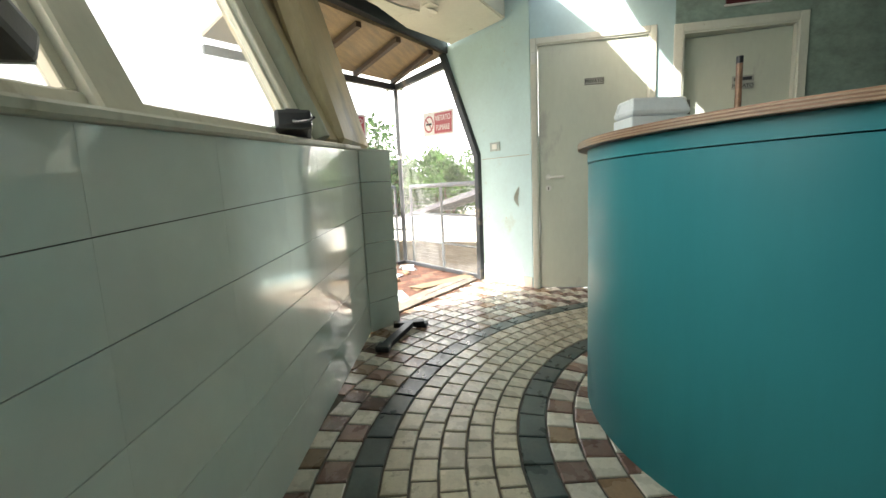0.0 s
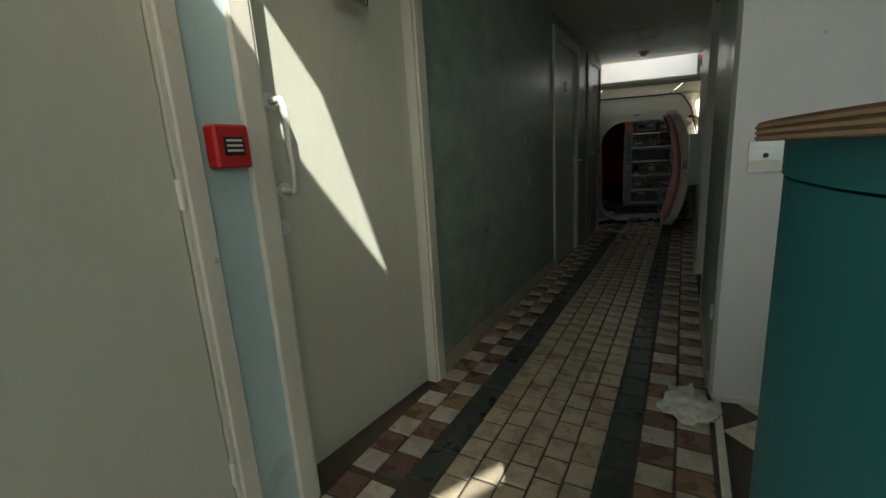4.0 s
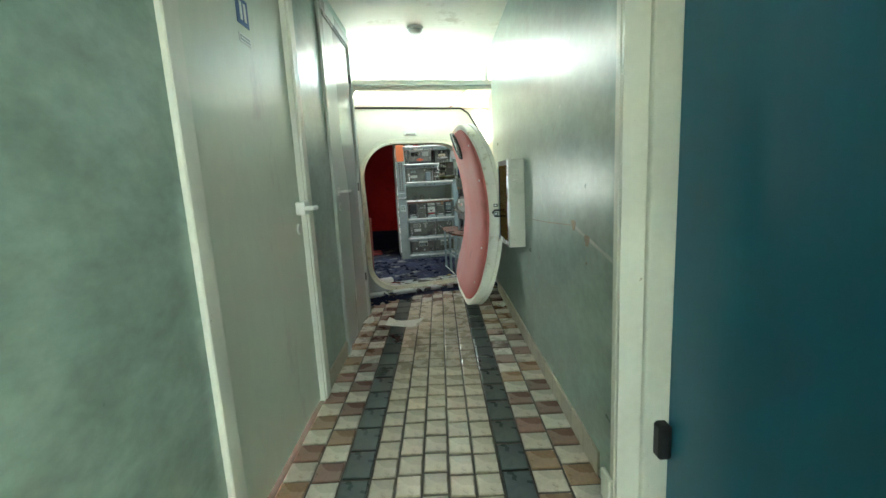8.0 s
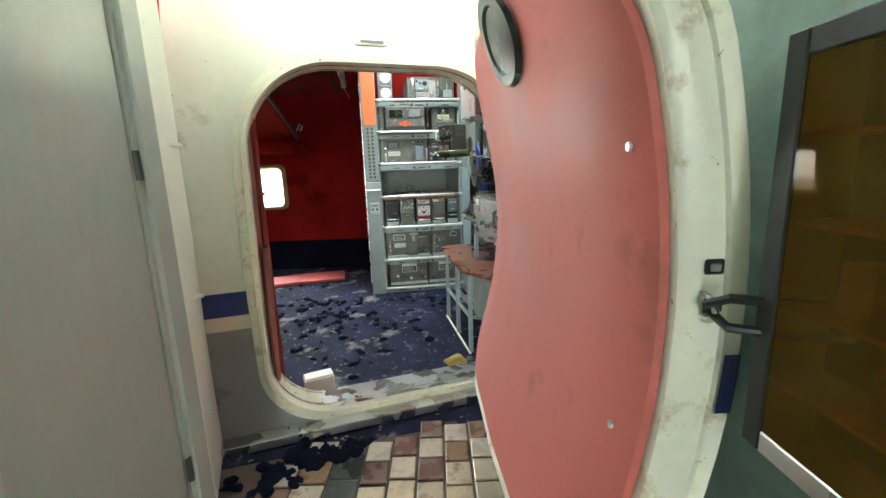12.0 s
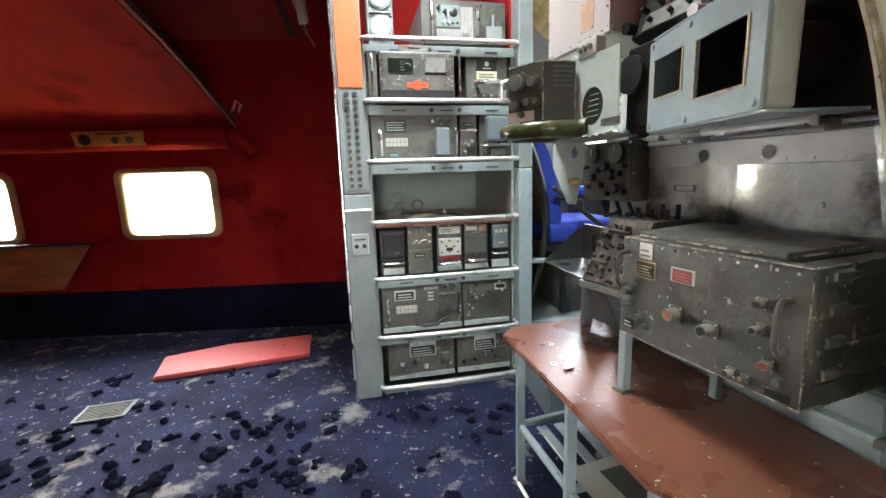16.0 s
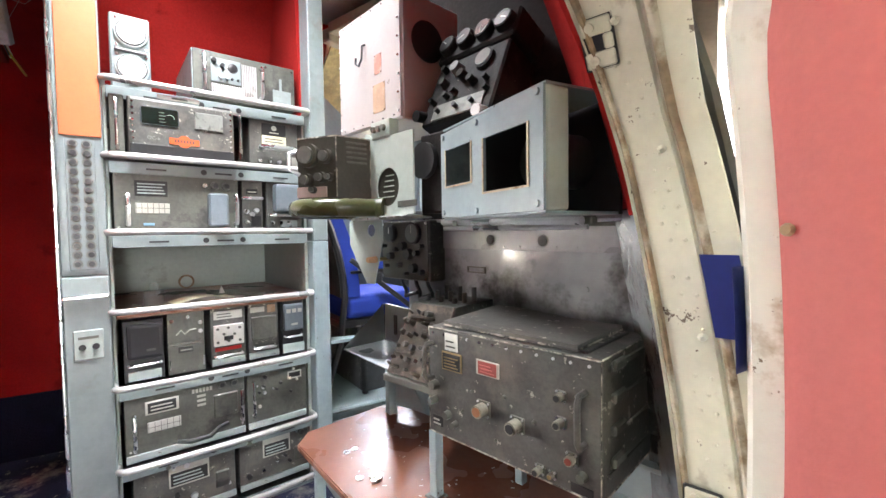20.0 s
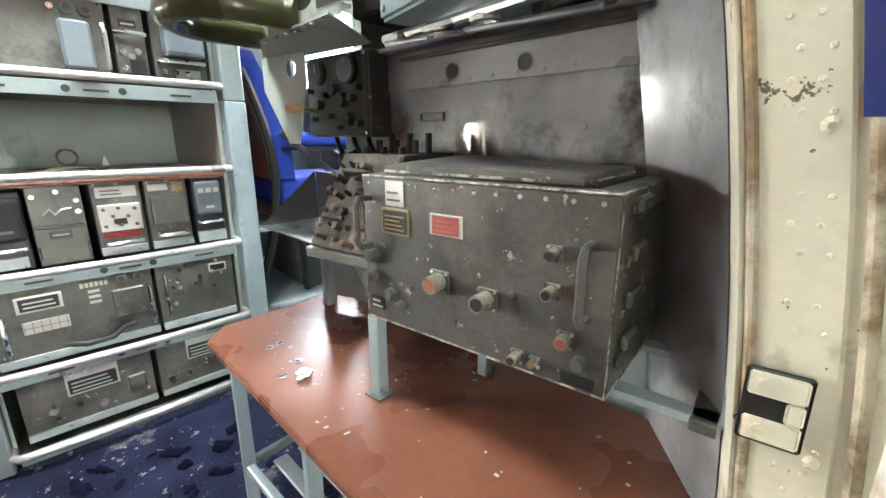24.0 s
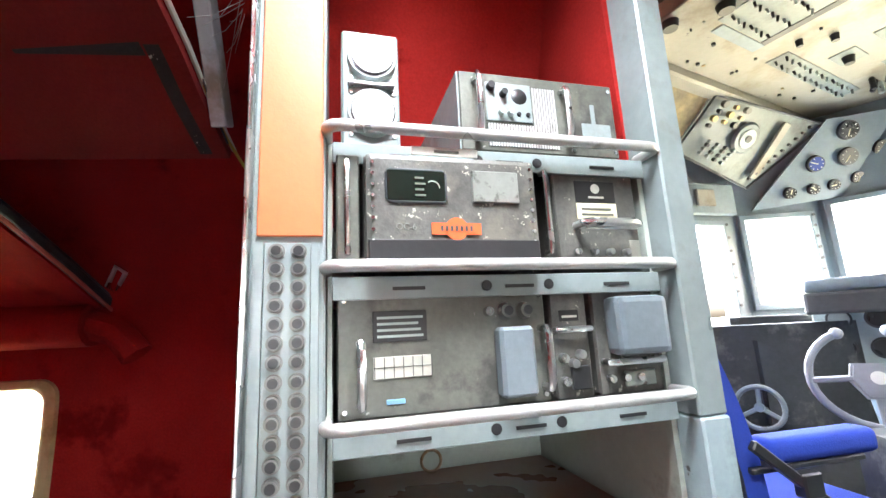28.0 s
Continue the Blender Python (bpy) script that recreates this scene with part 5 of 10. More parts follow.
part("illegible_line", bx(-0.045, 0.05, -0.008, -0.0065, -0.018, -0.006), M_GREYEQ, ep)
# rubber seal along the top of the skin, and sloped opal panels up to the beam
part("rubber_seal", tube([SP(0.73, z, -0.008) for z in (0.0, 0.4, 0.8, 1.2, 1.6, 1.76)] + [SP(u, 1.77, -0.008) for u in (0.78, 1.3, 1.8, 2.05)] + [SP(2.12, 1.72, -0.008), SP(2.2, 1.55, -0.008), SP(2.25, 1.2, -0.008)], 0.009, seg=6), M_BLACK, surround, "black rubber seal", smooth=True)
opal = tagged(thing("sloped_glazing", "sloped opal panels between the beam and the fuselage", "glazing"), kind="structure")
for a, b in ((0.72, 0.90), (0.92, 1.92), (1.94, 2.45)):
    def edge(u, v, a=a, b=b):
        uu = a + (b - a) * u
        lo = SP(uu, 1.775, 0.01)
        hi = Vector((*(B0 + bd * max(0, min(BL, uu - 0.72))), 1.865)) + Vector((0, 0.02, 0))
        return lo.lerp(hi, v)
    own = grid(2, 2, edge)
    thicken(own, 0.004)
    part("panel", own, M_OPAL, opal)
    part("glazing_bar", bar(edge(1, 0) + Vector((0, 0, 0.01)), edge(1, 1) + Vector((0, 0, 0.01)), 0.022, 0.012), M_CREAM, opal)
# side closing frame left of the skin, with brackets
gapf = tagged(thing("side_frame", "cream timber frame closing the gap beside the fuselage", "frame"), kind="structure")
part("post", bar((-0.70, 4.70, 0.0), (-0.76, 4.80, 1.86), 0.05, 0.06), M_CREAM, gapf)
part("post", bar((-0.80, 4.86, 0.62), (-0.86, 5.05, 1.86), 0.02, 0.05), M_CREAM, gapf)
part("back_panel", poly([(-0.80, 4.72), (-0.73, 4.70), (-0.80, 5.0), (-0.90, 5.02)], 1.86), M_SKIN, gapf)
for z in (0.62, 1.10, 1.58):
    part("shelf_bracket", bx(-0.83, -0.73, 4.72, 4.90, z, z + 0.012, 0.002), M_CREAM, gapf)
    part("angle_plate", bx(-0.80, -0.77, 4.86, 4.868, z + 0.012, z + 0.05), M_SKIN, gapf)
tagged(part("wall_beside_fuselage", bx(-1.4, -0.88, 4.95, 5.0, 0, 2.25), M_CREAM), "plain panel closing the gap beside the fuselage", "wall", kind="structure")
own = grid(8, 14, lambda u, v: SP(2.122 + 0.95 * u, -0.03 + 1.45 * v, 0.066 + 0.26 * u + 0.25 * u * u))
thicken(own, 0.012)
tagged(part("fuselage_skin_forward", own, M_SKIN, smooth=True), "cream aircraft skin curving in towards the nose", "fuselage", kind="structure")
part("rubber_seal", tube([SP(2.108 - 0.004 * max(0, k - 6), 0.25 + 0.105 * k, 0.050 + 0.002 * (k % 3)) for k in range(13)], 0.013, seg=6), M_BLACK, surround, "black rubber seal", smooth=True)
# panel added to keep outside sun off the corridor end
tagged(part("wall_corridor_end_east", bx(0.592, 0.63, 5.121, 5.535, 0, 2.2), M_CREAM), "cream panel added to keep outside sun from the corridor end", "wall", kind="structure")

# open door leaf, swung out into the corridor
leaf = thing("aircraft_door", "open aircraft door with pink padded lining and cream edge", "door")
HY, FY = 5.47, 4.16


def leaf_x(z):
    return 0.362 - 0.33 * (z - 0.78) ** 2


def leaf_pt(v, z, x):
    """v from the hinge (0) to the free edge (1); x is the depth from the lining towards the wall."""
    return Vector((leaf_x(z) + x + 0.10 * max(0.0, v - 0.5) - 0.035 * max(0.0, 1 - v) ** 4, HY + (FY - HY) * v, z))


M_BRASS_STUD = mat("dull_brass_stud", (0.35, 0.25, 0.14), 0.5, 0.5)
M_EDGE = mat("chipped_white_door_edge", (0.72, 0.71, 0.62), 0.4, var=0.06, scale=6, dirt=(0.45, 0.38, 0.26), amount=0.1, dirt_scale=7, wear=(0.2, 0.15, 0.1), wear_amount=0.1)
LO = rounded(0.017, 1.0, 0.065, 1.475, 0.30, 0.22)
own = bmesh.new()
LCu, LCz = 0.51, 0.77


def shrink(p, k):
    return LCu + (p[0] - LCu) * k, LCz + (p[1] - LCz) * k


def leaf_sheet(rows, closed):
    own = bmesh.new()
    vs = [[own.verts.new(leaf_pt(*shrink(p, k), x)) for p in LO] for k, x in rows]
    for A, B in zip(vs, vs[1:]):
        for i in range(len(A)):
            own.faces.new((A[i], B[i], B[(i + 1) % len(A)], A[(i + 1) % len(A)]))
    if closed:
        own.faces.new(vs[-1])
    bmesh.ops.recalc_face_normals(own, faces=own.faces)
    return own


part("lining", leaf_sheet([(0.945, 0.006), (0.94, -0.012), (0.90, -0.030), (0.7, -0.038), (0.4, -0.042), (0.15, -0.044), (0.02, -0.044)], True), M_PINK, leaf, "padded pink vinyl lining", smooth=True)
part("edge_frame", leaf_sheet([(0.93, 0.004), (0.985, -0.002), (1.0, 0.010), (1.0, 0.060), (0.990, 0.056), (0.990, 0.067), (1.0, 0.071), (1.003, 0.078), (1.003, 0.096)], False), M_EDGE, leaf, "cream metal door edge", smooth=True)
part("outer_skin", leaf_sheet([(1.003, 0.097), (0.7, 0.102), (0.3, 0.102), (0.02, 0.102)], True), M_SKIN, leaf, smooth=True)
part("stripe", grid(1, 2, lambda u, v: leaf_pt(1.003, 0.62 + 0.10 * v, 0.070 + 0.026 * u) + Vector((0, -0.003, 0))), M_BAND, leaf, "navy stripe end")
part("stripe", grid(1, 2, lambda u, v: leaf_pt(0.0135, 0.875 + 0.11 * v, 0.002 + 0.05 * u) + Vector((-0.004, 0, 0))), M_BAND, leaf, "navy stripe end")
own = bmesh.new()
vs = []
for r, x in ((1.0, -0.044), (0.96, -0.058), (0.74, -0.058), (0.70, -0.050)):
    vs.append([own.verts.new(leaf_pt(0.575 + 0.10 * r * math.cos(a), 1.325 + 0.11 * r * math.sin(a), x)) for a in [i * math.tau / 28 for i in range(28)]])
for A, B in zip(vs, vs[1:]):
    for i in range(28):
        own.faces.new((A[i], B[i], B[(i + 1) % 28], A[(i + 1) % 28]))
own.faces.new(vs[-1])
bmesh.ops.recalc_face_normals(own, faces=own.faces)
part("porthole", own, mat("sooty_porthole", (0.03, 0.035, 0.03), 0.25, var=0.5, fine=60, wear=(0.3, 0.3, 0.27), wear_amount=0.1), leaf, "dark round porthole with a worn rim", smooth=True)
for v, z in ((0.93, 1.29), (0.945, 1.04), (0.93, 0.54), (0.93, 0.28), (0.6, 1.42), (0.60, 0.86), (0.5, 0.13)):
    part("stud", cyl(0.008, 0.006, m=Matrix.Translation(leaf_pt(v, z, -0.03 if v > 0.9 else -0.036)) @ Matrix.Rotation(radians(-90), 4, 'Y'), seg=12, r2=0.007), M_ALU if v > 0.9 else M_GROUT, leaf)
for z in (0.80, 0.86):
    part("latch", bx(0, 0.030, -0.006, 0, -0.012, 0.012, 0.003), M_BLACK, leaf, m=Matrix.Translation(leaf_pt(1.0, z, 0.03)))
    part("latch_tongue", bx(0.006, 0.022, -0.009, -0.006, -0.006, 0.006, 0.002), M_ALU, leaf, m=Matrix.Translation(leaf_pt(1.0, z, 0.03)))
part("pull_button", cyl(0.0115, 0.008, m=Matrix.Translation(leaf_pt(0.076, 0.785, -0.026)) @ Matrix.Rotation(radians(-90), 4, 'Y'), seg=20, r2=0.008), M_STEELFRAME, leaf, "dark flattened button", smooth=True)
part("stud", cyl(0.006, 0.005, m=Matrix.Translation(leaf_pt(0.055, 1.022, -0.026)) @ Matrix.Rotation(radians(-90), 4, 'Y'), seg=10, r2=0.004), M_BRASS_STUD, leaf)
hc = thing("door_hold_strap", "black rubber loop holding the door to the wall cabinet", "strap")
c = leaf_pt(1.0, 0.80, 0.03)
part("loop", tube([c + Vector(q) for q in ((0.0, -0.015, 0.0), (-0.012, -0.03, 0.012), (0.0, -0.06, 0.03), (0.07, -0.10, 0.032), (0.15, -0.12, 0.03), (0.155, -0.12, -0.01), (0.07, -0.10, -0.012), (0.0, -0.06, -0.012))], 0.007, seg=8, closed=True), M_BLACK, hc, smooth=True)
part("shackle", tube([c + Vector((0.0, -0.006 + 0.028 * math.cos(a), 0.02 * math.sin(a))) for a in [i * math.tau / 12 for i in range(12)]], 0.005, closed=True), M_ALU, hc, smooth=True)

# cabin shell
tagged(part("floor_cabin", poly([(-4.2, 4.0), (0.64, 5.22), (0.64, 5.6), (0.42, 6.4), (0.36, 7.0), (0.1, 8.05), (-4.2, 8.05)], 0.05, m=pose(0, 0, -0.055)), M_NAVYCARPET), "worn navy cabin carpet with dusty bare patches", "floor", kind="structure")


def far_y(x, z):
    return 7.93 - (0.0 if z < 0.9 else 0.36 * (z - 0.9) ** 2) - (0.0 if x < 0.2 else 0.12 * (x - 0.2) ** 2)


# far wall with two window openings
WX = [(-2.055, -1.485), (-3.26, -2.70)]
WZ = (0.645, 1.055)
xs = sorted({-4.2, 0.45, *[w for p in WX for w in p], *[-4.2 + 0.25 * k for k in range(19)]})
zs = sorted({0.0, 0.30, WZ[0], WZ[1], *[round(0.1 * k, 2) for k in range(3, 23)]})
for name, lo, hi, mt, lab in (("wall_far", 0.30, 2.2, M_RED, "red upholstered cabin wall"), ("wall_far_lower", 0.0, 0.30, M_NAVYWALL, "navy carpet on the lower cabin wall")):
    own = bmesh.new()
    zz = [z for z in zs if lo <= z <= hi]
    vv = [[own.verts.new((x, far_y(x, z), z)) for z in zz] for x in xs]
    for i in range(len(xs) - 1):
        for j in range(len(zz) - 1):
            cx, cz = (xs[i] + xs[i + 1]) / 2, (zz[j] + zz[j + 1]) / 2
            if any(a < cx < b and WZ[0] < cz < WZ[1] for a, b in WX):
                continue
            own.faces.new((vv[i][j], vv[i + 1][j], vv[i + 1][j + 1], vv[i][j + 1]))
    thicken(own, 0.06)
    tagged(part(name, own, mt, smooth=True), lab, "wall", kind="structure")
M_RIM = mat("yellowed_window_rim", (0.45, 0.40, 0.20), 0.45, var=0.1, dirt=(0.3, 0.22, 0.1), amount=0.2)
for k, (a, b) in enumerate(WX):
    w = tagged(thing(f"window_{3 + k}", "bright cabin window with a yellowed rounded rim", "window"), kind="structure")
    inner = rounded(a + 0.024, b - 0.024, WZ[0] + 0.018, WZ[1] - 0.016, 0.05, 0.05, 8)
    outer = rounded(a - 0.012, b + 0.012, WZ[0] - 0.012, WZ[1] + 0.012, 0.085, 0.085, 8)
    n = min(len(inner), len(outer))
    own = bmesh.new()
    cx, cz = (a + b) / 2, (WZ[0] + WZ[1]) / 2
    rows = []
    for s, dy in ((1.0, 0.11), (1.0, 0.0), (1.03, -0.010), (1.09, -0.014), (1.17, -0.010), (1.19, 0.004)):
        rows.append([own.verts.new((cx + (p[0] - cx) * s, far_y(cx, p[1]) + dy - 0.064, cz + (p[1] - cz) * s)) for p in inner])
    for A, B in zip(rows, rows[1:]):
        for i in range(len(inner)):
            own.faces.new((A[i], B[i], B[(i + 1) % len(inner)], A[(i + 1) % len(inner)]))
    bmesh.ops.recalc_face_normals(own, faces=own.faces)
    part("window_frame", own, M_RIM, w, smooth=True)
    pn = part("pane", bx(a, b, 7.955, 7.960, WZ[0], WZ[1]), M_WINGLASS, w)
    pn.visible_shadow = False

# ceiling, near wall and ends of the cabin
def roof(u, v):
    x = -4.2 + 4.9 * u
    y0, y1 = far_y(x, 2.2), 5.62 + 0.3 * (x - 0.3)
    return (x, y0 + (y1 - y0) * v, 2.2 + 0.12 * math.sin(math.pi * v))


own = grid(20, 8, roof)
# opening assumed for the overhead lamp; none is seen in this ceiling
hatch = [f for f in own.faces if -0.42 < f.calc_center_median().x < 0.10 and 6.05 < f.calc_center_median().y < 6.65]
bmesh.ops.delete(own, geom=hatch, context='FACES')
thicken(own, -0.04)
tagged(part("ceiling_cabin", own, M_RED, smooth=True), "sagging red upholstered cabin ceiling", "ceiling", kind="structure")
for name, ua, ub, za, zb, mt, lab in (("wall_near_west", -2.9, 0.92, 0.0, 2.3, M_RED, "red upholstered cabin wall beside the doorway"),
                                      ("wall_near_east", 2.13, 2.52, 1.06, 2.3, M_RED, "red upholstered lining beside the doorway"),
                                      ("wall_near_east_lower", 2.13, 2.52, 0.0, 1.055, M_GLOSSGREY, "dark grey bulkhead corner beside the doorway")):
    own = grid(8, 14, lambda u, v: SP(ua + (ub - ua) * u, za + (zb - za) * v, 0.172 + max(0.0, za + (zb - za) * v - 1.77) * 0.22 + (0.22 * u if ua > 2 else 0.0)))
    thicken(own, 0.03)
    tagged(part(name, own, mt, smooth=True), lab, "wall", kind="structure")
own = grid(8, 4, lambda u, v: SP(0.92 + 1.21 * u, 1.50 + 0.8 * v, 0.172 + 0.18 * v * v))
thicken(own, 0.03)
tagged(part("wall_over_doorway", own, M_RED, smooth=True), "red padding over the doorway", "wall", kind="structure")
tagged(part("wall_aft", bx(-4.3, -4.2, 3.5, 8.1, 0, 2.4), M_RED), "plain red wall closing the cabin", "wall", kind="structure")

# hat rack with its end strip, valance and reading-light panels
hr = tagged(thing("hat_rack", "red padded overhead hat rack with a dark metal edge", "overhead rack"), kind="structure")
own = grid(8, 4, lambda u, v: (-4.2 + 2.89 * u, 7.84 - 1.15 * v, 1.32 + 0.42 * v + 0.05 * math.sin(v * 3)))
thicken(own, 0.03)
part("shelf", own, M_RED, hr, smooth=True)
part("end_strip", tube([(-1.30, 7.84 - 1.15 * v, 1.315 + 0.42 * v + 0.05 * math.sin(v * 3)) for v in (0, .2, .4, .6, .8, 1)], 0.022, seg=8), M_STEELFRAME, hr, "dark scuffed metal edge", smooth=True)
part("end_piping", tube([(-1.285, 7.83 - 1.15 * v, 1.29 + 0.42 * v + 0.05 * math.sin(v * 3)) for v in (0, .2, .4, .6, .8, 1)], 0.006, seg=6), M_PINK, hr, smooth=True)
part("bracket", tube([(-1.27, 7.80, 1.36), (-1.22, 7.76, 1.42), (-1.24, 7.74, 1.44), (-1.28, 7.77, 1.38)], 0.008, closed=True), M_ALU, hr)
part("valance", tube([(-4.2, 7.80, 1.26), (-3.0, 7.80, 1.255), (-1.33, 7.80, 1.25)], 0.075, seg=14), M_RED, hr, smooth=True)
part("air_duct", tube([(-1.34, 7.80, 1.25), (-1.25, 7.80, 1.22), (-1.20, 7.80, 1.165), (-1.18, 7.80, 1.14)], 0.05, seg=7), M_RED, hr, "drooping red fabric end", smooth=True)
M_YELLOW = mat("yellowed_plastic", (0.50, 0.32, 0.05), 0.45, var=0.12)
for x in (-1.98, -2.95):
    o = thing("reading_light_panel", "yellowed plastic panel with reading lights and an air vent", "light panel", pose(x, 7.735, 1.245, 20), group="reading light panels")
    part("panel", bx(-0.2, 0.2, -0.012, 0.012, -0.042, 0.042, 0.01, seg=2), M_YELLOW, o)
    part("vent", cyl(0.032, 0.012, m=pose(-0.13, -0.012, 0, 90), seg=18), M_BLACK, o)
    for k in range(2):
        part("reading_light", cyl(0.02, 0.010, m=pose(0.04 + 0.08 * k, -0.012, -0.005, 90), seg=16), M_GREYEQ, o)
    part("slot", bx(-0.06, 0.12, -0.0145, -0.0125, 0.028, 0.036), M_BLACK, o)
part("window_ledge", bx(-4.2, -2.2, 7.84, 7.90, 0.61, 0.63, 0.004), M_RED, hr)
fold = thing("fold_down_table", "worn yellow plywood fold-down table under the window", "table", pose(-2.58, 7.80, 0.33))
part("board", poly([(-0.35, 0), (0.1, 0), (0.30, 0.28), (-0.35, 0.28)], 0.018, m=pose(0, 0.05, 0, 90)), mat("worn_plywood", (0.40, 0.24, 0.07), 0.5, var=0.3, scale=3, stretch=(1, 1, 5)), fold)
part("hinge_rail", bx(-0.35, 0.3, 0.0, 0.05, 0.285, 0.30), M_STEELFRAME, fold)

# padded overhead lining ending short of rack, pale frame member, strips for shaded crevices
LIN = [(7.285, 1.652), (7.116, 1.719), (7.022, 1.769), (6.93, 1.805), (6.75, 1.90), (6.55, 2.02), (6.4, 2.16)]


def lining_at(t, drop=0.0):
    i = min(int(t), len(LIN) - 2)
    (y0, z0), (y1, z1) = LIN[i], LIN[i + 1]
    return y0 + (y1 - y0) * (t - i), z0 + (z1 - z0) * (t - i) - drop


olp = tagged(thing("overhead_lining", "red padded overhead lining coloured darker for shade, with dark strips", "ceiling lining"), kind="structure")
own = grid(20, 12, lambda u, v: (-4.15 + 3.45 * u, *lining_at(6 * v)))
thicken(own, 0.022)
# darker copy of the red upholstery, its shade put into the colour
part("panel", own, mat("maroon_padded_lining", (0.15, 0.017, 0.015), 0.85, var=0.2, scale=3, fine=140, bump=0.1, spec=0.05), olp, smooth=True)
part("edge_strip", tube([(-0.694, *lining_at(0.5 * k, -0.005)) for k in range(10)], 0.006, seg=6), M_CREAM, olp, "chipped pale edge strip", smooth=True)
# flat near-black strips paint the shaded crevices in the lining
part("slot", grid(1, 6, lambda u, v: (-0.735 - 0.03 * u, *lining_at(0.15 + 2.1 * v, 0.026))), M_VOID, olp, "flat dark strip painting a shaded crevice in the lining")
part("slot", grid(6, 1, lambda u, v: (-0.77 - 0.24 * u, *lining_at(2.0 + 0.3 * v * (1 - 0.7 * u), 0.026))), M_VOID, olp, "flat dark strip painting a shaded crevice in the lining")
part("frame_member", bar((-0.675, 7.0, 1.98), (-0.675, 7.165, 1.66), 0.035, 0.05), M_GREYSKIN, olp, "pale bare frame member")
part("cable", tube([(-0.695, 7.07, 1.755), (-0.690, 7.15, 1.69), (-0.685, 7.22, 1.655), (-0.66, 7.29, 1.60)], 0.004, seg=6), M_YELLOW, olp, smooth=True)
part("cable", tube([(-0.697, 7.03, 1.79), (-0.688, 7.13, 1.70), (-0.68, 7.21, 1.64)], 0.003, seg=6), M_BLACK, olp, smooth=True)

# curtain tied beside the doorway
def curtain_pt(u, v):
    s = u * 0.62
    base = Vector((-0.80, 5.26)) + Vector((-0.95, 0.31)).normalized() * s * (1.0 if v > 0.5 else 0.8 + 0.4 * v)
    wob = 0.05 * math.sin(u * 26) * (0.5 + 0.5 * v) + 0.02 * math.sin(u * 9 + 3 * v)
    return (base.x + 0.31 * wob, base.y + 0.95 * wob + 0.03, 0.03 + 2.0 * v)


own = grid(60, 10, curtain_pt)
thicken(own, 0.003)
M_CURTAIN = mat("dusty_red_curtain", (0.26, 0.05, 0.045), 0.8, var=0.15, scale=4, fine=180, bump=0.1, spec=0.2)
cu = thing("curtain", "dusty red pleated curtain hanging beside the aircraft doorway", "curtain")
part("cloth", own, M_CURTAIN, cu, smooth=True)
part("rail", tube([(-0.70, 5.30, 2.04), (-1.5, 5.56, 2.04)], 0.01), M_ALU, cu)
jp = thing("door_pocket", "faded pink fabric pocket beside the doorway", "pocket")
M_POCKET = mat("faded_rose_cloth", (0.27, 0.105, 0.085), 0.85, var=0.15, scale=4, fine=180, bump=0.12, dirt=(0.18, 0.08, 0.06), amount=0.2, spec=0.1)


def pocket_off(z):
    return 0.115 + 0.10 * max(0.0, 0.76 - z)


own = grid(6, 14, lambda u, v: SP(0.9865 + 0.004 * math.sin(5 * u + 7 * v), 0.14 + 1.16 * v, 0.045 + (pocket_off(0.14 + 1.16 * v) - 0.045) * u))
thicken(own, 0.003)
part("panel", own, M_POCKET, jp, smooth=True)
own = grid(8, 8, lambda u, v: SP(0.995 + 0.022 * math.sin(math.pi * u) * (0.35 + 0.65 * v), 0.16 + 0.575 * v, 0.05 + (pocket_off(0.16 + 0.575 * v) - 0.055) * u))
thicken(own, 0.003)
part("pouch", own, M_POCKET, jp, smooth=True)
part("pocket_mouth", grid(8, 1, lambda u, v: SP(0.992 + 0.020 * math.sin(math.pi * u) * v, 0.738, 0.052 + 0.058 * u)), M_BLACK, jp)


def bunch_pt(u, v):
    """Cloth gathered in folds, hanging further into the cabin towards its foot."""
    z = 0.03 + 1.45 * v
    return SP(0.975 + 0.020 * math.sin(u * 17 + 1.5 * v) + 0.012 * math.sin(u * 31 + 2), z, pocket_off(z) + 0.004 + 0.115 * u + 0.09 * max(0.0, 1.0 - z) * u)


cb = thing("gathered_curtain", "dark red curtain gathered in folds inside the doorway", "curtain")
own = grid(40, 12, bunch_pt)
thicken(own, 0.003)
part("cloth", own, M_CURTAIN, cb, smooth=True)
part("tie_band", tube([bunch_pt(0.1 * k, 0.62) + Vector((0.006, 0.002, 0)) for k in range(11)], 0.006, seg=6), M_CURTAIN, cb, smooth=True)

# ---- radio rack ----
M_R = pose(-0.385, 6.884, 0, 0, 0, 8.7)
SHELF = (1.508, 1.275, 1.038, 0.789, 0.546, 0.283, 0.048)
rack = thing("radio_rack", "pale grey metal equipment rack with aluminium retaining rails", "rack", M_R)
M_POST = mat("pale_grey_riveted_metal", (0.22, 0.26, 0.26), 0.38, 0.1, var=0.12, scale=5, fine=50, bump=0.03, dirt=(0.18, 0.19, 0.18), amount=0.16, dirt_scale=4)
part("left_post", bx(-0.118, -0.006, -0.012, 0.62, 0, 0.905, 0.004), M_POST, rack)
part("left_post_upper", bx(-0.118, -0.006, 0.0, 0.62, 0.906, 2.12, 0.004), M_POST, rack)
part("post_ledge", bx(-0.116, -0.008, -0.035, -0.0, 0.84, 0.85, 0.002), M_ALU, rack)
part("edge_angle", bx(-0.126, -0.1185, -0.02, 0.05, 0, 2.12, 0.002), M_ALU, rack, "bare aluminium corner angle")
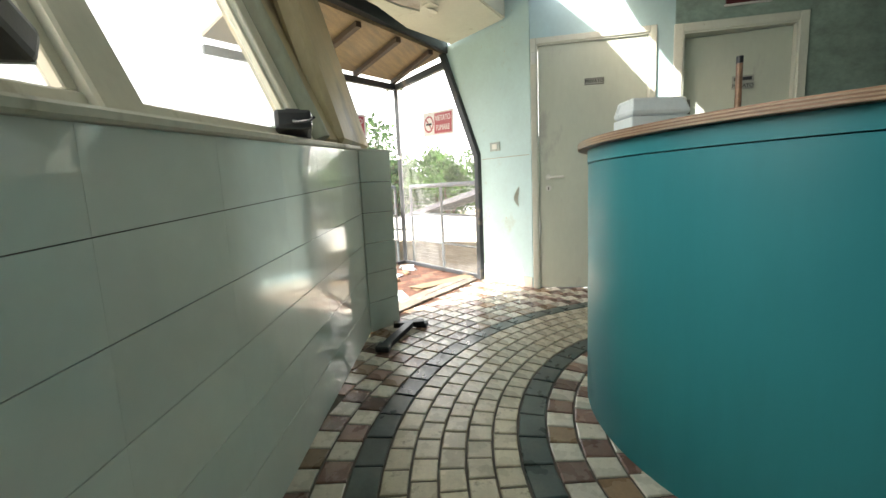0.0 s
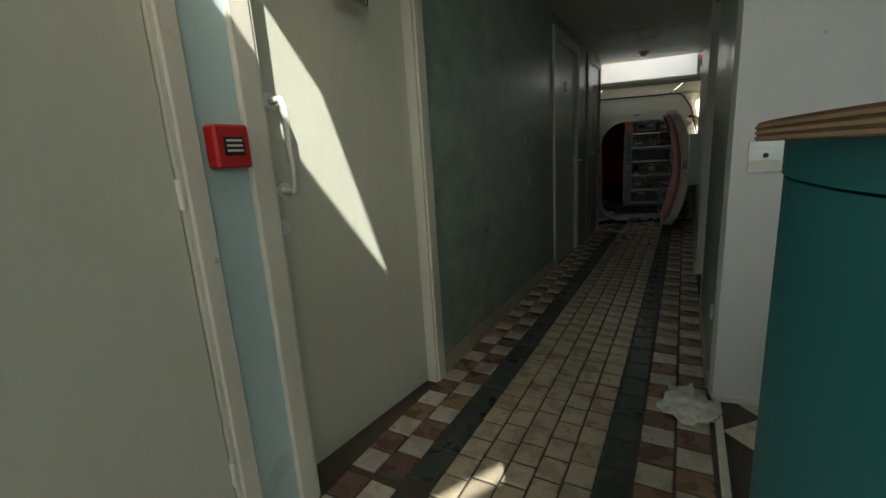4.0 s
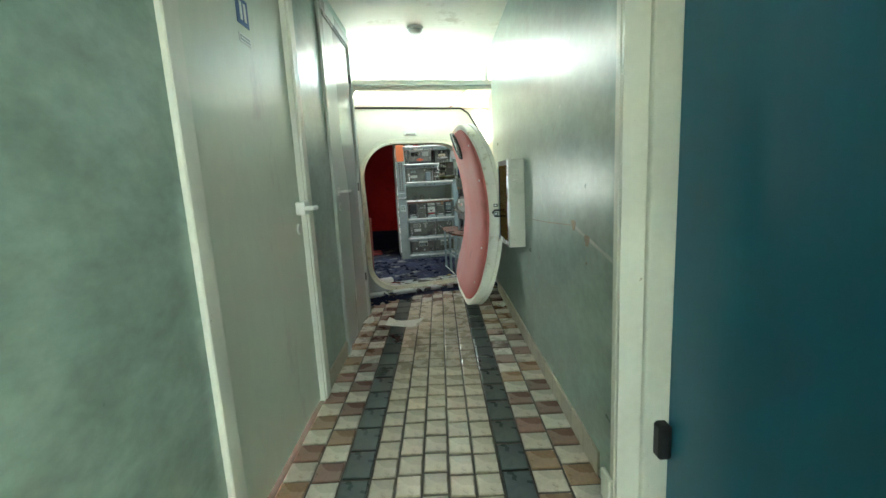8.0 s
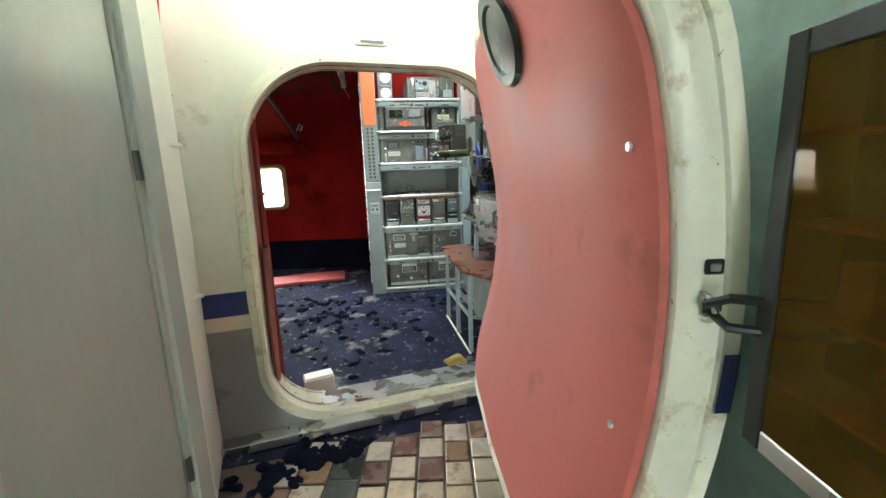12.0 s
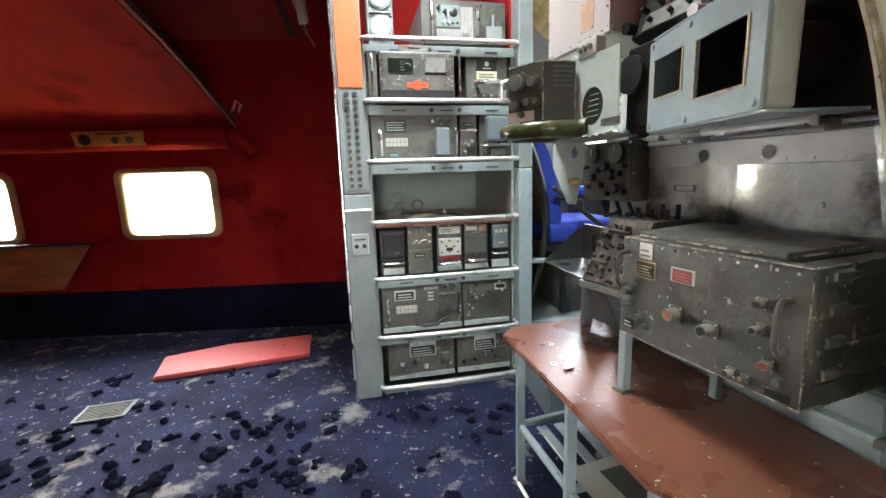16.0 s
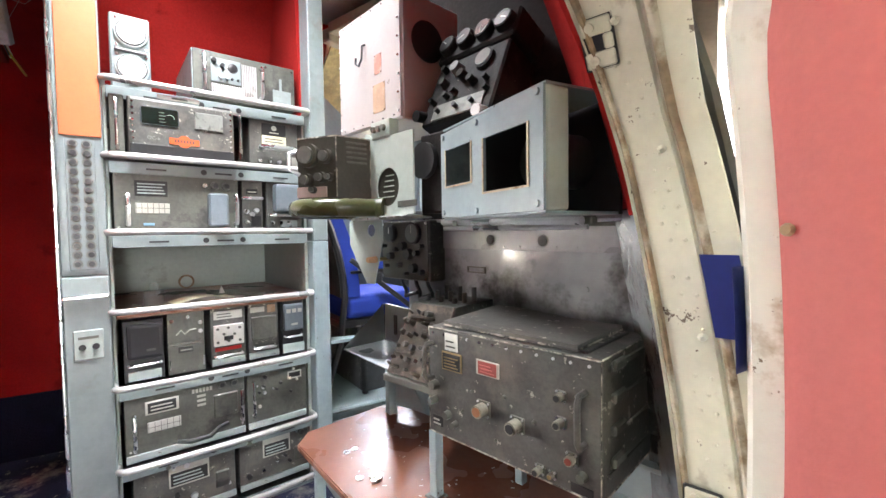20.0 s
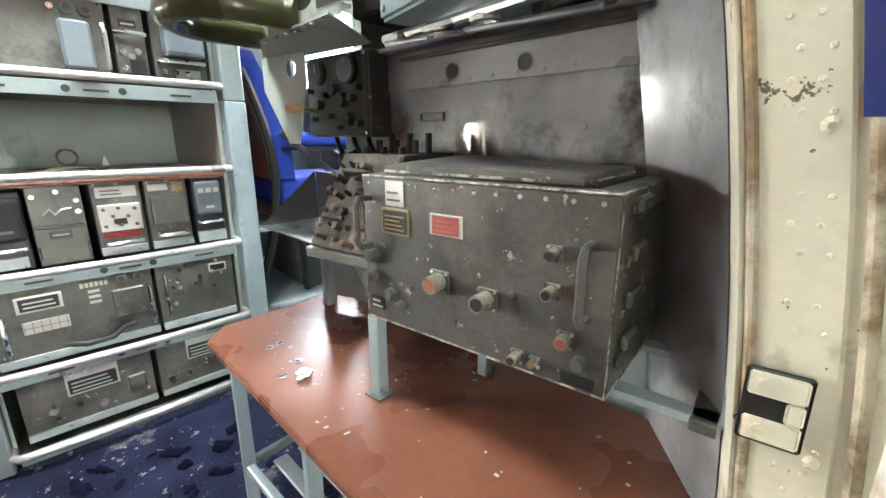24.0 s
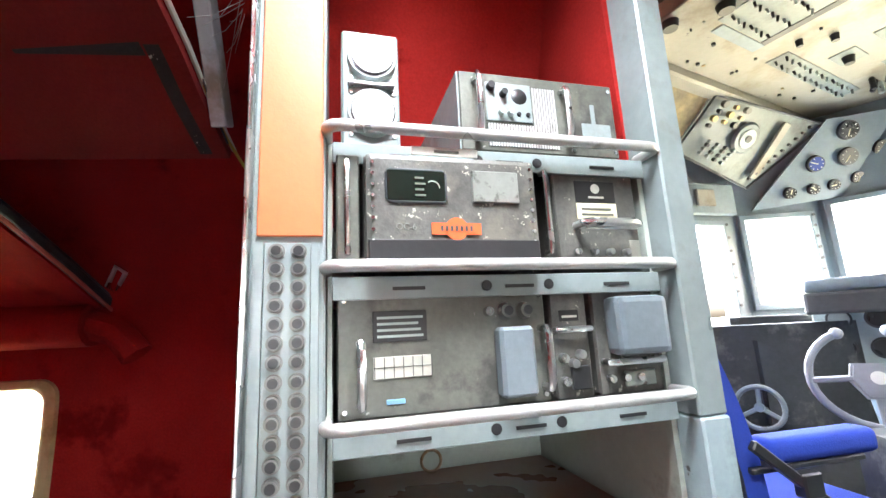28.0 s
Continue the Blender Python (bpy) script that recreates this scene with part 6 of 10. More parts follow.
part("orange_panel", bx(-0.108, -0.010, -0.008, -0.0005, 1.325, 2.1, 0.002), M_ORANGE, rack, "faded orange panel")
part("right_post", bx(0.636, 0.70, -0.03, 0.10, 0.0, 0.995, 0.004), M_BLUEGREY, rack, "pale blue right-hand post")
part("right_post_upper", bx(0.636, 0.70, -0.026, 0.10, 0.996, 2.12, 0.004), M_POST, rack)
part("post_bracket", poly([(0, 0), (0.16, 0.0), (0.12, 0.05), (0, 0.075)], 0.012, m=pose(0.70, -0.02, 0.565, 0, 0, -8)), M_BLUEGREY, rack)
M_INNER = mat("grey_green_rack_interior", (0.34, 0.38, 0.34), 0.5, var=0.1, scale=4, dirt=(0.2, 0.2, 0.17), amount=0.15)
part("back_panel", bx(0.0, 0.63, 0.595, 0.605, 0, 1.5), M_INNER, rack)
part("side_panel", bx(0.623, 0.6345, 0.03, 0.594, 0, 1.5), M_INNER, rack)
part("side_panel", bx(-0.004, 0.004, 0.03, 0.594, 0, 1.5), M_INNER, rack)
for i, z in enumerate(SHELF):
    part("shelf", bx(0.006, 0.621, 0.02, 0.592, z - 0.03, z - 0.024), M_WOODTOP if i == 3 else M_GREYEQ, rack, "reddish brown laminate shelf" if i == 3 else "")
    if i == 3:
        part("shelf_board", bx(0.006, 0.621, 0.005, 0.592, z - 0.0235, z - 0.006, 0.003), M_BENCH, rack, "reddish brown laminate shelf")
    else:
        part("shelf_front", bx(0.004, 0.626, 0.012, 0.018, z - 0.05, z - 0.012, 0.001), M_POST, rack)
        for k in range(3):
            part("slot", bx(0.10 + 0.2 * k, 0.155 + 0.2 * k, 0.0095, 0.0115, z - 0.036, z - 0.03), M_BLACK, rack)
        for x in (0.265, 0.385):
            part("hole", cyl(0.0095, 0.002, m=pose(x, 0.0118, z - 0.031, 90), seg=14), M_BLACK, rack)
    dip = 0.012 if i > 2 else 0.0
    pts = [(-0.006, 0.06, z), (-0.006, -0.002, z), (-0.003, -0.016, z), (0.006, -0.025, z)] + [(0.02 + 0.59 * t, -0.028 - dip * math.sin(math.pi * t), z) for t in (0, .1, .25, .5, .75, .9, 1)] + [(0.624, -0.025, z), (0.633, -0.016, z), (0.636, -0.002, z), (0.636, 0.04, z)]
    part("rail", tube(pts, 0.0105, seg=10), M_RAIL, rack, "dull aluminium retaining rail", smooth=True)
# jack strip and socket plate on the left post
M_JACK = mat("grey_nickel_socket", (0.17, 0.17, 0.16), 0.4, 0.3, var=0.2)
strip = thing("jack_strip", "tall panel of two columns of jack sockets", "jack panel", M_R @ pose(-0.062, -0.001, 0.925))
part("plate", bx(-0.034, 0.034, -0.006, 0, 0, 0.39, 0.001), M_POST, strip)
part("flange", bx(-0.046, -0.0345, -0.012, 0, 0, 0.39), M_POST, strip)
part("flange", bx(0.0345, 0.046, -0.012, 0, 0, 0.39), M_POST, strip)
jk = None
for r in range(14):
    for c in (-0.016, 0.016):
        mm = pose(c, -0.0062, 0.018 + r * 0.0275, 90)
        if jk is None:
            own = cyl(0.0125, 0.003, seg=16)
            cyl(0.0105, 0.012, own, seg=16, r2=0.0095)
            jk = part("jack", own, M_JACK, strip, m=mm)
            jh = part("jack_hole", cyl(0.0074, 0.0012, seg=14), M_BLACK, strip, m=mm @ pose(0, 0, 0.0120))
        else:
            again(jk, strip, mm)
            again(jh, strip, mm @ pose(0, 0, 0.0120))
sp = thing("socket_plate", "small pale grey socket plate on the rack post", "socket", M_R @ pose(-0.062, -0.013, 0.70))
part("plate", bx(-0.036, 0.036, -0.006, 0, -0.045, 0.045, 0.003), M_GREYPAINT, sp)
for dx in (-0.015, 0.017):
    part("socket", cyl(0.009, 0.006, m=pose(dx, -0.006, -0.006, 90), seg=12), M_BLACK, sp)
part("illegible_line", bx(-0.024, 0.024, -0.0075, -0.0062, 0.018, 0.026), M_GREYEQ, sp)

PANEL_OF = {}


def on_panel(p):
    """The front panel of a unit, where it has one."""
    return PANEL_OF.get(p.name, p)


# generic bits of a radio front panel; the panel lies in the x-z plane and faces -y
def f_plate(p, x0, x1, z0, z1, material, name="label_plate", d=0.0025, y=0.0):
    return part(name, bx(x0, x1, y - d, y, z0, z1, min(0.0015, d / 3)), material, on_panel(p))


def f_knob(p, x, z, r, h=0.014, material=None, y=0.0, name="knob"):
    return part(name, cyl(r, h, m=pose(x, y, z, 90), seg=14, r2=r * 0.85), material or M_BLACK, on_panel(p), smooth=True)


def f_handle(p, x, z0, z1, out=0.03, r=0.006, y=0.0):
    return part("grab_handle", tube([(x, y, z0), (x, y - out * 0.8, z0), (x, y - out, z0 + 0.012), (x, y - out, z1 - 0.012), (x, y - out * 0.8, z1), (x, y, z1)], r, seg=8), M_ALU, on_panel(p), smooth=True)


def f_handle_h(p, x0, x1, z, out=0.03, r=0.006, y=0.0, material=None):
    return part("grab_handle", tube([(x0, y, z), (x0, y - out * 0.8, z), (x0 + 0.012, y - out, z), (x1 - 0.012, y - out, z), (x1, y - out * 0.8, z), (x1, y, z)], r, seg=8), material or M_ALU, on_panel(p), smooth=True)


def f_lines(p, x0, x1, z0, n, step, material, h=0.004, y=-0.0028):
    for k in range(n):
        part("illegible_line", bx(x0, x1 - 0.004 * (k % 3), y - 0.0012, y, z0 + k * step, z0 + k * step + h), material, on_panel(p))


def f_screws(p, x0, x1, z0, z1, y=0.0, r=0.004):
    for x in (x0, x1):
        for z in (z0, z1):
            part("screw", cyl(r, 0.003, m=pose(x, y, z, 90), seg=8), M_ALU, on_panel(p))


def unit(name, label, x0, x1, z, h, depth, material, front=0.02, cat="radio unit", group="radio units in the rack"):
    """A boxed unit standing on a rack shelf; returns its face, with x from its left edge and z from its foot."""
    o = thing(name, label, cat, M_R @ pose(x0, front, z), group)
    part("case", bx(0, x1 - x0, 0.004, depth, 0, h, 0.004), material, o)
    PANEL_OF[o.name] = part("front_panel", bx(0.0, x1 - x0, 0, 0.0036, 0, h, 0.0015), material, o)
    return o


M_LABEL = mat("pale_data_plate", (0.50, 0.50, 0.44), 0.4, 0.3, var=0.15)
M_SMOKEPANE = mat("grimy_grey_pane", (0.22, 0.23, 0.21), 0.3, 0.2, var=0.2, dirt=(0.1, 0.1, 0.09), amount=0.25, dirt_scale=30)
M_LABELBLK = mat("black_data_plate", (0.02, 0.02, 0.02), 0.35, 0.2, var=0.2)
M_CREAMLBL = mat("cream_paper_label", (0.66, 0.61, 0.42), 0.6, var=0.08)
M_ORMARK = mat("orange_emblem", (0.62, 0.10, 0.025), 0.45, var=0.06)
M_DIAL = mat("dial_glass", (0.20, 0.22, 0.21), 0.08, var=0.1)
M_BLUEBOX = mat("blue_grey_cover", (0.14, 0.17, 0.19), 0.4, var=0.15, wear=(0.3, 0.3, 0.3), wear_amount=0.06)
M_GREENBLK = mat("dark_green_glass", (0.008, 0.013, 0.010), 0.08, var=0.3)
M_WHITECARD = mat("white_enamel_face", (0.62, 0.62, 0.57), 0.4, var=0.08, wear=(0.15, 0.15, 0.13), wear_amount=0.1)

M_CHIP = mat("chipped_pale_edge", (0.52, 0.49, 0.40), 0.55, var=0.2, fine=90, dirt=(0.055, 0.052, 0.045), amount=0.55, dirt_scale=45)


def worn(parent, pts, r=0.0013, closed=False):
    """Paint worn through along an edge."""
    part("worn_edge", tube(pts, r, seg=4, closed=closed), M_CHIP, parent, "paint chipped to pale metal")


# top shelf
z = SHELF[0] + 0.008
g = thing("twin_gauge_unit", "grey panel with two round instrument dials", "instrument", M_R @ pose(0.02, 0.03, z - 0.02), "radio units in the rack")
part("panel", bx(0, 0.105, 0, 0.09, 0, 0.235, 0.004), M_POST, g)
for zz in (0.067, 0.178):
    part("bezel", cyl(0.046, 0.012, m=pose(0.055, 0, zz, 90), seg=28, r2=0.044), M_GREYPAINT, g, smooth=True)
    part("bezel_groove", cyl(0.0405, 0.001, m=pose(0.055, -0.0121, zz, 90), seg=28), M_BLACK, g)
    part("dial", cyl(0.037, 0.003, m=pose(0.055, -0.0132, zz, 90), seg=28), M_WHITECARD, g, "white dial face", smooth=True)
    f_screws(g, 0.016, 0.094, zz - 0.042, zz + 0.042)
part("clip", bx(0.01, 0.095, -0.016, -0.001, 0.117, 0.123, 0.002), M_ALU, g)
o = unit("radio_receiver", "grey receiver with a mesh grille on the top shelf", 0.25, 0.605, z, 0.17, 0.45, M_GREYEQ, 0.05)
f_handle(o, 0.03, 0.02, 0.15, 0.035)
f_handle(o, 0.225, 0.03, 0.14, 0.03)
part("grille_back", bx(0.055, 0.212, -0.001, -0.0003, 0.010, 0.060), M_BLACK, o)
part("grille_back", bx(0.160, 0.212, -0.001, -0.0003, 0.0605, 0.145), M_BLACK, o)
for k in range(26):
    x = 0.0565 + 0.006 * k
    part("grille_slat", bx(x, x + 0.0036, -0.0035, -0.0012, 0.010, 0.145 if x > 0.158 else 0.058), M_RAIL, o)
part("face_plate", bx(0.055, 0.155, -0.003, -0.0005, 0.064, 0.150, 0.001), M_POST, o)
f_knob(o, 0.128, 0.122, 0.018, 0.002, M_BLACK, y=-0.003, name="round_hole")
for k in range(4):
    f_knob(o, 0.085 + 0.020 * k, 0.082, 0.007 if k < 2 else 0.005, 0.012 if k < 2 else 0.003, M_GREYPAINT if k < 2 else M_BLACK, y=-0.003)
f_knob(o, 0.065, 0.138, 0.009, 0.012, y=-0.003)
f_knob(o, 0.092, 0.124, 0.008, 0.014, y=-0.003)
f_plate(o, 0.27, 0.34, 0.02, 0.075, M_POST, "cover_plate")
f_plate(o, 0.295, 0.305, 0.06, 0.12, M_POST, "bracket")
f_screws(o, 0.245, 0.345, 0.012, 0.155)
part("side_cheek", bx(-0.004, -0.0005, 0.004, 0.45, 0.0, 0.17), M_POST, o)

# second row
z = SHELF[1] + 0.003
o = unit("marked_radio_set", "black riveted radio set with an orange emblem", 0.055, 0.36, z, 0.19, 0.4, M_DARKEQ, 0.0)
part("bezel", bx(0.0, 0.305, -0.022, -0.0005, 0.002, 0.188, 0.010, seg=2), M_DARKEQ, o)
f_plate(o, 0.035, 0.135, 0.105, 0.158, M_GREENBLK, "dark_window", 0.004, -0.022)
part("window_rim", tube([(0.040, -0.024, 0.103), (0.130, -0.024, 0.103), (0.136, -0.024, 0.109), (0.136, -0.024, 0.153), (0.130, -0.024, 0.159), (0.040, -0.024, 0.159), (0.034, -0.024, 0.153), (0.034, -0.024, 0.109)], 0.0022, closed=True, seg=6), M_STEELFRAME, o)
for k in range(4):
    part("illegible_line", bx(0.082, 0.100 - 0.003 * (k % 2), -0.0272, -0.0262, 0.113 + 0.010 * k, 0.116 + 0.010 * k), M_GREYEQ, o)
part("inner_dial", tube([(0.112 + 0.012 * math.cos(a), -0.0265, 0.128 + 0.012 * math.sin(a)) for a in [0.2 * i for i in range(12)]], 0.0008, seg=4), M_LABEL, o)
part("lower_fold", bx(0.004, 0.301, -0.0265, -0.0222, 0.004, 0.040, 0.002), M_BLACK, o, "black lower fold of the cover")
f_plate(o, 0.182, 0.268, 0.105, 0.162, M_SMOKEPANE, "pale_window", 0.006, -0.022)
own = bmesh.new()
bx(0.108, 0.194, -0.0255, -0.0225, 0.048, 0.068, bm=own)
cyl(0.0195, 0.003, own, pose(0.151, -0.0225, 0.058, 90), seg=20)
part("emblem", own, M_ORMARK, o, "orange bar and disc emblem")
for k in range(7):
    part("emblem_mark", bx(0.123 + 0.0085 * k, 0.1275 + 0.0085 * k, -0.0264, -0.0257, 0.054, 0.063), M_STEELFRAME, o)
text_mesh("OC-6", 0.0155, M_SMOKEPANE, o, pose(0.066, -0.0224, 0.061, 90), wide=0.95)
for k in range(9):
    for x in (0.012, 0.293):
        part("stud", cyl(0.0030, 0.004, m=pose(x, -0.022, 0.018 + 0.019 * k, 90), seg=8), M_ALU, o)
part("side_wing", bx(-0.045, -0.008, -0.004, 0.02, 0.0, 0.19, 0.003), M_GREYEQ, o)
f_handle(o, -0.028, 0.02, 0.17, 0.02, 0.005, -0.004)
f_handle(o, 0.325, 0.02, 0.17, 0.02, 0.005, -0.004)
f_plate(o, 0.08, 0.20, 0.191, 0.207, M_WHITECARD, "name_card", 0.003, -0.012)
f_lines(o, 0.12, 0.165, 0.196, 1, 0.01, M_GREYEQ, 0.005, -0.0152)
o = unit("receiver_unit", "black receiver with a cream and black data plate", 0.42, 0.60, z, 0.185, 0.4, M_DARKEQ, 0.02)
f_plate(o, 0.045, 0.135, 0.125, 0.17, M_LABELBLK)
f_plate(o, 0.045, 0.135, 0.092, 0.1245, M_CREAMLBL)
f_lines(o, 0.055, 0.125, 0.099, 2, 0.011, M_GREYEQ)
part("emblem", cyl(0.010, 0.0006, m=pose(0.09, -0.0026, 0.154, 90), seg=14), M_LABEL, o)
f_lines(o, 0.073, 0.107, 0.134, 1, 0.012, M_LABEL)
f_handle_h(o, 0.04, 0.16, 0.078, 0.035, 0.008)
part("handle_web", bx(0.045, 0.155, -0.03, -0.026, 0.066, 0.0775), M_ALU, o)
for k in range(4):
    f_knob(o, 0.035 + 0.036 * k, 0.026, 0.007, 0.012, M_ALU)
f_plate(o, 0.155, 0.178, 0.01, 0.05, M_LABEL)

# third row
z = SHELF[2] + 0.003
o = unit("transmitter_unit", "dark grey transmitter with data plates and a blue cover", 0.012, 0.375, z, 0.195, 0.45, M_GREYEQ)
f_plate(o, 0.055, 0.145, 0.115, 0.165, M_LABELBLK)
f_lines(o, 0.062, 0.138, 0.122, 4, 0.010, M_GREYPAINT)
f_plate(o, 0.055, 0.15, 0.058, 0.092, M_LABEL)
for k in range(7):
    part("table_rule", bx(0.0565 + k * 0.0155, 0.0577 + k * 0.0155, -0.0036, -0.0026, 0.059, 0.091), M_LABELBLK, o)
part("table_rule", bx(0.056, 0.149, -0.0038, -0.0027, 0.0745, 0.0757), M_LABELBLK, o)
f_handle(o, 0.035, 0.022, 0.115, 0.035, 0.007)
f_handle(o, 0.352, 0.025, 0.125, 0.03, 0.007)
part("cover_box", bx(0.262, 0.325, -0.035, -0.0005, 0.015, 0.13, 0.006), M_BLUEBOX, o, "blue grey cover box")
for k, x in enumerate((0.255, 0.287, 0.323)):
    f_knob(o, x, 0.158, 0.009 if k == 0 else 0.015, 0.018 if k else 0.012, M_ALU if k == 0 else M_GREYEQ)
    if k:
        f_knob(o, x, 0.158, 0.010, 0.0195, M_BLACK, name="socket_hole")
f_plate(o, 0.075, 0.105, 0.018, 0.026, mat("blue_tape", (0.16, 0.34, 0.5), 0.5), "tape_mark")
f_screws(o, 0.01, 0.353, 0.012, 0.183)
o = unit("small_control_box", "small dark control box with a steel lever", 0.388, 0.46, z, 0.19, 0.35, M_DARKEQ)
f_handle_h(o, 0.004, 0.07, 0.12, 0.016, 0.0055)
f_plate(o, 0.015, 0.055, 0.135, 0.155, M_LABELBLK)
f_lines(o, 0.02, 0.05, 0.141, 1, 0.01, M_LABEL)
for x, zz in ((0.015, 0.07), (0.05, 0.075), (0.015, 0.03), (0.035, 0.06)):
    f_knob(o, x, zz, 0.009, 0.012, M_ALU)
f_plate(o, 0.028, 0.065, 0.015, 0.055, M_BLACK, "cover", 0.008)
o = unit("transformer_box", "black box with a projecting blue grey cover", 0.475, 0.61, z, 0.19, 0.4, M_DARKEQ)
part("cover_box", bx(0.02, 0.125, -0.05, -0.0005, 0.07, 0.175, 0.012, seg=2), M_BLUEBOX, o, "blue grey cover")
f_handle_h(o, 0.01, 0.125, 0.058, 0.025, 0.006)
for k in range(3):
    f_knob(o, 0.02 + 0.03 * k, 0.028, 0.008, 0.012, M_ALU)
f_plate(o, 0.05, 0.115, 0.012, 0.04, M_GREYPAINT, "bracket", 0.006)

# empty shelf: glass jar, booklet
z = SHELF[3] - 0.006
jar = thing("glass_jar", "small empty glass jar standing on the shelf", "jar", M_R @ pose(0.115, 0.12, z))
own = bmesh.new()
prof = ((0.0, 0.002), (0.030, 0.0), (0.031, 0.045), (0.030, 0.05), (0.013, 0.055), (0.012, 0.075), (0.014, 0.078))
rows = [[own.verts.new((r * math.cos(a), r * math.sin(a), h)) for a in [i * math.tau / 20 for i in range(20)]] for r, h in prof[1:]]
for A, B in zip(rows, rows[1:]):
    for i in range(20):
        own.faces.new((A[i], A[(i + 1) % 20], B[(i + 1) % 20], B[i]))
own.faces.new(rows[0][::-1])
part("body", own, glass("jar_glass", (0.93, 0.96, 0.95), 0.03, 0.10), jar, smooth=True)
bk = thing("booklet", "yellowed open booklet with dirty pages on the shelf", "booklet", M_R @ pose(0.26, 0.10, z, 0, 0, 12))
part("open_leaf", grid(8, 2, lambda u, v: (-0.1 + 0.2 * u, -0.05 + 0.1 * v, 0.004 + 0.016 * abs(math.sin(u * 3.4)))), M_CREAMLBL, bk, smooth=True)
part("cover", bx(-0.105, 0.105, -0.055, 0.055, 0, 0.003), M_WOODTOP, bk)
part("bookmark", poly([(0, 0), (0.02, 0.0), (0.012, 0.03)], 0.003, m=pose(0.06, 0.0, 0.02, 70)), M_WHITEPL, bk)
tb = thing("tape_roll", "brown ring standing at the back of the shelf", "ring", M_R @ pose(0.27, 0.56, z + 0.032))
part("ring", tube([(0.028 * math.cos(a), 0, 0.028 * math.sin(a)) for a in [i * math.tau / 20 for i in range(20)]], 0.004, closed=True), M_TANTILE, tb, smooth=True)

# fifth row: small boxes
z = SHELF[4] + 0.003
o = unit("black_relay_box", "matt black relay box with a rounded cover", 0.02, 0.13, z, 0.2, 0.35, M_BLACK)
part("cover", bx(0.008, 0.108, -0.02, -0.0005, 0.075, 0.19, 0.012, seg=2), mat("soft_black", (0.02, 0.02, 0.022), 0.55, var=0.1), o)
part("illegible_mark", bx(0.06, 0.085, -0.0215, -0.0202, 0.10, 0.107), M_GREYEQ, o)
f_plate(o, 0.01, 0.1, 0.005, 0.035, M_GREYPAINT, "mounting_bracket", 0.01)
f_handle_h(o, 0.012, 0.1, 0.055, 0.014, 0.004)
o = unit("grey_amplifier", "grey amplifier with a script mark and data plate", 0.14, 0.25, z, 0.21, 0.35, M_GREYEQ)
f_handle_h(o, 0.005, 0.1, 0.105, 0.016, 0.005, material=M_GREYEQ)
f_plate(o, 0.03, 0.075, 0.072, 0.092, M_LABELBLK)
f_lines(o, 0.036, 0.07, 0.079, 1, 0.01, M_LABEL)
part("illegible_script", tube([(0.025, -0.002, 0.135), (0.04, -0.002, 0.15), (0.05, -0.002, 0.135), (0.065, -0.002, 0.148), (0.085, -0.002, 0.15)], 0.0025, seg=5), M_LABEL, o)
for x, zz in ((0.012, 0.185), (0.06, 0.195), (0.098, 0.17), (0.098, 0.14)):
    f_knob(o, x, zz, 0.007, 0.008, M_ALU)
for x in (0.004, 0.106):
    part("spring", tube([(x, -0.008, 0.02 + 0.002 * k + 0.003 * (k % 2)) for k in range(16)], 0.003, seg=5), M_ALU, o)
o = unit("white_faced_meter_box", "box with a white enamel face full of studs", 0.27, 0.385, z, 0.21, 0.35, M_DARKEQ)
f_plate(o, 0.008, 0.107, 0.075, 0.15, M_WHITECARD, "enamel_face", 0.014)
for x, zz in ((0.02, 0.138), (0.055, 0.14), (0.093, 0.136), (0.02, 0.09), (0.093, 0.09), (0.04, 0.118), (0.075, 0.115), (0.055, 0.092)):
    f_knob(o, x, zz, 0.005, 0.006, M_GREYEQ, -0.014, "stud")
f_plate(o, 0.04, 0.07, 0.095, 0.11, M_LABELBLK, "slot", 0.003, -0.014)
f_plate(o, 0.01, 0.105, 0.17, 0.2, M_LABEL)
f_lines(o, 0.02, 0.07, 0.177, 2, 0.01, M_GREYEQ)
f_plate(o, 0.012, 0.10, 0.055, 0.068, M_REDBOX, "red_tape", 0.004)
f_handle_h(o, 0.01, 0.1, 0.04, 0.02, 0.005)
f_plate(o, 0.0, 0.11, 0.005, 0.028, M_GREYPAINT, "mounting_bracket", 0.008)
o = unit("grey_cover_box", "box with a worn grey hinged cover", 0.395, 0.505, z, 0.21, 0.35, M_DARKEQ)
part("cover", bx(0.008, 0.1, -0.022, -0.0005, 0.075, 0.165, 0.008, seg=2), M_GREYEQ, o)
f_plate(o, 0.008, 0.06, 0.18, 0.2, M_LABEL)
f_plate(o, 0.07, 0.1, 0.175, 0.205, M_TANTILE, "brown_label")
f_handle_h(o, 0.02, 0.095, 0.045, 0.018, 0.006)
f_plate(o, 0.0, 0.11, 0.005, 0.028, M_GREYPAINT, "mounting_bracket", 0.008)
o = unit("small_black_relay", "small black relay box with pale marks", 0.52, 0.605, z, 0.21, 0.35, M_BLACK)
part("cover", bx(0.004, 0.08, -0.02, -0.0005, 0.095, 0.2, 0.008, seg=2), M_BLUEBOX, o)
for k in range(3):
    part("illegible_mark", bx(0.012 + 0.022 * k, 0.028 + 0.022 * k, -0.0212, -0.0202, 0.165, 0.18), M_LABEL, o)
part("illegible_mark", bx(0.03, 0.055, -0.0212, -0.0202, 0.115, 0.123), M_LABEL, o)
f_handle_h(o, 0.01, 0.075, 0.07, 0.02, 0.004)
f_plate(o, 0.0, 0.085, 0.005, 0.04, M_GREYPAINT, "mounting_bracket", 0.008)

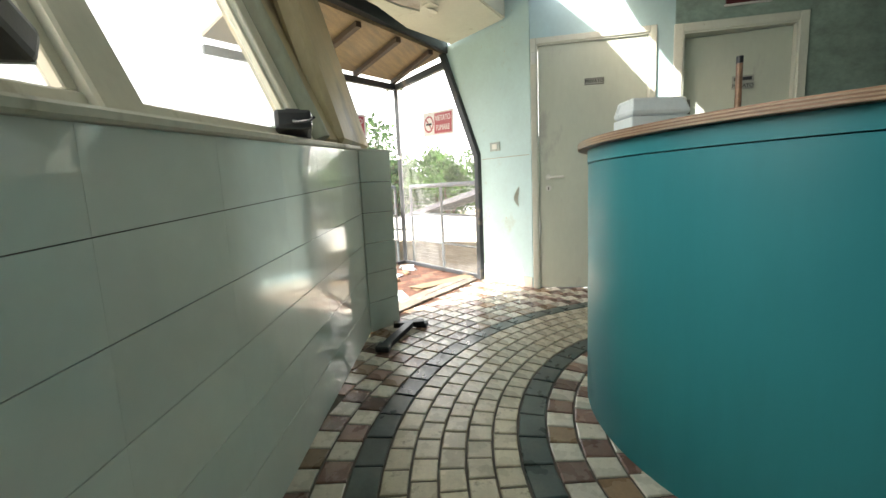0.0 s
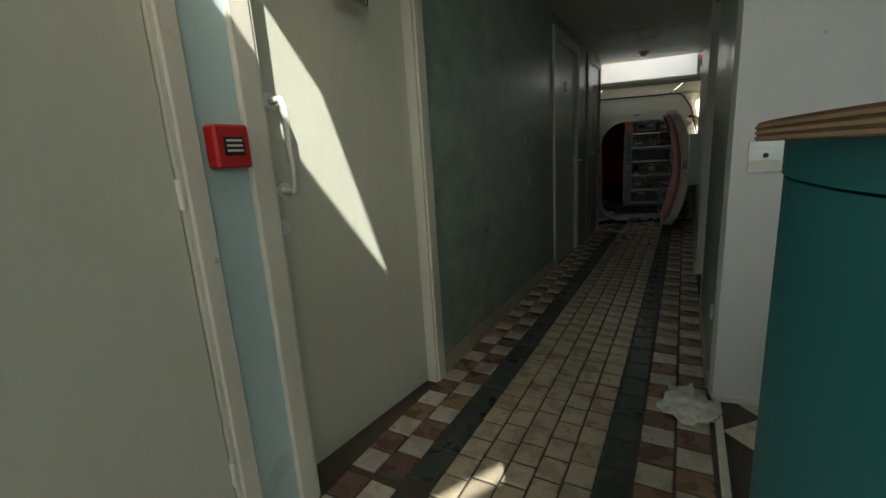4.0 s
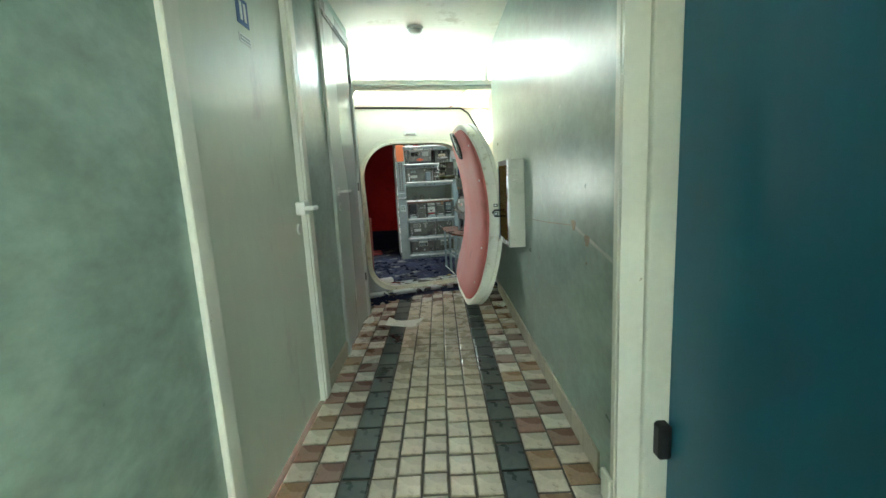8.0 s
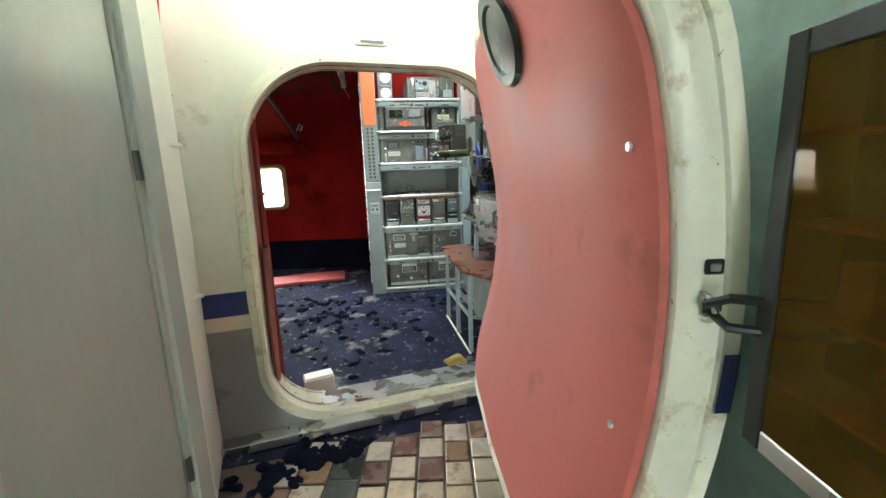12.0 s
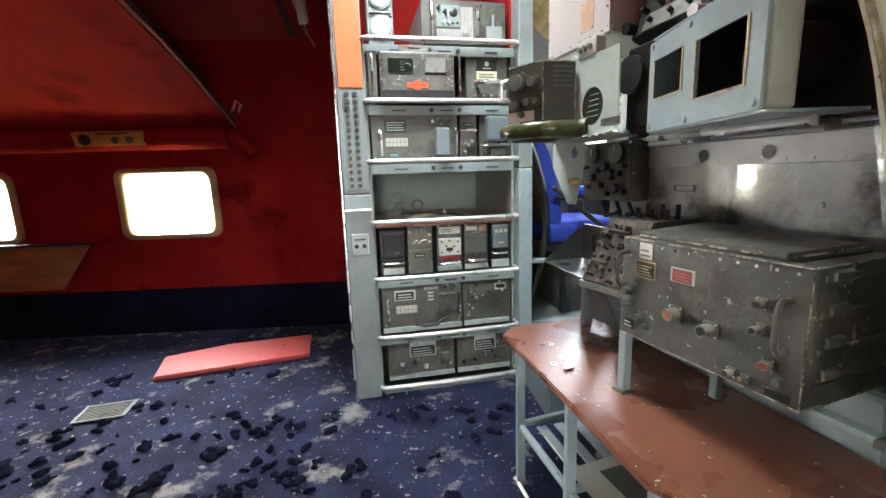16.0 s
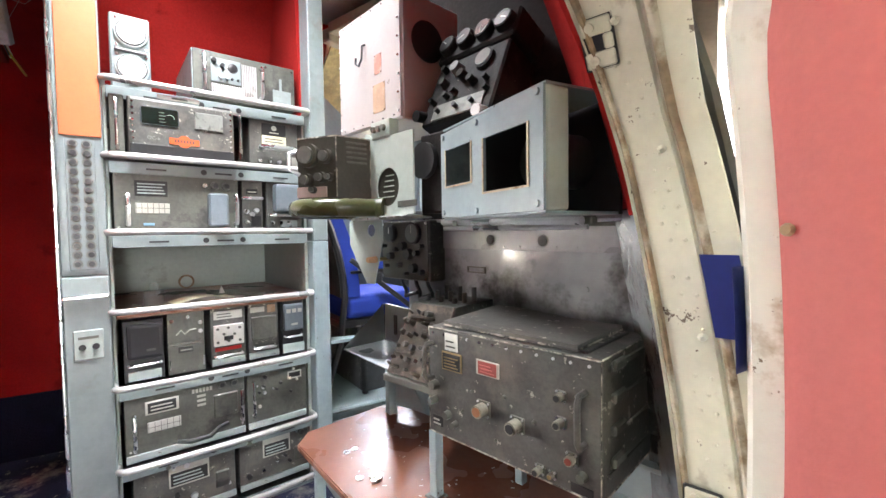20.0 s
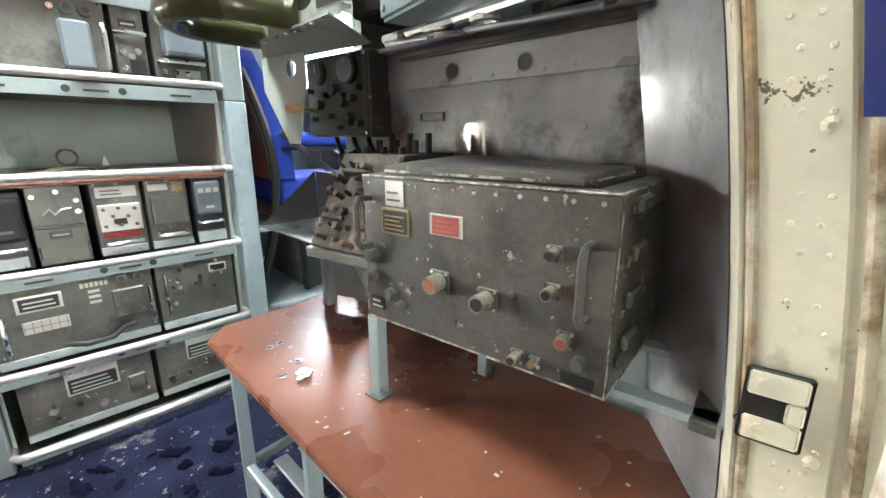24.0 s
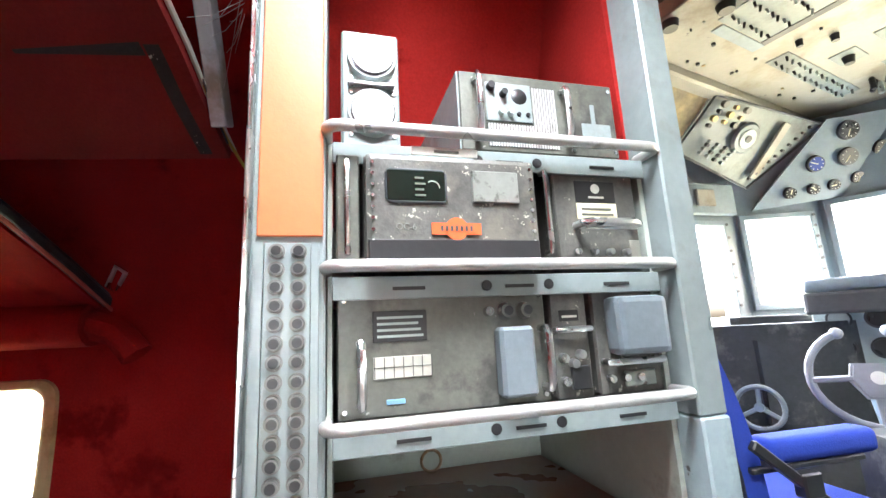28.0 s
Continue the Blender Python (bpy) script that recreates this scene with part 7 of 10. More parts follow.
# sixth row
z = SHELF[5] + 0.003
o = unit("long_power_unit", "worn olive grey power unit with stencilled marks", 0.015, 0.375, z, 0.225, 0.45, M_GREYEQ)
f_plate(o, 0.055, 0.15, 0.145, 0.19, M_LABEL)
f_plate(o, 0.062, 0.143, 0.15, 0.185, M_LABELBLK, "plate_field", 0.0035)
f_lines(o, 0.07, 0.135, 0.158, 2, 0.012, M_LABEL, 0.004, -0.0036)
f_plate(o, 0.06, 0.155, 0.085, 0.12, M_WHITECARD)
for k in range(6):
    part("table_rule", bx(0.062 + k * 0.0175, 0.0632 + k * 0.0175, -0.0036, -0.0026, 0.086, 0.119), M_GREYEQ, o)
part("table_rule", bx(0.061, 0.154, -0.0038, -0.0027, 0.1015, 0.1027), M_GREYEQ, o)
for k in range(6):
    part("stencil_mark", bx(0.19 + 0.011 * k, 0.198 + 0.011 * k, -0.0012, -0.0001, 0.185, 0.198), M_LABEL, o)
for k in range(3):
    part("stencil_mark", bx(0.205, 0.232, -0.0012, -0.0001, 0.135 + 0.016 * k, 0.143 + 0.016 * k), M_LABEL, o)
for x in (0.285, 0.325):
    f_knob(o, x, 0.195, 0.014, 0.008, M_GREYEQ)
    f_knob(o, x, 0.195, 0.009, 0.0095, M_BLACK, name="socket_hole")
part("cover_box", bx(0.255, 0.335, -0.014, -0.0005, 0.08, 0.165, 0.004), M_GREYEQ, o)
f_handle(o, 0.025, 0.04, 0.15, 0.02, 0.006)
f_handle(o, 0.348, 0.05, 0.16, 0.02, 0.006)
part("cable", tube([(0.14, -0.02, 0.04), (0.18, -0.025, 0.028), (0.24, -0.025, 0.03), (0.27, -0.02, 0.05), (0.30, -0.015, 0.055)], 0.008, seg=7), M_BLACK, o, smooth=True)
f_plate(o, 0.0, 0.36, 0.0, 0.024, M_GREYPAINT, "mounting_bracket", 0.008)
f_screws(o, 0.012, 0.35, 0.035, 0.212)
o = unit("receiver_chassis", "olive grey chassis with knobs and a data plate", 0.385, 0.61, z, 0.225, 0.45, M_GREYEQ)
f_plate(o, 0.15, 0.205, 0.16, 0.19, M_LABEL)
f_plate(o, 0.155, 0.2, 0.165, 0.185, M_LABELBLK, "plate_field", 0.0035)
rng = random.Random(21)
for k in range(14):
    f_knob(o, rng.uniform(0.03, 0.2), rng.uniform(0.05, 0.2), rng.uniform(0.003, 0.008), 0.008, rng.choice((M_ALU, M_BLACK, M_LABEL)))
f_handle(o, 0.02, 0.05, 0.18, 0.02, 0.005)
f_plate(o, 0.0, 0.22, 0.0, 0.024, M_GREYPAINT, "mounting_bracket", 0.008)

# bottom row
z = SHELF[6] + 0.012
for x0, x1, lab in ((0.03, 0.335, "black radio unit with a data plate and round sockets"), (0.35, 0.61, "black radio unit with a wide data plate")):
    o = unit("lower_radio_unit", lab, x0, x1, z, 0.20, 0.45, M_DARKEQ)
    w = x1 - x0
    f_plate(o, w * 0.32, w * 0.72, 0.10, 0.175, M_LABEL)
    f_plate(o, w * 0.32 + 0.005, w * 0.72 - 0.005, 0.105, 0.15, M_LABELBLK, "plate_field", 0.0035)
    f_lines(o, w * 0.36, w * 0.66, 0.112, 3, 0.012, M_GREYPAINT, 0.004, -0.0036)
    for k in range(9):
        f_knob(o, rng.uniform(0.02, w - 0.02), rng.uniform(0.03, 0.09) if k % 3 else rng.uniform(0.15, 0.18), rng.uniform(0.005, 0.012), 0.01, rng.choice((M_ALU, M_GREYEQ, M_BLACK)))
    part("cover", bx(w * 0.78, w * 0.93, -0.012, -0.0005, 0.05, 0.11, 0.004), M_GREYEQ, o)
    f_plate(o, 0.0, w, 0.0, 0.022, M_GREYPAINT, "mounting_bracket", 0.008)

# red padding behind and above the rack
own = grid(10, 6, lambda u, v: (-0.13 + 0.85 * u, 0.56 - 0.30 * v + 0.03 * math.sin(9 * u + 2 * v), 1.49 + 0.78 * v))
thicken(own, 0.02)
tagged(part("wall_behind_rack", own, M_RED, m=M_R, smooth=True), "red padding behind the rack top", "wall", kind="structure")
own = grid(6, 6, lambda u, v: (0.632 - 0.02 * v, 0.06 + 0.5 * u, 1.49 + 0.78 * v))
thicken(own, 0.02)
tagged(part("wall_rack_side", own, M_RED, m=M_R, smooth=True), "red padding at the rack's side", "wall", kind="structure")
own = bx(-0.117, -0.06, 0.622, 1.2, 0.3, 2.3)
tagged(part("wall_beside_rack", own, M_RED, m=M_R), "red cabin lining beside the rack", "wall", kind="structure")
tagged(part("wall_beside_rack_lower", bx(-0.117, -0.06, 0.622, 1.2, 0.0, 0.296), M_NAVYWALL, m=M_R), "navy carpet beside the rack", "wall", kind="structure")

# ---- work bench and radios beside the doorway ----
def side(a, b, z=0.0):
    """Frame on a face that looks into the cabin: x along a to b, y into the face, z up."""
    a, b = Vector(a), Vector(b)
    d = b - a
    return Matrix.Translation((*a, z)) @ Matrix.Rotation(math.atan2(d.y, d.x), 4, 'Z')


rng = random.Random(7)
M_STRIP = mat("pale_riveted_strip", (0.34, 0.34, 0.35), 0.35, 0.2, var=0.12, scale=5, fine=60, bump=0.03, dirt=(0.2, 0.19, 0.18), amount=0.14)
M_OLIVE = mat("olive_drab_enamel", (0.050, 0.055, 0.018), 0.28, var=0.2, scale=6, wear=(0.16, 0.15, 0.10), wear_amount=0.05)
M_PALEGREEN = mat("pale_green_grey_metal", (0.40, 0.45, 0.40), 0.45, var=0.1, scale=6, dirt=(0.25, 0.27, 0.23), amount=0.16, wear=(0.12, 0.11, 0.1), wear_amount=0.06)
M_OFFWHITEMETAL = mat("off_white_enamel", (0.41, 0.37, 0.355), 0.45, var=0.06, dirt=(0.42, 0.38, 0.34), amount=0.12, wear=(0.2, 0.18, 0.16), wear_amount=0.05)
M_OLIVEBOX = mat("dark_olive_crackle", (0.040, 0.038, 0.026), 0.45, var=0.3, scale=9, fine=120, bump=0.12, wear=(0.25, 0.24, 0.2), wear_amount=0.09)
M_BRASS = mat("tarnished_brass", (0.32, 0.24, 0.12), 0.4, 0.7, var=0.2)
M_CORK = mat("cork", (0.50, 0.30, 0.15), 0.8, var=0.2, fine=150, bump=0.2)

bench = thing("work_bench", "reddish brown topped bench on pale blue square legs", "bench")
TOP = [(0.10, 6.43), (0.06, 6.37), (0.165, 5.70), (0.34, 5.48), (0.605, 5.50), (0.445, 6.33), (0.385, 6.50)]
part("tabletop", poly(TOP[::-1], 0.014, m=pose(0, 0, 0.457), bevel=0.003), M_BENCH, bench, "reddish brown laminate top")
for x, y in ((0.099, 6.295), (0.152, 6.007), (0.206, 5.733), (0.40, 6.38), (0.50, 5.62)):
    part("leg", bx(x - 0.012, x + 0.012, y - 0.012, y + 0.012, 0, 0.456, 0.002), M_BLUEGREY, bench)
    part("foot", bx(x - 0.018, x + 0.018, y - 0.018, y + 0.018, 0, 0.006), M_GREYEQ, bench)
for a, b in (((0.099, 6.28, 0.2), (0.150, 6.02, 0.2)), ((0.154, 5.99, 0.2), (0.204, 5.75, 0.2)), ((0.112, 6.30, 0.2), (0.39, 6.375, 0.2)), ((0.165, 6.01, 0.2), (0.45, 6.09, 0.2)), ((0.22, 5.735, 0.2), (0.49, 5.63, 0.2))):
    part("rail", bar(a, b, 0.018, 0.018), M_BLUEGREY, bench)
for k in range(4):
    part("shelf_slat", bar((0.155 + 0.055 * k, 6.26 + 0.01 * k, 0.212), (0.195 + 0.055 * k, 6.03 + 0.01 * k, 0.212), 0.032, 0.006), M_BLUEGREY, bench)
part("floor_trim", bar((0.085, 6.31, 0.004), (0.20, 5.70, 0.004), 0.012, 0.008), M_WHITEPL, bench, "white floor trim")
part("apron", bar((0.12, 6.28, 0.446), (0.21, 5.74, 0.446), 0.012, 0.02), M_BLUEGREY, bench)

cb = thing("drawer_box", "grey-green metal box under the bench", "box", side((0.225, 5.755), (0.30, 5.56)))
part("body", bx(0, 0.2, 0.004, 0.24, 0.21, 0.43, 0.004), M_GREYPAINT, cb)
part("door", bx(0.004, 0.085, 0, 0.0036, 0.215, 0.425, 0.001), M_GREYPAINT, cb)
part("door", bx(0.090, 0.196, 0, 0.0036, 0.215, 0.425, 0.001), M_GREYPAINT, cb)
f_screws(cb, 0.012, 0.078, 0.225, 0.41)
npaper = thing("newspaper", "folded newspaper with a printed photograph on the lower shelf", "newspaper", pose(0.28, 5.95, 0.216, 0, 0, -75))
part("paper", grid(6, 4, lambda u, v: (-0.13 + 0.26 * u, -0.09 + 0.18 * v, 0.004 * math.sin(5 * u + 2 * v) + 0.006)), mat("newsprint", (0.50, 0.49, 0.45), 0.8, var=0.05), npaper)
part("photo_block", bx(-0.09, 0.02, -0.02, 0.07, 0.0125, 0.0135), M_GREYEQ, npaper)
for k in range(6):
    part("illegible_line", bx(0.04, 0.11, -0.07 + 0.022 * k, -0.06 + 0.022 * k, 0.0125, 0.0135), M_GREYEQ, npaper)

for k, (x, y) in enumerate(((0.160, 6.262), (0.182, 6.268), (0.190, 6.175), (0.150, 6.137), (0.188, 6.135))):
    own = bmesh.new()
    ro, ri, n = 0.0088, 0.0045, 14
    rr = [[own.verts.new((r * math.cos(i * math.tau / n), r * math.sin(i * math.tau / n), z)) for i in range(n)] for r, z in ((ri, 0), (ro, 0), (ro, 0.002), (ri, 0.002))]
    for q in range(4):
        A, B = rr[q], rr[(q + 1) % 4]
        for i in range(n):
            own.faces.new((A[i], A[(i + 1) % n], B[(i + 1) % n], B[i]))
    bmesh.ops.recalc_face_normals(own, faces=own.faces)
    tagged(part("washer", own, M_ALU, m=pose(x, y, 0.4712)), "loose steel washer lying on the bench", "washer", "washers on the bench")
for x, y, r in ((0.176, 6.122, 20), (0.186, 6.108, 50), (0.172, 6.103, 5), (0.192, 6.118, 33)):
    tagged(part("hex_nut", cyl(0.0075, 0.007, seg=6), M_ALU, m=pose(x, y, 0.4712, 0, 0, r)), "loose steel nut lying on the bench", "nut", "nuts on the bench")
co = tagged(part("cork", cyl(0.011, 0.036, seg=14, r2=0.0095, m=pose(0.413, 6.46, 0.483, 0, 90, 15)), M_CORK, smooth=True), "pale wine cork lying at the bench's back edge", "cork")
own = bmesh.new()
for k in range(70):
    t, s = rng.random(), rng.random()
    x = 0.12 + 0.05 * (1 - t) + 0.25 * s + 0.12 * t * s
    bmesh.ops.create_grid(own, x_segments=1, y_segments=1, size=1, matrix=pose(x, 6.38 - 0.82 * t, 0.4716, 0, 0, rng.random() * 180) @ Matrix.Diagonal((0.001 + 0.004 * rng.random() ** 2, 0.001 + 0.0015 * rng.random(), 1, 1)))
tagged(part("paint_flakes", own, M_WHITECARD), "pale paint flakes scattered on the bench", "flakes", kind="stuff")
tagged(part("corner_hole", cyl(0.004, 0.0006, seg=10), M_BLACK, m=pose(0.338, 6.44, 0.4712)), "small bolt hole in the bench top", "hole")

# bulkhead behind the bench
BK0, BK1 = (0.43, 6.45), (0.594, 5.63)
M_BK = side(BK0, BK1)
BKL = math.dist(BK0, BK1)
tagged(part("wall_bench_lower", bx(0, BKL, 0, 0.03, 0, 0.62), M_BLUEGREY, m=M_BK), "pale blue painted bulkhead below the bench", "wall", kind="structure")
tagged(part("wall_bench", bx(0, BKL, 0, 0.03, 0.62, 1.06), M_GLOSSGREY, m=M_BK), "glossy dark grey bulkhead behind the radios", "wall", kind="structure")
tagged(part("wall_bench_upper", bx(0, BKL, 0.06, 0.10, 1.06, 2.25), M_NEARBLACK, m=M_BK), "dark bare bulkhead behind the instruments", "wall", kind="structure")
st = tagged(thing("bulkhead_strip", "pale riveted strip with lightening holes and a ledge", "trim", M_BK), kind="structure")
part("strip", bx(0.12, BKL, -0.005, -0.0005, 0.978, 1.05, 0.001), M_STRIP, st)
part("ledge", bx(0.12, BKL, -0.03, -0.0005, 1.051, 1.06, 0.002), M_STRIP, st)
part("slot_bar", bx(0.22, 0.70, -0.011, -0.0055, 1.032, 1.040, 0.001), M_GREYEQ, st)
for p in ((0.509, 6.102, 0.999), (0.545, 5.948, 0.997)):
    s = (M_BK.inverted() @ Vector(p)).x
    part("lightening_hole", cyl(0.0125, 0.003, m=pose(s, -0.0052, p[2] + 0.004, 90), seg=18), M_BLACK, st)
    part("hole_rim", tube([(s + 0.0135 * math.cos(a), -0.006, p[2] + 0.004 + 0.0135 * math.sin(a)) for a in [i * math.tau / 18 for i in range(18)]], 0.0015, closed=True, seg=5), M_STRIP, st)
for k in range(16):
    part("rivet", cyl(0.003, 0.002, m=pose(0.15 + 0.05 * k, -0.0055, 0.987, 90), seg=6), M_STRIP, st)
for s, z in ((0.62, 0.90), (0.45, 0.83), (0.70, 0.78), (0.30, 0.80)):
    part("bolt", cyl(0.006, 0.005, m=pose(s, 0, z, 90), seg=8), M_GLOSSGREY, st)
lf = thing("label_frame", "small metal label holder on the bulkhead", "label holder", M_BK @ pose(0.27, -0.001, 0.915))
for x0, x1, z0, z1 in ((0, 0.065, 0, 0.003), (0, 0.065, 0.014, 0.017), (0, 0.003, 0.003, 0.014), (0.062, 0.065, 0.003, 0.014)):
    part("frame_side", bx(x0, x1, -0.004, 0, z0, z1), M_GREYEQ, lf)
rod = thing("control_rods", "greasy control rods and clevises under the scope hood", "linkage")
for a, b, r in (((0.40, 6.16, 1.045), (0.53, 5.68, 1.045), 0.006), ((0.38, 6.14, 1.048), (0.40, 5.72, 1.040), 0.008), ((0.36, 6.1, 1.032), (0.46, 5.76, 1.03), 0.005)):
    part("rod", tube([a, b], r, seg=8), M_ALU, rod, smooth=True)
for k in range(5):
    part("clevis", bx(-0.012, 0.012, -0.01, 0.01, -0.008, 0.008, 0.003), M_GREYEQ, rod, m=pose(0.385 + 0.02 * k, 6.08 - 0.08 * k, 1.042, 0, 0, 12))
part("lug", tube([(0.40 + 0.014 * math.cos(a), 5.90 + 0.02 * math.sin(a), 1.036) for a in [i * math.tau / 10 for i in range(10)]], 0.005, closed=True, seg=6), M_ALU, rod)

# the large radio transmitter
A, B = (0.256, 5.994), (0.357, 5.644)
M_T = side(A, B)
TL, Z0, Z1 = 0.364, 0.615, 0.833
tr = thing("radio_transmitter", "battered black radio transmitter with round connectors", "radio", M_T)
part("case", bx(0, TL, 0.004, 0.215, Z0, Z1, 0.005, seg=2), M_DARKEQ, tr)
PANEL_OF[tr.name] = part("front_panel", bx(0.002, TL - 0.002, 0, 0.0036, Z0 + 0.002, Z1 - 0.004, 0.0012), M_DARKEQ, tr)


def lid_pt(u, v):
    return (0.035 + 0.285 * u, 0.012 + 0.18 * v, Z1 + 0.005 + 0.008 * v * (1 - u) + 0.002 * math.sin(u * 7) * v)


own = grid(10, 6, lid_pt)
thicken(own, 0.008)
part("lid", own, M_DARKEQ, tr, "bent lid standing proud of the case", smooth=True)
for x0, x1, y0, y1 in ((0.03, 0.33, 0.018, 0.022), (0.03, 0.033, 0.02, 0.19), (0.33, 0.333, 0.02, 0.19)):
    part("lid_gap", bx(x0, x1, y0, y1, Z1 - 0.001, Z1 + 0.004), M_BLACK, tr)
worn(tr, [(0.001, 0.001, Z0 + 0.001), (TL - 0.001, 0.001, Z0 + 0.001), (TL - 0.001, 0.001, Z1 - 0.002), (0.001, 0.001, Z1 - 0.002)], 0.0017, True)
worn(tr, [(TL - 0.001, 0.005, Z1 - 0.001), (TL - 0.001, 0.214, Z1 - 0.001), (TL - 0.001, 0.214, Z0 + 0.002)], 0.0017)
worn(tr, [(TL - 0.001, 0.005, Z0 + 0.001), (TL - 0.001, 0.214, Z0 + 0.001)], 0.0017)
worn(tr, [Vector(lid_pt(0.1 * k, 0)) + Vector((0, -0.0005, 0)) for k in range(11)], 0.0022)
worn(tr, [Vector(lid_pt(1, 0.2 * k)) + Vector((0.0005, 0, 0)) for k in range(6)], 0.0018)
f_plate(tr, 0.048, 0.082, 0.792, 0.826, M_WHITECARD, "paper_label")
f_lines(tr, 0.053, 0.077, 0.799, 2, 0.010, M_GREYEQ, 0.003)
f_plate(tr, 0.040, 0.092, 0.752, 0.789, M_BRASS)
f_plate(tr, 0.043, 0.089, 0.755, 0.786, M_LABELBLK, y=-0.0027, d=0.0008)
f_lines(tr, 0.048, 0.084, 0.759, 4, 0.006, M_BRASS, 0.002, y=-0.0037)
f_plate(tr, 0.128, 0.180, 0.762, 0.790, M_LABEL)
f_plate(tr, 0.133, 0.175, 0.764, 0.788, mat("faded_red_enamel", (0.36, 0.085, 0.07), 0.5, var=0.2, fine=90), "red_field", y=-0.0027, d=0.0006)
f_lines(tr, 0.138, 0.170, 0.768, 3, 0.006, M_PINK, 0.0016, y=-0.0036)
f_plate(tr, 0.012, 0.040, 0.632, 0.653, M_LABELBLK)
f_lines(tr, 0.016, 0.036, 0.636, 2, 0.008, M_LABEL, 0.003)


def connector(parent, x, z, r, core, ln=0.018):
    z = Z1 - (Z1 - z) * 0.88
    r *= 0.7
    part("connector_flange", bx(x - r * 1.25, x + r * 1.25, -0.004, 0, z - r * 1.25, z + r * 1.25, 0.001), M_GREYEQ, parent)
    part("connector_barrel", cyl(r, ln, m=pose(x, -0.004, z, 90), seg=16), M_BARREL, parent, smooth=True)
    part("connector_core", cyl(r * 0.72, 0.0015, m=pose(x, -0.0042 - ln, z, 90), seg=16), core, parent)
    for dx in (-1, 1):
        for dz in (-1, 1):
            part("screw", cyl(0.002, 0.002, m=pose(x + dx * r, -0.004, z + dz * r, 90), seg=6), M_ALU, parent)


M_BARREL = mat("dull_beige_zinc", (0.26, 0.25, 0.20), 0.5, 0.2, var=0.2, fine=80, dirt=(0.1, 0.09, 0.07), amount=0.3, dirt_scale=30)
M_CORE = mat("orange_bakelite", (0.30, 0.12, 0.05), 0.5, var=0.2)
connector(tr, 0.145, 0.683, 0.017, M_CORE, 0.020)
connector(tr, 0.218, 0.675, 0.016, M_BLACK, 0.022)
connector(tr, 0.300, 0.756, 0.010, M_BLACK, 0.014)
connector(tr, 0.300, 0.708, 0.010, M_BLACK, 0.016)
connector(tr, 0.318, 0.650, 0.011, mat("dull_red_core", (0.25, 0.05, 0.03), 0.5), 0.012)
connector(tr, 0.262, 0.607, 0.009, M_BLACK, 0.016)
connector(tr, 0.285, 0.607, 0.007, M_BRASS, 0.010)
for x, z, r, h in ((0.022, 0.700, 0.010, 0.016), (0.020, 0.665, 0.008, 0.02), (0.055, 0.640, 0.009, 0.012), (0.075, 0.625, 0.007, 0.014), (0.092, 0.66, 0.003, 0.004), (0.115, 0.71, 0.003, 0.004), (0.19, 0.72, 0.004, 0.004), (0.25, 0.69, 0.004, 0.005), (0.335, 0.625, 0.008, 0.012), (0.17, 0.625, 0.003, 0.004)):
    f_knob(tr, x, Z1 - (Z1 - z) * 0.88, r, h, M_GREYEQ, name="terminal")
f_plate(tr, 0.315, 0.352, 0.620, 0.634, M_LABELBLK)
for x, za, zb in ((0.014, 0.73, 0.80), (0.338, 0.70, 0.78)):
    part("grab_handle", tube([(x, 0, za), (x, -0.02, za), (x, -0.026, za + 0.01), (x, -0.026, zb - 0.01), (x, -0.02, zb), (x, 0, zb)], 0.005, seg=8), M_DARKEQ, tr, smooth=True)
for k in range(12):
    part("rivet", cyl(0.0028, 0.002, m=pose(0.015 + 0.03 * k, 0, Z1 - 0.012, 90), seg=6), M_ALU, tr)
for k in range(4):
    part("side_rib", bx(TL, TL + 0.004, 0.02, 0.20, Z0 + 0.03 + 0.055 * k, Z0 + 0.042 + 0.055 * k, 0.002), M_DARKEQ, tr)
    part("side_clip", bx(TL, TL + 0.009, 0.03, 0.075, Z0 + 0.045 + 0.05 * k, Z0 + 0.062 + 0.05 * k, 0.003), M_GREYEQ, tr)
sup = thing("transmitter_support", "pale blue angle rails and post under the transmitter", "support", M_T)
part("post", bx(-0.004, 0.018, 0.0, 0.022, 0.4715, 0.6145, 0.002), M_BLUEGREY, sup)
part("rear_post", bx(0.10, 0.12, 0.16, 0.18, 0.4715, 0.604, 0.002), M_BLUEGREY, sup)
part("post_foot", bx(-0.010, 0.026, -0.008, 0.026, 0.4712, 0.476, 0.001), M_GREYEQ, sup)
part("front_rail", bx(-0.004, TL + 0.10, 0.03, 0.052, 0.605, 0.6145, 0.001), M_BLUEGREY, sup)
part("rear_rail", bx(-0.02, TL + 0.08, 0.16, 0.182, 0.605, 0.6145, 0.001), M_BLUEGREY, sup)
part("end_rail", bx(TL + 0.075, TL + 0.099, 0.022, 0.16, 0.602, 0.6145, 0.001), M_GREYEQ, sup)
part("end_bracket", poly([(0, 0), (0.05, 0), (0.05, 0.03), (0.02, 0.11), (0, 0.11)], 0.004, m=pose(TL + 0.10, 0.03, 0.61, 90, 0, 90)), M_BLUEGREY, sup)

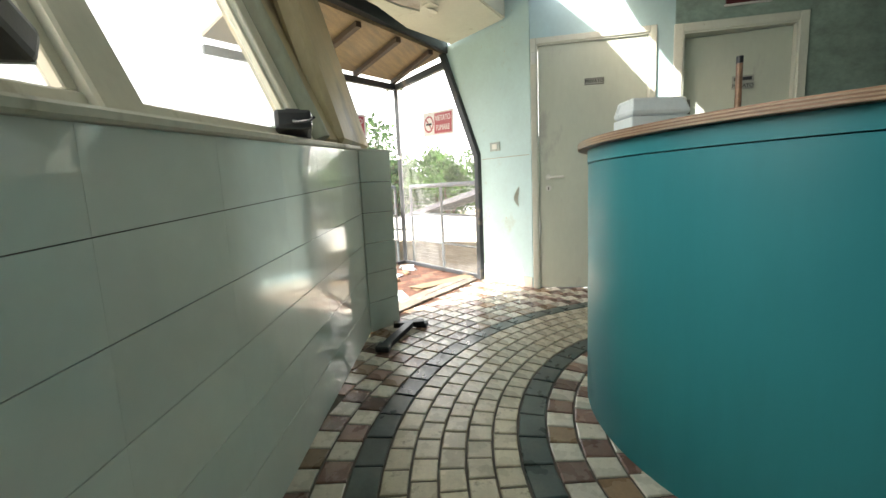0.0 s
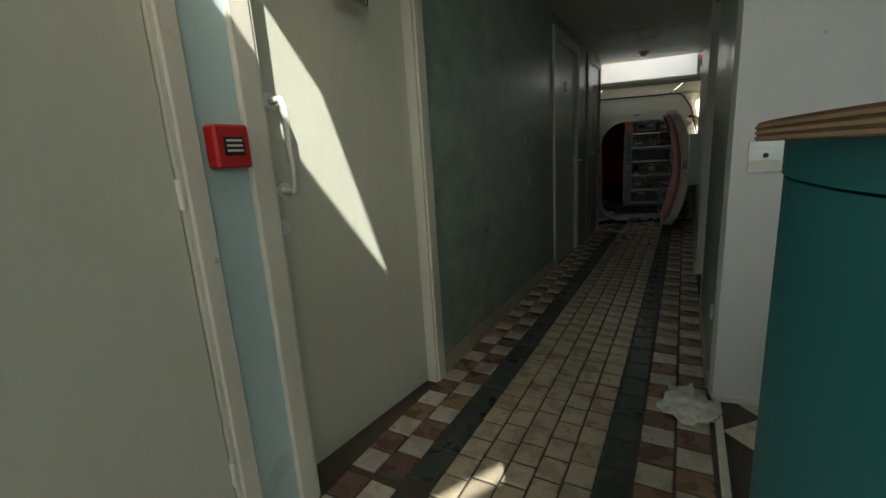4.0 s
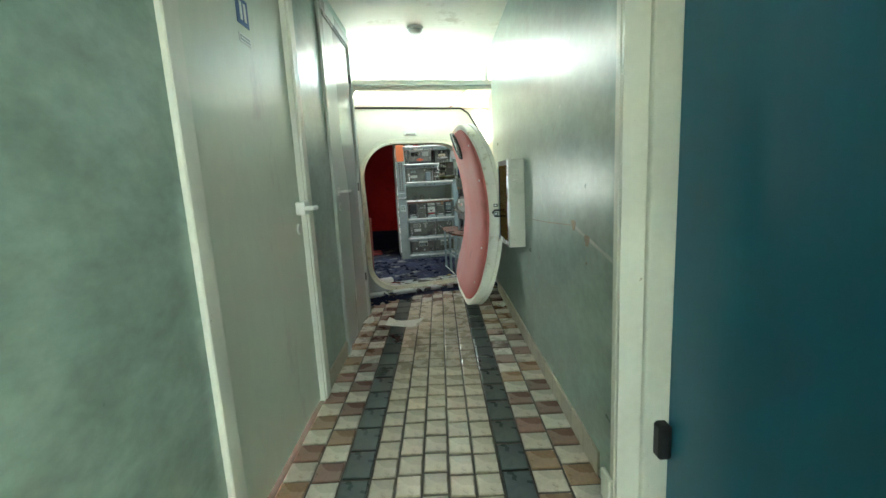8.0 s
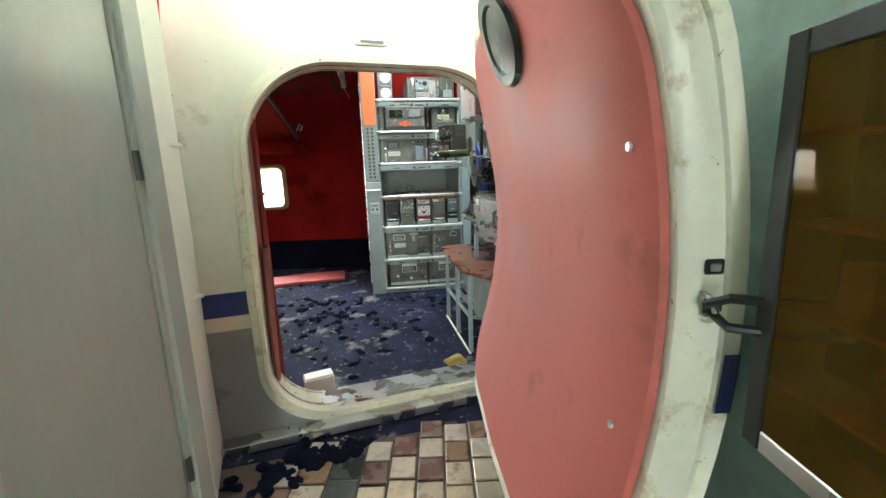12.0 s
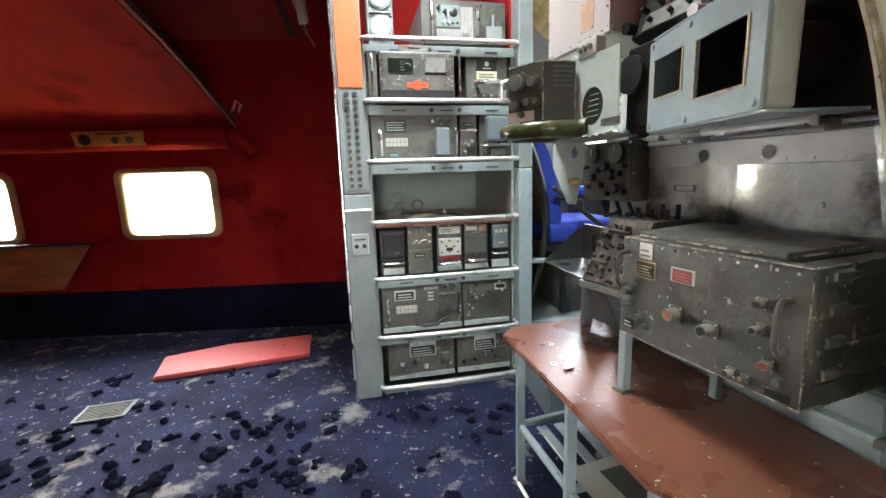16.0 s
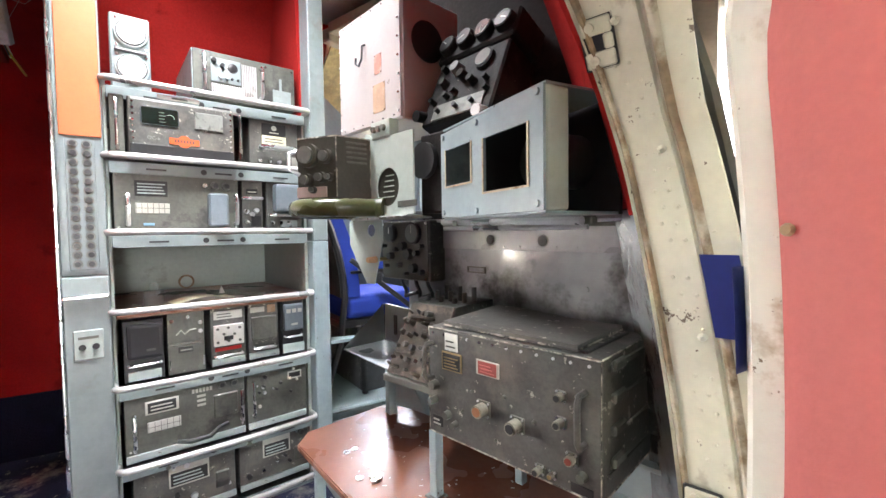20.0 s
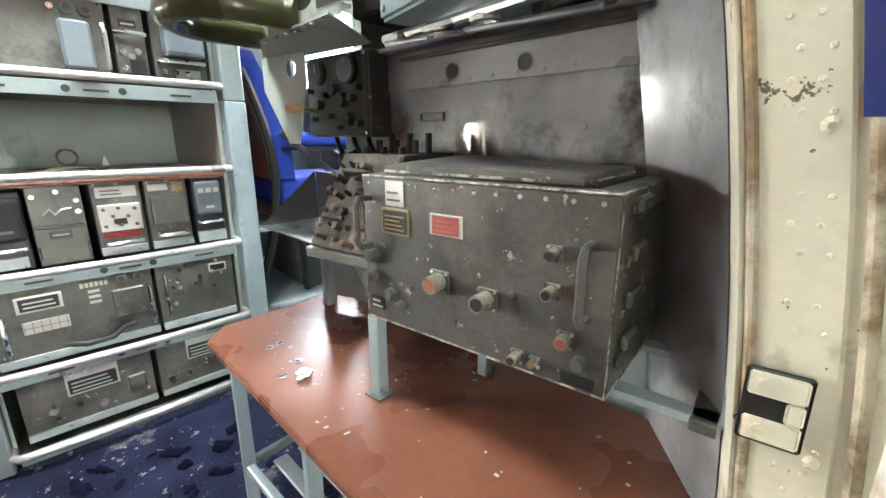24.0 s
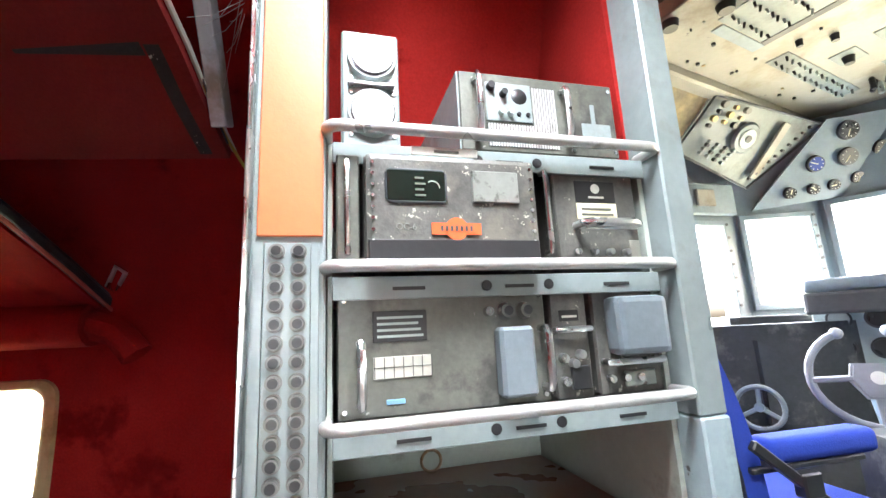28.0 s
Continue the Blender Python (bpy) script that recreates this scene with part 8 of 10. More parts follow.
# spiky control panel beside it
M_S = side((0.218, 6.125), (0.262, 6.005))
ctl = thing("switch_box", "dirty switch panel crowded with knobs and toggles", "switch box", M_S)
part("case", poly([(0, 0.705), (0.09, 0.855), (0.235, 0.855), (0.235, 0.705)], 0.135, m=Matrix.Rotation(radians(90), 4, 'Z') @ Matrix.Rotation(radians(90), 4, 'X')), M_DARKEQ, ctl)
part("base_plate", bx(-0.005, 0.14, -0.01, 0.05, 0.688, 0.7045, 0.002), M_GREYEQ, ctl)
tilt = math.degrees(math.atan2(0.09, 0.15))
FACE = pose(0, -0.002, 0.705, -tilt)
part("face_plate", bx(0.002, 0.133, -0.004, 0, 0.002, 0.172, 0.001), M_GRIME, ctl, m=FACE)
for k in range(34):
    x, z = 0.012 + 0.022 * (k % 6) + rng.uniform(-0.004, 0.004), 0.014 + 0.027 * (k // 6) + rng.uniform(-0.004, 0.004)
    r, h = rng.uniform(0.003, 0.008), rng.uniform(0.008, 0.022)
    part("knob" if r > 0.006 else "toggle", cyl(r, h, m=pose(x, -0.004, z, 90 + rng.uniform(-18, 18)), seg=9, r2=r * rng.uniform(0.5, 0.9)), rng.choice((M_BLACK, M_GRIME, M_GRIME, M_GRIME, M_DARKEQ)), ctl, m=FACE, smooth=True)
for x0, x1, z in ((0.01, 0.06, 0.05), (0.07, 0.12, 0.105), (0.02, 0.09, 0.135)):
    part("guard_bar", bx(x0, x1, -0.012, -0.004, z, z + 0.006, 0.001), M_GRIME, ctl, m=FACE)
for k in range(9):
    part("terminal", cyl(0.006, 0.012 + 0.012 * (k % 3), m=pose(0.012 + 0.014 * k, 0.13 + 0.02 * (k % 3), 0.855), seg=8), rng.choice((M_BLACK, M_GRIME)), ctl)

# bent tray
tray = thing("metal_tray", "bent pale grey sheet metal tray with a slotted back", "tray")
part("tray_bottom", poly([(0.205, 6.42), (0.245, 6.18), (0.388, 6.215), (0.345, 6.455)], 0.003, m=pose(0, 0, 0.688)), M_POST, tray)
part("tray_back", bar((0.349, 6.455, 0.748), (0.392, 6.215, 0.748), 0.003, 0.114), M_POST, tray)
own = bmesh.new()
for o_ in (0, 0.003):
    own.faces.new([own.verts.new(v) for v in ((0.205, 6.42 + o_, 0.6915), (0.345, 6.455 + o_, 0.6915), (0.345, 6.455 + o_, 0.805))])
part("tray_side", own, M_POST, tray)
for y in (6.40, 6.345):
    part("slot", bar((0.3455 + (6.455 - y) * 0.18, y, 0.748), (0.3455 + (6.455 - y + 0.012) * 0.18, y - 0.012, 0.748), 0.002, 0.06), M_BLACK, tray)
part("tray_leg", bx(0.335, 0.363, 6.405, 6.433, 0.4715, 0.687, 0.002), M_BLUEGREY, tray)
part("tray_brace", poly([(0, 0), (0.1, 0), (0, 0.18)], 0.004, m=pose(0.36, 6.40, 0.50, 90, 0, -60)), M_BLUEGREY, tray)

# meter panel and the pale plate beside it
M_M = side((0.345, 6.462), (0.402, 6.262))
mp = thing("meter_panel", "dark instrument panel with round meters and a wooden-handled switch", "instrument panel", M_M)
ML = 0.208
part("case", bx(0, ML, 0.004, 0.07, 0.885, 1.058, 0.004), M_DARKEQ, mp)
PANEL_OF[mp.name] = part("face", bx(0.003, ML - 0.003, 0, 0.0036, 0.888, 1.055, 0.001), M_OLIVEBOX, mp)
for x, z, r, core in ((0.050, 1.022, 0.026, M_LABELBLK), (0.150, 1.022, 0.031, M_DIAL)):
    part("meter_bezel", cyl(r, 0.010, m=pose(x, 0, z, 90), seg=24), M_BLACK, mp, smooth=True)
    part("meter_glass", cyl(r * 0.85, 0.002, m=pose(x, -0.0102, z, 90), seg=24), core, mp)
    part("needle", bx(x - 0.001, x + 0.001, -0.0135, -0.0125, z, z + r * 0.7), M_LABEL, mp)
for x, z, r in ((0.105, 0.985, 0.014), (0.13, 0.962, 0.017), (0.075, 0.975, 0.008), (0.05, 0.955, 0.012), (0.165, 0.965, 0.009), (0.15, 0.922, 0.015), (0.09, 0.93, 0.008), (0.03, 0.925, 0.007), (0.185, 0.912, 0.008), (0.185, 0.985, 0.007), (0.02, 0.985, 0.006), (0.12, 0.905, 0.006)):
    f_knob(mp, x, z, r, 0.016)
part("switch_stem", cyl(0.006, 0.045, m=pose(0.028, 0, 0.945, 90), seg=10), M_BRASS, mp)
part("wooden_handle", cyl(0.010, 0.03, m=pose(0.028, -0.045, 0.945, 90), seg=12, r2=0.008), M_CORK, mp, "turned wooden handle", smooth=True)
f_screws(mp, 0.008, ML - 0.008, 0.893, 1.05)
for k, (x, sag) in enumerate(((0.06, 0.03), (0.12, 0.05), (0.17, 0.04))):
    part("cable", tube([(x, 0.03, 0.885), (x + 0.005, 0.03, 0.87), (x + 0.03, 0.02, 0.85), (x + 0.05, 0.0, 0.845 - sag * 0.2), (x + 0.10, 0.0, 0.853)], 0.006, seg=7), M_BLACK, mp, smooth=True)
own = bmesh.new()
M_P = side((0.275, 6.55), (0.325, 6.40))
outline = [(0, 1.062), (0.158, 1.062), (0.158, 1.0), (0.118, 0.87), (0.082, 0.87), (0.0, 0.99)]
hole = [(0.107 + 0.019 * math.cos(a), 1.032 + 0.019 * math.sin(a)) for a in [i * math.tau / 20 for i in range(20)]]
ceiling_ring(own, outline, [hole], 0, 0.004)
bmesh.ops.recalc_face_normals(own, faces=own.faces)
bmesh.ops.transform(own, matrix=M_P @ Matrix.Rotation(radians(90), 4, 'X'), verts=own.verts[:])
mount = thing("equipment_mount", "pale green sheet metal mount with round cutouts", "bracket")
part("hanging_plate", own, M_PALEGREEN, mount)
part("shelf_plate", poly([(0.225, 6.365), (0.262, 6.10), (0.405, 6.245), (0.32, 6.53), (0.27, 6.53)], 0.004, m=pose(0, 0, 1.063)), M_PALEGREEN, mount)
for k in range(8):
    part("rivet", cyl(0.004, 0.003, m=pose(0.232 + 0.0045 * k, 6.355 - 0.032 * k, 1.0600), seg=8), M_ALU, mount)
M_V = side((0.236, 6.33), (0.286, 6.105), 0)
VL = 0.2305
own = bmesh.new()
outline = [(0, 1.068), (VL, 1.068), (VL, 1.26), (0.07, 1.262), (0.045, 1.28), (0.03, 1.28), (0.02, 1.15)]
hole = [(0.128 + 0.047 * math.cos(a), 1.137 + 0.047 * math.sin(a)) for a in [i * math.tau / 30 for i in range(30)]]
ceiling_ring(own, outline, [hole], 0, 0.004)
bmesh.ops.recalc_face_normals(own, faces=own.faces)
bmesh.ops.transform(own, matrix=M_V @ Matrix.Rotation(radians(90), 4, 'X'), verts=own.verts[:])
part("upright_plate", own, M_PALEGREEN, mount)
part("mesh_disc", cyl(0.056, 0.003, m=M_V @ pose(0.128, 0.0040, 1.137, 90), seg=30), M_OLIVEBOX, mount, "dark louvred disc behind the cutout")
for k in range(5):
    part("louvre", bx(0.10 + 0.004 * k, 0.15, -0.001, 0.0005, 1.112 + 0.013 * k, 1.1142 + 0.013 * k), M_PALEGREEN, mount, m=M_V)
part("dark_gear_block", bx(0.215, 0.30, 0.03, 0.16, 1.068, 1.25, 0.004), M_NEARBLACK, mount, m=M_V)
part("gear_wheel", cyl(0.042, 0.012, m=M_V @ pose(0.235, 0.03, 1.19, 90), seg=20), M_BLACK, mount, smooth=True)
part("link_arm", bx(0.17, 0.24, -0.006, -0.0005, 1.085, 1.10, 0.001), M_GREYEQ, mount, m=M_V)

# off-white box with orange labels above it
M_WB = side((0.2255, 6.472), (0.2925, 6.183))
WL = 0.297
wbx = thing("junction_box", "off-white enamelled equipment box with orange paper labels", "equipment box", M_WB)
part("body", bx(0, WL, 0.004, 0.20, 1.305, 1.62, 0.004), M_OFFWHITEMETAL, wbx)
part("cover", bx(0.004, WL - 0.004, 0, 0.0036, 1.31, 1.615, 0.001), M_OFFWHITEMETAL, wbx)
for x0, x1, z0, z1, c in ((0.183, 0.215, 1.437, 1.488, (0.42, 0.20, 0.15)), (0.175, 0.229, 1.338, 1.412, (0.46, 0.30, 0.19))):
    f_plate(wbx, x0, x1, z0, z1, mat("faded_orange_paper", c, 0.6, var=0.15, scale=20, fine=60, dirt=(0.5, 0.42, 0.36), amount=0.2, dirt_scale=25), "orange_label", d=0.0012)
    for xx, zz in ((x0 + 0.003, z0 + 0.003), (x1 - 0.003, z0 + 0.003), (x0 + 0.003, z1 - 0.003), (x1 - 0.003, z1 - 0.003)):
        f_knob(wbx, xx, zz, 0.0018, 0.002, M_STEELFRAME, name="screw")
for k in range(6):
    f_knob(wbx, 0.030 + 0.047 * k, 1.3185, 0.0022, 0.002, M_STEELFRAME, name="screw")
    f_knob(wbx, 0.030 + 0.047 * k, 1.608, 0.0022, 0.002, M_STEELFRAME, name="screw")
part("hook", tube([(0.14, -0.001, 1.53), (0.14, -0.01, 1.525), (0.14, -0.012, 1.49), (0.125, -0.012, 1.475), (0.11, -0.012, 1.485), (0.112, -0.012, 1.50)], 0.003, seg=6), M_STEELFRAME, wbx, smooth=True)
part("side_hole", cyl(0.052, 0.003, m=pose(WL, 0.085, 1.51, 0, 90), seg=28), M_BLACK, wbx)
for k in range(7):
    f_knob(wbx, 0.010, 1.325 + 0.045 * k, 0.0035, 0.003, M_ALU, name="screw")
    f_knob(wbx, WL - 0.012, 1.325 + 0.045 * k, 0.0035, 0.003, M_ALU, name="screw")
part("socket_plate", bx(0.205, 0.285, -0.03, -0.0008, 1.262, 1.303, 0.002), M_PALEGREEN, wbx)
for k in range(3):
    f_knob(wbx, 0.222 + 0.02 * k, 1.283, 0.008, 0.008, M_GREYEQ, y=-0.03, name="socket")

# tilted knob panel between the box and the scope
M_K = side((0.335, 6.175), (0.388, 5.945))
kp = thing("dial_box", "black tilted panel with dials and knobs", "dial box", M_K)
M_MATTBLACK = mat("matt_black_crackle", (0.013, 0.012, 0.011), 0.7, var=0.4, scale=10, fine=120, bump=0.15, dirt=(0.04, 0.036, 0.03), amount=0.25, dirt_scale=8, wear=(0.25, 0.23, 0.19), wear_amount=0.1, spec=0.2)
KT = pose(0, 0, 1.285, -24)
part("case", bx(0, 0.225, 0.004, 0.11, 0, 0.185, 0.005), M_MATTBLACK, kp, m=KT)
part("upper_case", bx(-0.012, 0.238, -0.004, 0.10, 0.187, 0.265, 0.006), M_MATTBLACK, kp, m=KT, label="black strip of round dials")
for k in range(4):
    mm = KT @ pose(0.025 + 0.060 * k, -0.004, 0.226, 90)
    part("dial_bezel", cyl(0.027, 0.016, m=mm, seg=22, r2=0.024), M_MATTBLACK, kp, smooth=True)
    part("dial", cyl(0.021, 0.002, m=mm @ pose(0, 0, 0.0162), seg=22), M_LABELBLK, kp)
    part("needle", bx(-0.001, 0.001, -0.003, 0.016, 0.0184, 0.0190), M_LABEL, kp, m=mm @ pose(0, 0, 0, 0, 0, 50 + 65 * k))
mm = KT @ pose(0.165, 0.004, 0.145, 90)
part("dial_bezel", cyl(0.027, 0.010, m=mm, seg=22), M_MATTBLACK, kp, smooth=True)
part("dial", cyl(0.022, 0.002, m=mm @ pose(0, 0, 0.0102), seg=22), M_DIAL, kp, "pale dial glass")
for x, z, r, h in ((0.085, 0.14, 0.017, 0.024), (0.118, 0.108, 0.013, 0.026), (0.05, 0.11, 0.012, 0.02), (0.15, 0.088, 0.011, 0.022), (0.095, 0.075, 0.009, 0.018), (0.07, 0.07, 0.008, 0.016), (0.19, 0.085, 0.007, 0.016), (0.03, 0.06, 0.007, 0.02), (0.20, 0.055, 0.007, 0.014), (0.035, 0.155, 0.009, 0.018)):
    part("knob", cyl(r, h, m=KT @ pose(x, 0.004, z, 90), seg=14, r2=r * 0.8), M_MATTBLACK if r < 0.016 else M_GREYEQ, kp, smooth=True)
part("pale_lower_face", bx(0.04, 0.20, -0.001, 0.003, 0.006, 0.050, 0.001), M_GREYEQ, kp, m=KT)
for x in (0.06, 0.12, 0.17):
    part("knob", cyl(0.006, 0.012, m=KT @ pose(x, -0.001, 0.028, 90), seg=10), M_BLACK, kp, smooth=True)
part("plug", cyl(0.013, 0.03, m=pose(0.215, 0.0, 1.275, 90), seg=14), M_WHITEPL, kp, "white plug end", smooth=True)
part("stub", cyl(0.014, 0.03, m=pose(0.0, 0.02, 1.31, 90), seg=12), M_MATTBLACK, kp, smooth=True)

# scope hood with two openings
M_SC = side((0.323, 6.047), (0.304, 5.708))
SL = 0.3395
sc = thing("scope_hood", "blue-grey scope hood with two worn rectangular openings", "scope hood", M_SC)
own = bmesh.new()
OPEN = ((0.024, 0.128, 1.122, 1.20), (0.174, 0.302, 1.097, 1.196))
ceiling_ring(own, [(0, 1.055), (SL, 1.055), (SL, 1.245), (0, 1.238)], [[(a, c), (b, c), (b, d), (a, d)] for a, b, c, d in OPEN], 0, 0.005)
bmesh.ops.recalc_face_normals(own, faces=own.faces)
bmesh.ops.transform(own, matrix=Matrix.Rotation(radians(90), 4, 'X') @ Matrix.Translation((0, 0, -0.005)), verts=own.verts[:])
part("face_plate", own, M_BLUEGREY, sc)
M_WORN = mat("worn_cream_edge", (0.50, 0.42, 0.28), 0.6, var=0.2, dirt=(0.2, 0.12, 0.06), amount=0.2, dirt_scale=20)
for a, b, c, d in OPEN:
    for x0, x1, z0, z1 in ((a - 0.004, a, c, d), (b, b + 0.0045, c, d), (a - 0.004, b + 0.0045, c - 0.0035, c)):
        part("worn_edge", bx(x0, x1, -0.002, -0.0003, z0, z1), M_WORN, sc)
part("side_plate", bx(SL - 0.012, SL + 0.002, 0.0055, 0.052, 1.055, 1.245, 0.008, seg=3), M_PALEGREEN, sc, "rounded grey-green corner", smooth=True)
part("side_plate", bx(0, 0.004, 0.0055, 0.16, 1.055, 1.238, 0.001), M_BLUEGREY, sc)
part("top_plate", bx(0, SL, 0.0055, 0.16, 1.2455, 1.249), M_BLUEGREY, sc)
part("bottom_plate", bx(0, SL, 0.0055, 0.16, 1.050, 1.0545), M_BLUEGREY, sc)
part("back_plate", bx(0, SL, 0.165, 0.17, 1.05, 1.249), M_BLACK, sc)
part("tube_body", cyl(0.05, 0.09, m=pose(0.24, 0.07, 1.15, -90), seg=20), M_BLACK, sc, smooth=True)
part("divider", bx(0.145, 0.15, 0.02, 0.16, 1.0555, 1.24), M_BLACK, sc)
for x, z in ((0.012, 1.228), (0.012, 1.066), (SL - 0.012, 1.235), (SL - 0.012, 1.066), (0.15, 1.23), (0.15, 1.064)):
    f_knob(sc, x, z, 0.006, 0.004, M_BLUEGREY, name="bolt")

# olive control box on its ring
G, E_, F_ = (0.074, 6.335), (0.148, 6.252), (0.238, 6.262)
db = thing("remote_control_box", "dark olive control box with round dials and louvres", "control box")
part("case", poly([G, E_, F_, (0.225, 6.37), (0.13, 6.40)], 0.150, m=pose(0, 0, 1.112), bevel=0.004), M_OLIVEBOX, db)
M_G = side(G, E_, 1.112)
worn(db, [Vector((*E_, 1.114)), Vector((*E_, 1.261))], 0.002)
worn(db, [Vector((*G, 1.261)), Vector((*E_, 1.2615)), Vector((*F_, 1.261))], 0.0017)
worn(db, [Vector((*F_, 1.114)), Vector((*F_, 1.261))], 0.0015)
for x, z, r in ((0.035, 0.105, 0.030), (0.085, 0.10, 0.018), (0.03, 0.045, 0.016), (0.07, 0.05, 0.014), (0.095, 0.05, 0.010), (0.05, 0.02, 0.009)):
    part("dial_ring", cyl(r, 0.014, m=M_G @ pose(x, 0, z, 90), seg=20), M_OLIVEBOX, db, smooth=True)
    part("dial_cap", cyl(r * 0.7, 0.008, m=M_G @ pose(x, -0.0142, z, 90), seg=16), M_GREYEQ, db, smooth=True)
part("dial_handle", tube([M_G @ Vector(p) for p in ((0.005, 0, 0.06), (-0.01, -0.02, 0.07), (-0.01, -0.02, 0.11), (0.005, 0, 0.12))], 0.005), M_ALU, db, smooth=True)
part("pale_foot", bx(0.0, 0.085, -0.006, -0.0005, 0.002, 0.028, 0.001), mat("pale_pink_paint", (0.5, 0.38, 0.33), 0.5, var=0.15), db, m=M_G)
M_E = side(E_, F_, 1.112)
for k in range(5):
    part("louvre", bx(0.025, 0.08, -0.003, -0.0003, 0.085 + 0.012 * k, 0.090 + 0.012 * k, 0.0008), M_GREYEQ, db, m=M_E)
ring = thing("olive_ring_tube", "thick olive painted curved tube under the control box", "tube")
cx, cy, rr = 0.175, 6.335, 0.103
pts = [(0.275, 6.245, 1.087)] + [(cx + rr * math.cos(radians(a)), cy + rr * math.sin(radians(a)), 1.087) for a in range(290, 95, -13)] + [(0.25, 6.44, 1.087)]
part("tube", tube(pts, 0.0225, seg=14), M_OLIVE, ring, smooth=True)
part("clamp", tube([(0.262, 6.225, 1.087), (0.250, 6.238, 1.087)], 0.026, seg=14), M_OLIVE, ring, smooth=True)

# ---- cockpit seen past the rack ----
M_COCKGREY = mat("blue_grey_cockpit_paint", (0.17, 0.21, 0.235), 0.5, var=0.12, scale=4, dirt=(0.14, 0.16, 0.17), amount=0.15)
M_COCKDARK = mat("dusty_black_cockpit_paint", (0.045, 0.048, 0.05), 0.55, var=0.3, scale=5, dirt=(0.14, 0.14, 0.13), amount=0.2, dirt_scale=6)
M_BLUESEAT = mat("blue_seat_cloth", (0.025, 0.055, 0.34), 0.85, var=0.12, scale=6, fine=220, bump=0.12, spec=0.2)
M_PALEBLUE = mat("pale_blue_enamel", (0.33, 0.45, 0.55), 0.35, var=0.08, wear=(0.15, 0.15, 0.15), wear_amount=0.06)
M_CREAMPANEL = mat("cream_overhead_panel", (0.235, 0.22, 0.185), 0.5, var=0.1, scale=5, dirt=(0.17, 0.14, 0.10), amount=0.25, wear=(0.10, 0.095, 0.085), wear_amount=0.1)
M_HATCHED = mat("brown_insulation_cloth", (0.22, 0.17, 0.08), 0.7, var=0.35, scale=14, fine=60, bump=0.2)

tagged(part("floor_cockpit_bed", bx(0.425, 2.6, 5.3, 8.3, -0.06, -0.006), M_NAVYCARPET), "dark floor under the cockpit", "floor", kind="structure")
tagged(part("floor_cockpit", bx(0.305, 2.4, 7.02, 8.1, 0.0, 0.27, 0.004), M_BLUEGREY), "pale blue painted raised cockpit floor", "floor", kind="structure")
stp = thing("step_tray", "blue-grey metal tray with a dirty beige bottom in the cockpit step", "tray", pose(0.29, 6.64, 0, 0, 0, 4))
for x0, x1, y0, y1 in ((0, 0.012, 0, 0.36), (0.26, 0.272, 0, 0.36), (0.0125, 0.2595, 0.348, 0.36), (0.0125, 0.2595, 0, 0.012)):
    part("tray_wall", bx(x0, x1, y0, y1, 0.0, 0.225, 0.002), M_BLUEGREY, stp)
part("tray_bottom", bx(0.0125, 0.2595, 0.0125, 0.3475, 0.10, 0.11), M_CREAMPANEL, stp, "dirty beige bottom")
part("step_edge", tube([(0.0, 0.37, 0.262), (0.50, 0.34, 0.262)], 0.012, seg=8), M_BLUEGREY, stp, smooth=True)
part("edge_knob", ball(0.015, pose(0.0, 0.33, 0.24)), M_ALU, stp, smooth=True)
part("side_sheet", bx(0.274, 0.62, 0.05, 0.33, 0.215, 0.226, 0.002), M_PALEBLUE, stp, "pale blue sheet metal")
wd = thing("wood_offcut", "splintered brown wooden offcut lying on the step", "wood", pose(0.64, 6.95, 0.2265, 0, 0, 12))
part("board", bx(-0.10, 0.10, -0.035, 0.035, 0, 0.03, 0.004), mat("raw_brown_wood", (0.34, 0.18, 0.08), 0.6, var=0.35, scale=5, stretch=(1, 7, 1)), wd)

seat = thing("pilot_seat", "blue cloth pilot seat on a black metal frame", "seat", pose(0.40, 7.11, 0, 0, 0, 6))


def back_pt(u, v, x):
    return (x - 0.15 * v * v * 0.7 + 0.02 * math.sin(u * math.pi), u * 0.42, 0.73 + 0.47 * v - 0.05 * abs(2 * u - 1) ** 4 * v)


own = bmesh.new()
grid(8, 10, lambda u, v: back_pt(u, v, 0.095 + 0.014 * math.sin(math.pi * u) * math.sin(math.pi * v)), own)
grid(8, 10, lambda u, v: back_pt(u, v, 0.035), own)
bmesh.ops.bridge_loops(own, edges=[e for e in own.edges if e.is_boundary])
bmesh.ops.recalc_face_normals(own, faces=own.faces)
part("back_cushion", own, M_BLUESEAT, seat, smooth=True)
own = grid(6, 10, lambda u, v: back_pt(u, v * 0.98, 0.0))
thicken(own, 0.03)
part("back_shell", own, M_BLACK, seat, "black metal back shell", smooth=True)
for u in (0.0, 1.0):
    part("back_tube", tube([back_pt(u, v, 0.02) for v in (-0.9, -0.5, 0, .25, .5, .75, .92)], 0.016, seg=8), M_BLACK, seat, smooth=True)
part("seat_cushion", bx(0.02, 0.44, 0.0, 0.42, 0.625, 0.735, 0.035, seg=3), M_BLUESEAT, seat, smooth=True)
part("seat_pan", bx(0.0, 0.42, 0.01, 0.41, 0.585, 0.624, 0.006), M_BLACK, seat)
part("armrest", bx(0.10, 0.40, -0.02, 0.045, 0.852, 0.905, 0.02, seg=3), M_BLUESEAT, seat, smooth=True)
part("armrest_bracket", bx(0.05, 0.36, -0.012, 0.03, 0.838, 0.851, 0.003), M_BLACK, seat)
part("strut", bar((0.04, -0.03, 0.905), (0.40, -0.035, 0.62), 0.016, 0.022), M_BLACK, seat)
part("strut_clamp", bx(0.14, 0.19, -0.045, -0.015, 0.79, 0.84, 0.004), M_BLACK, seat)
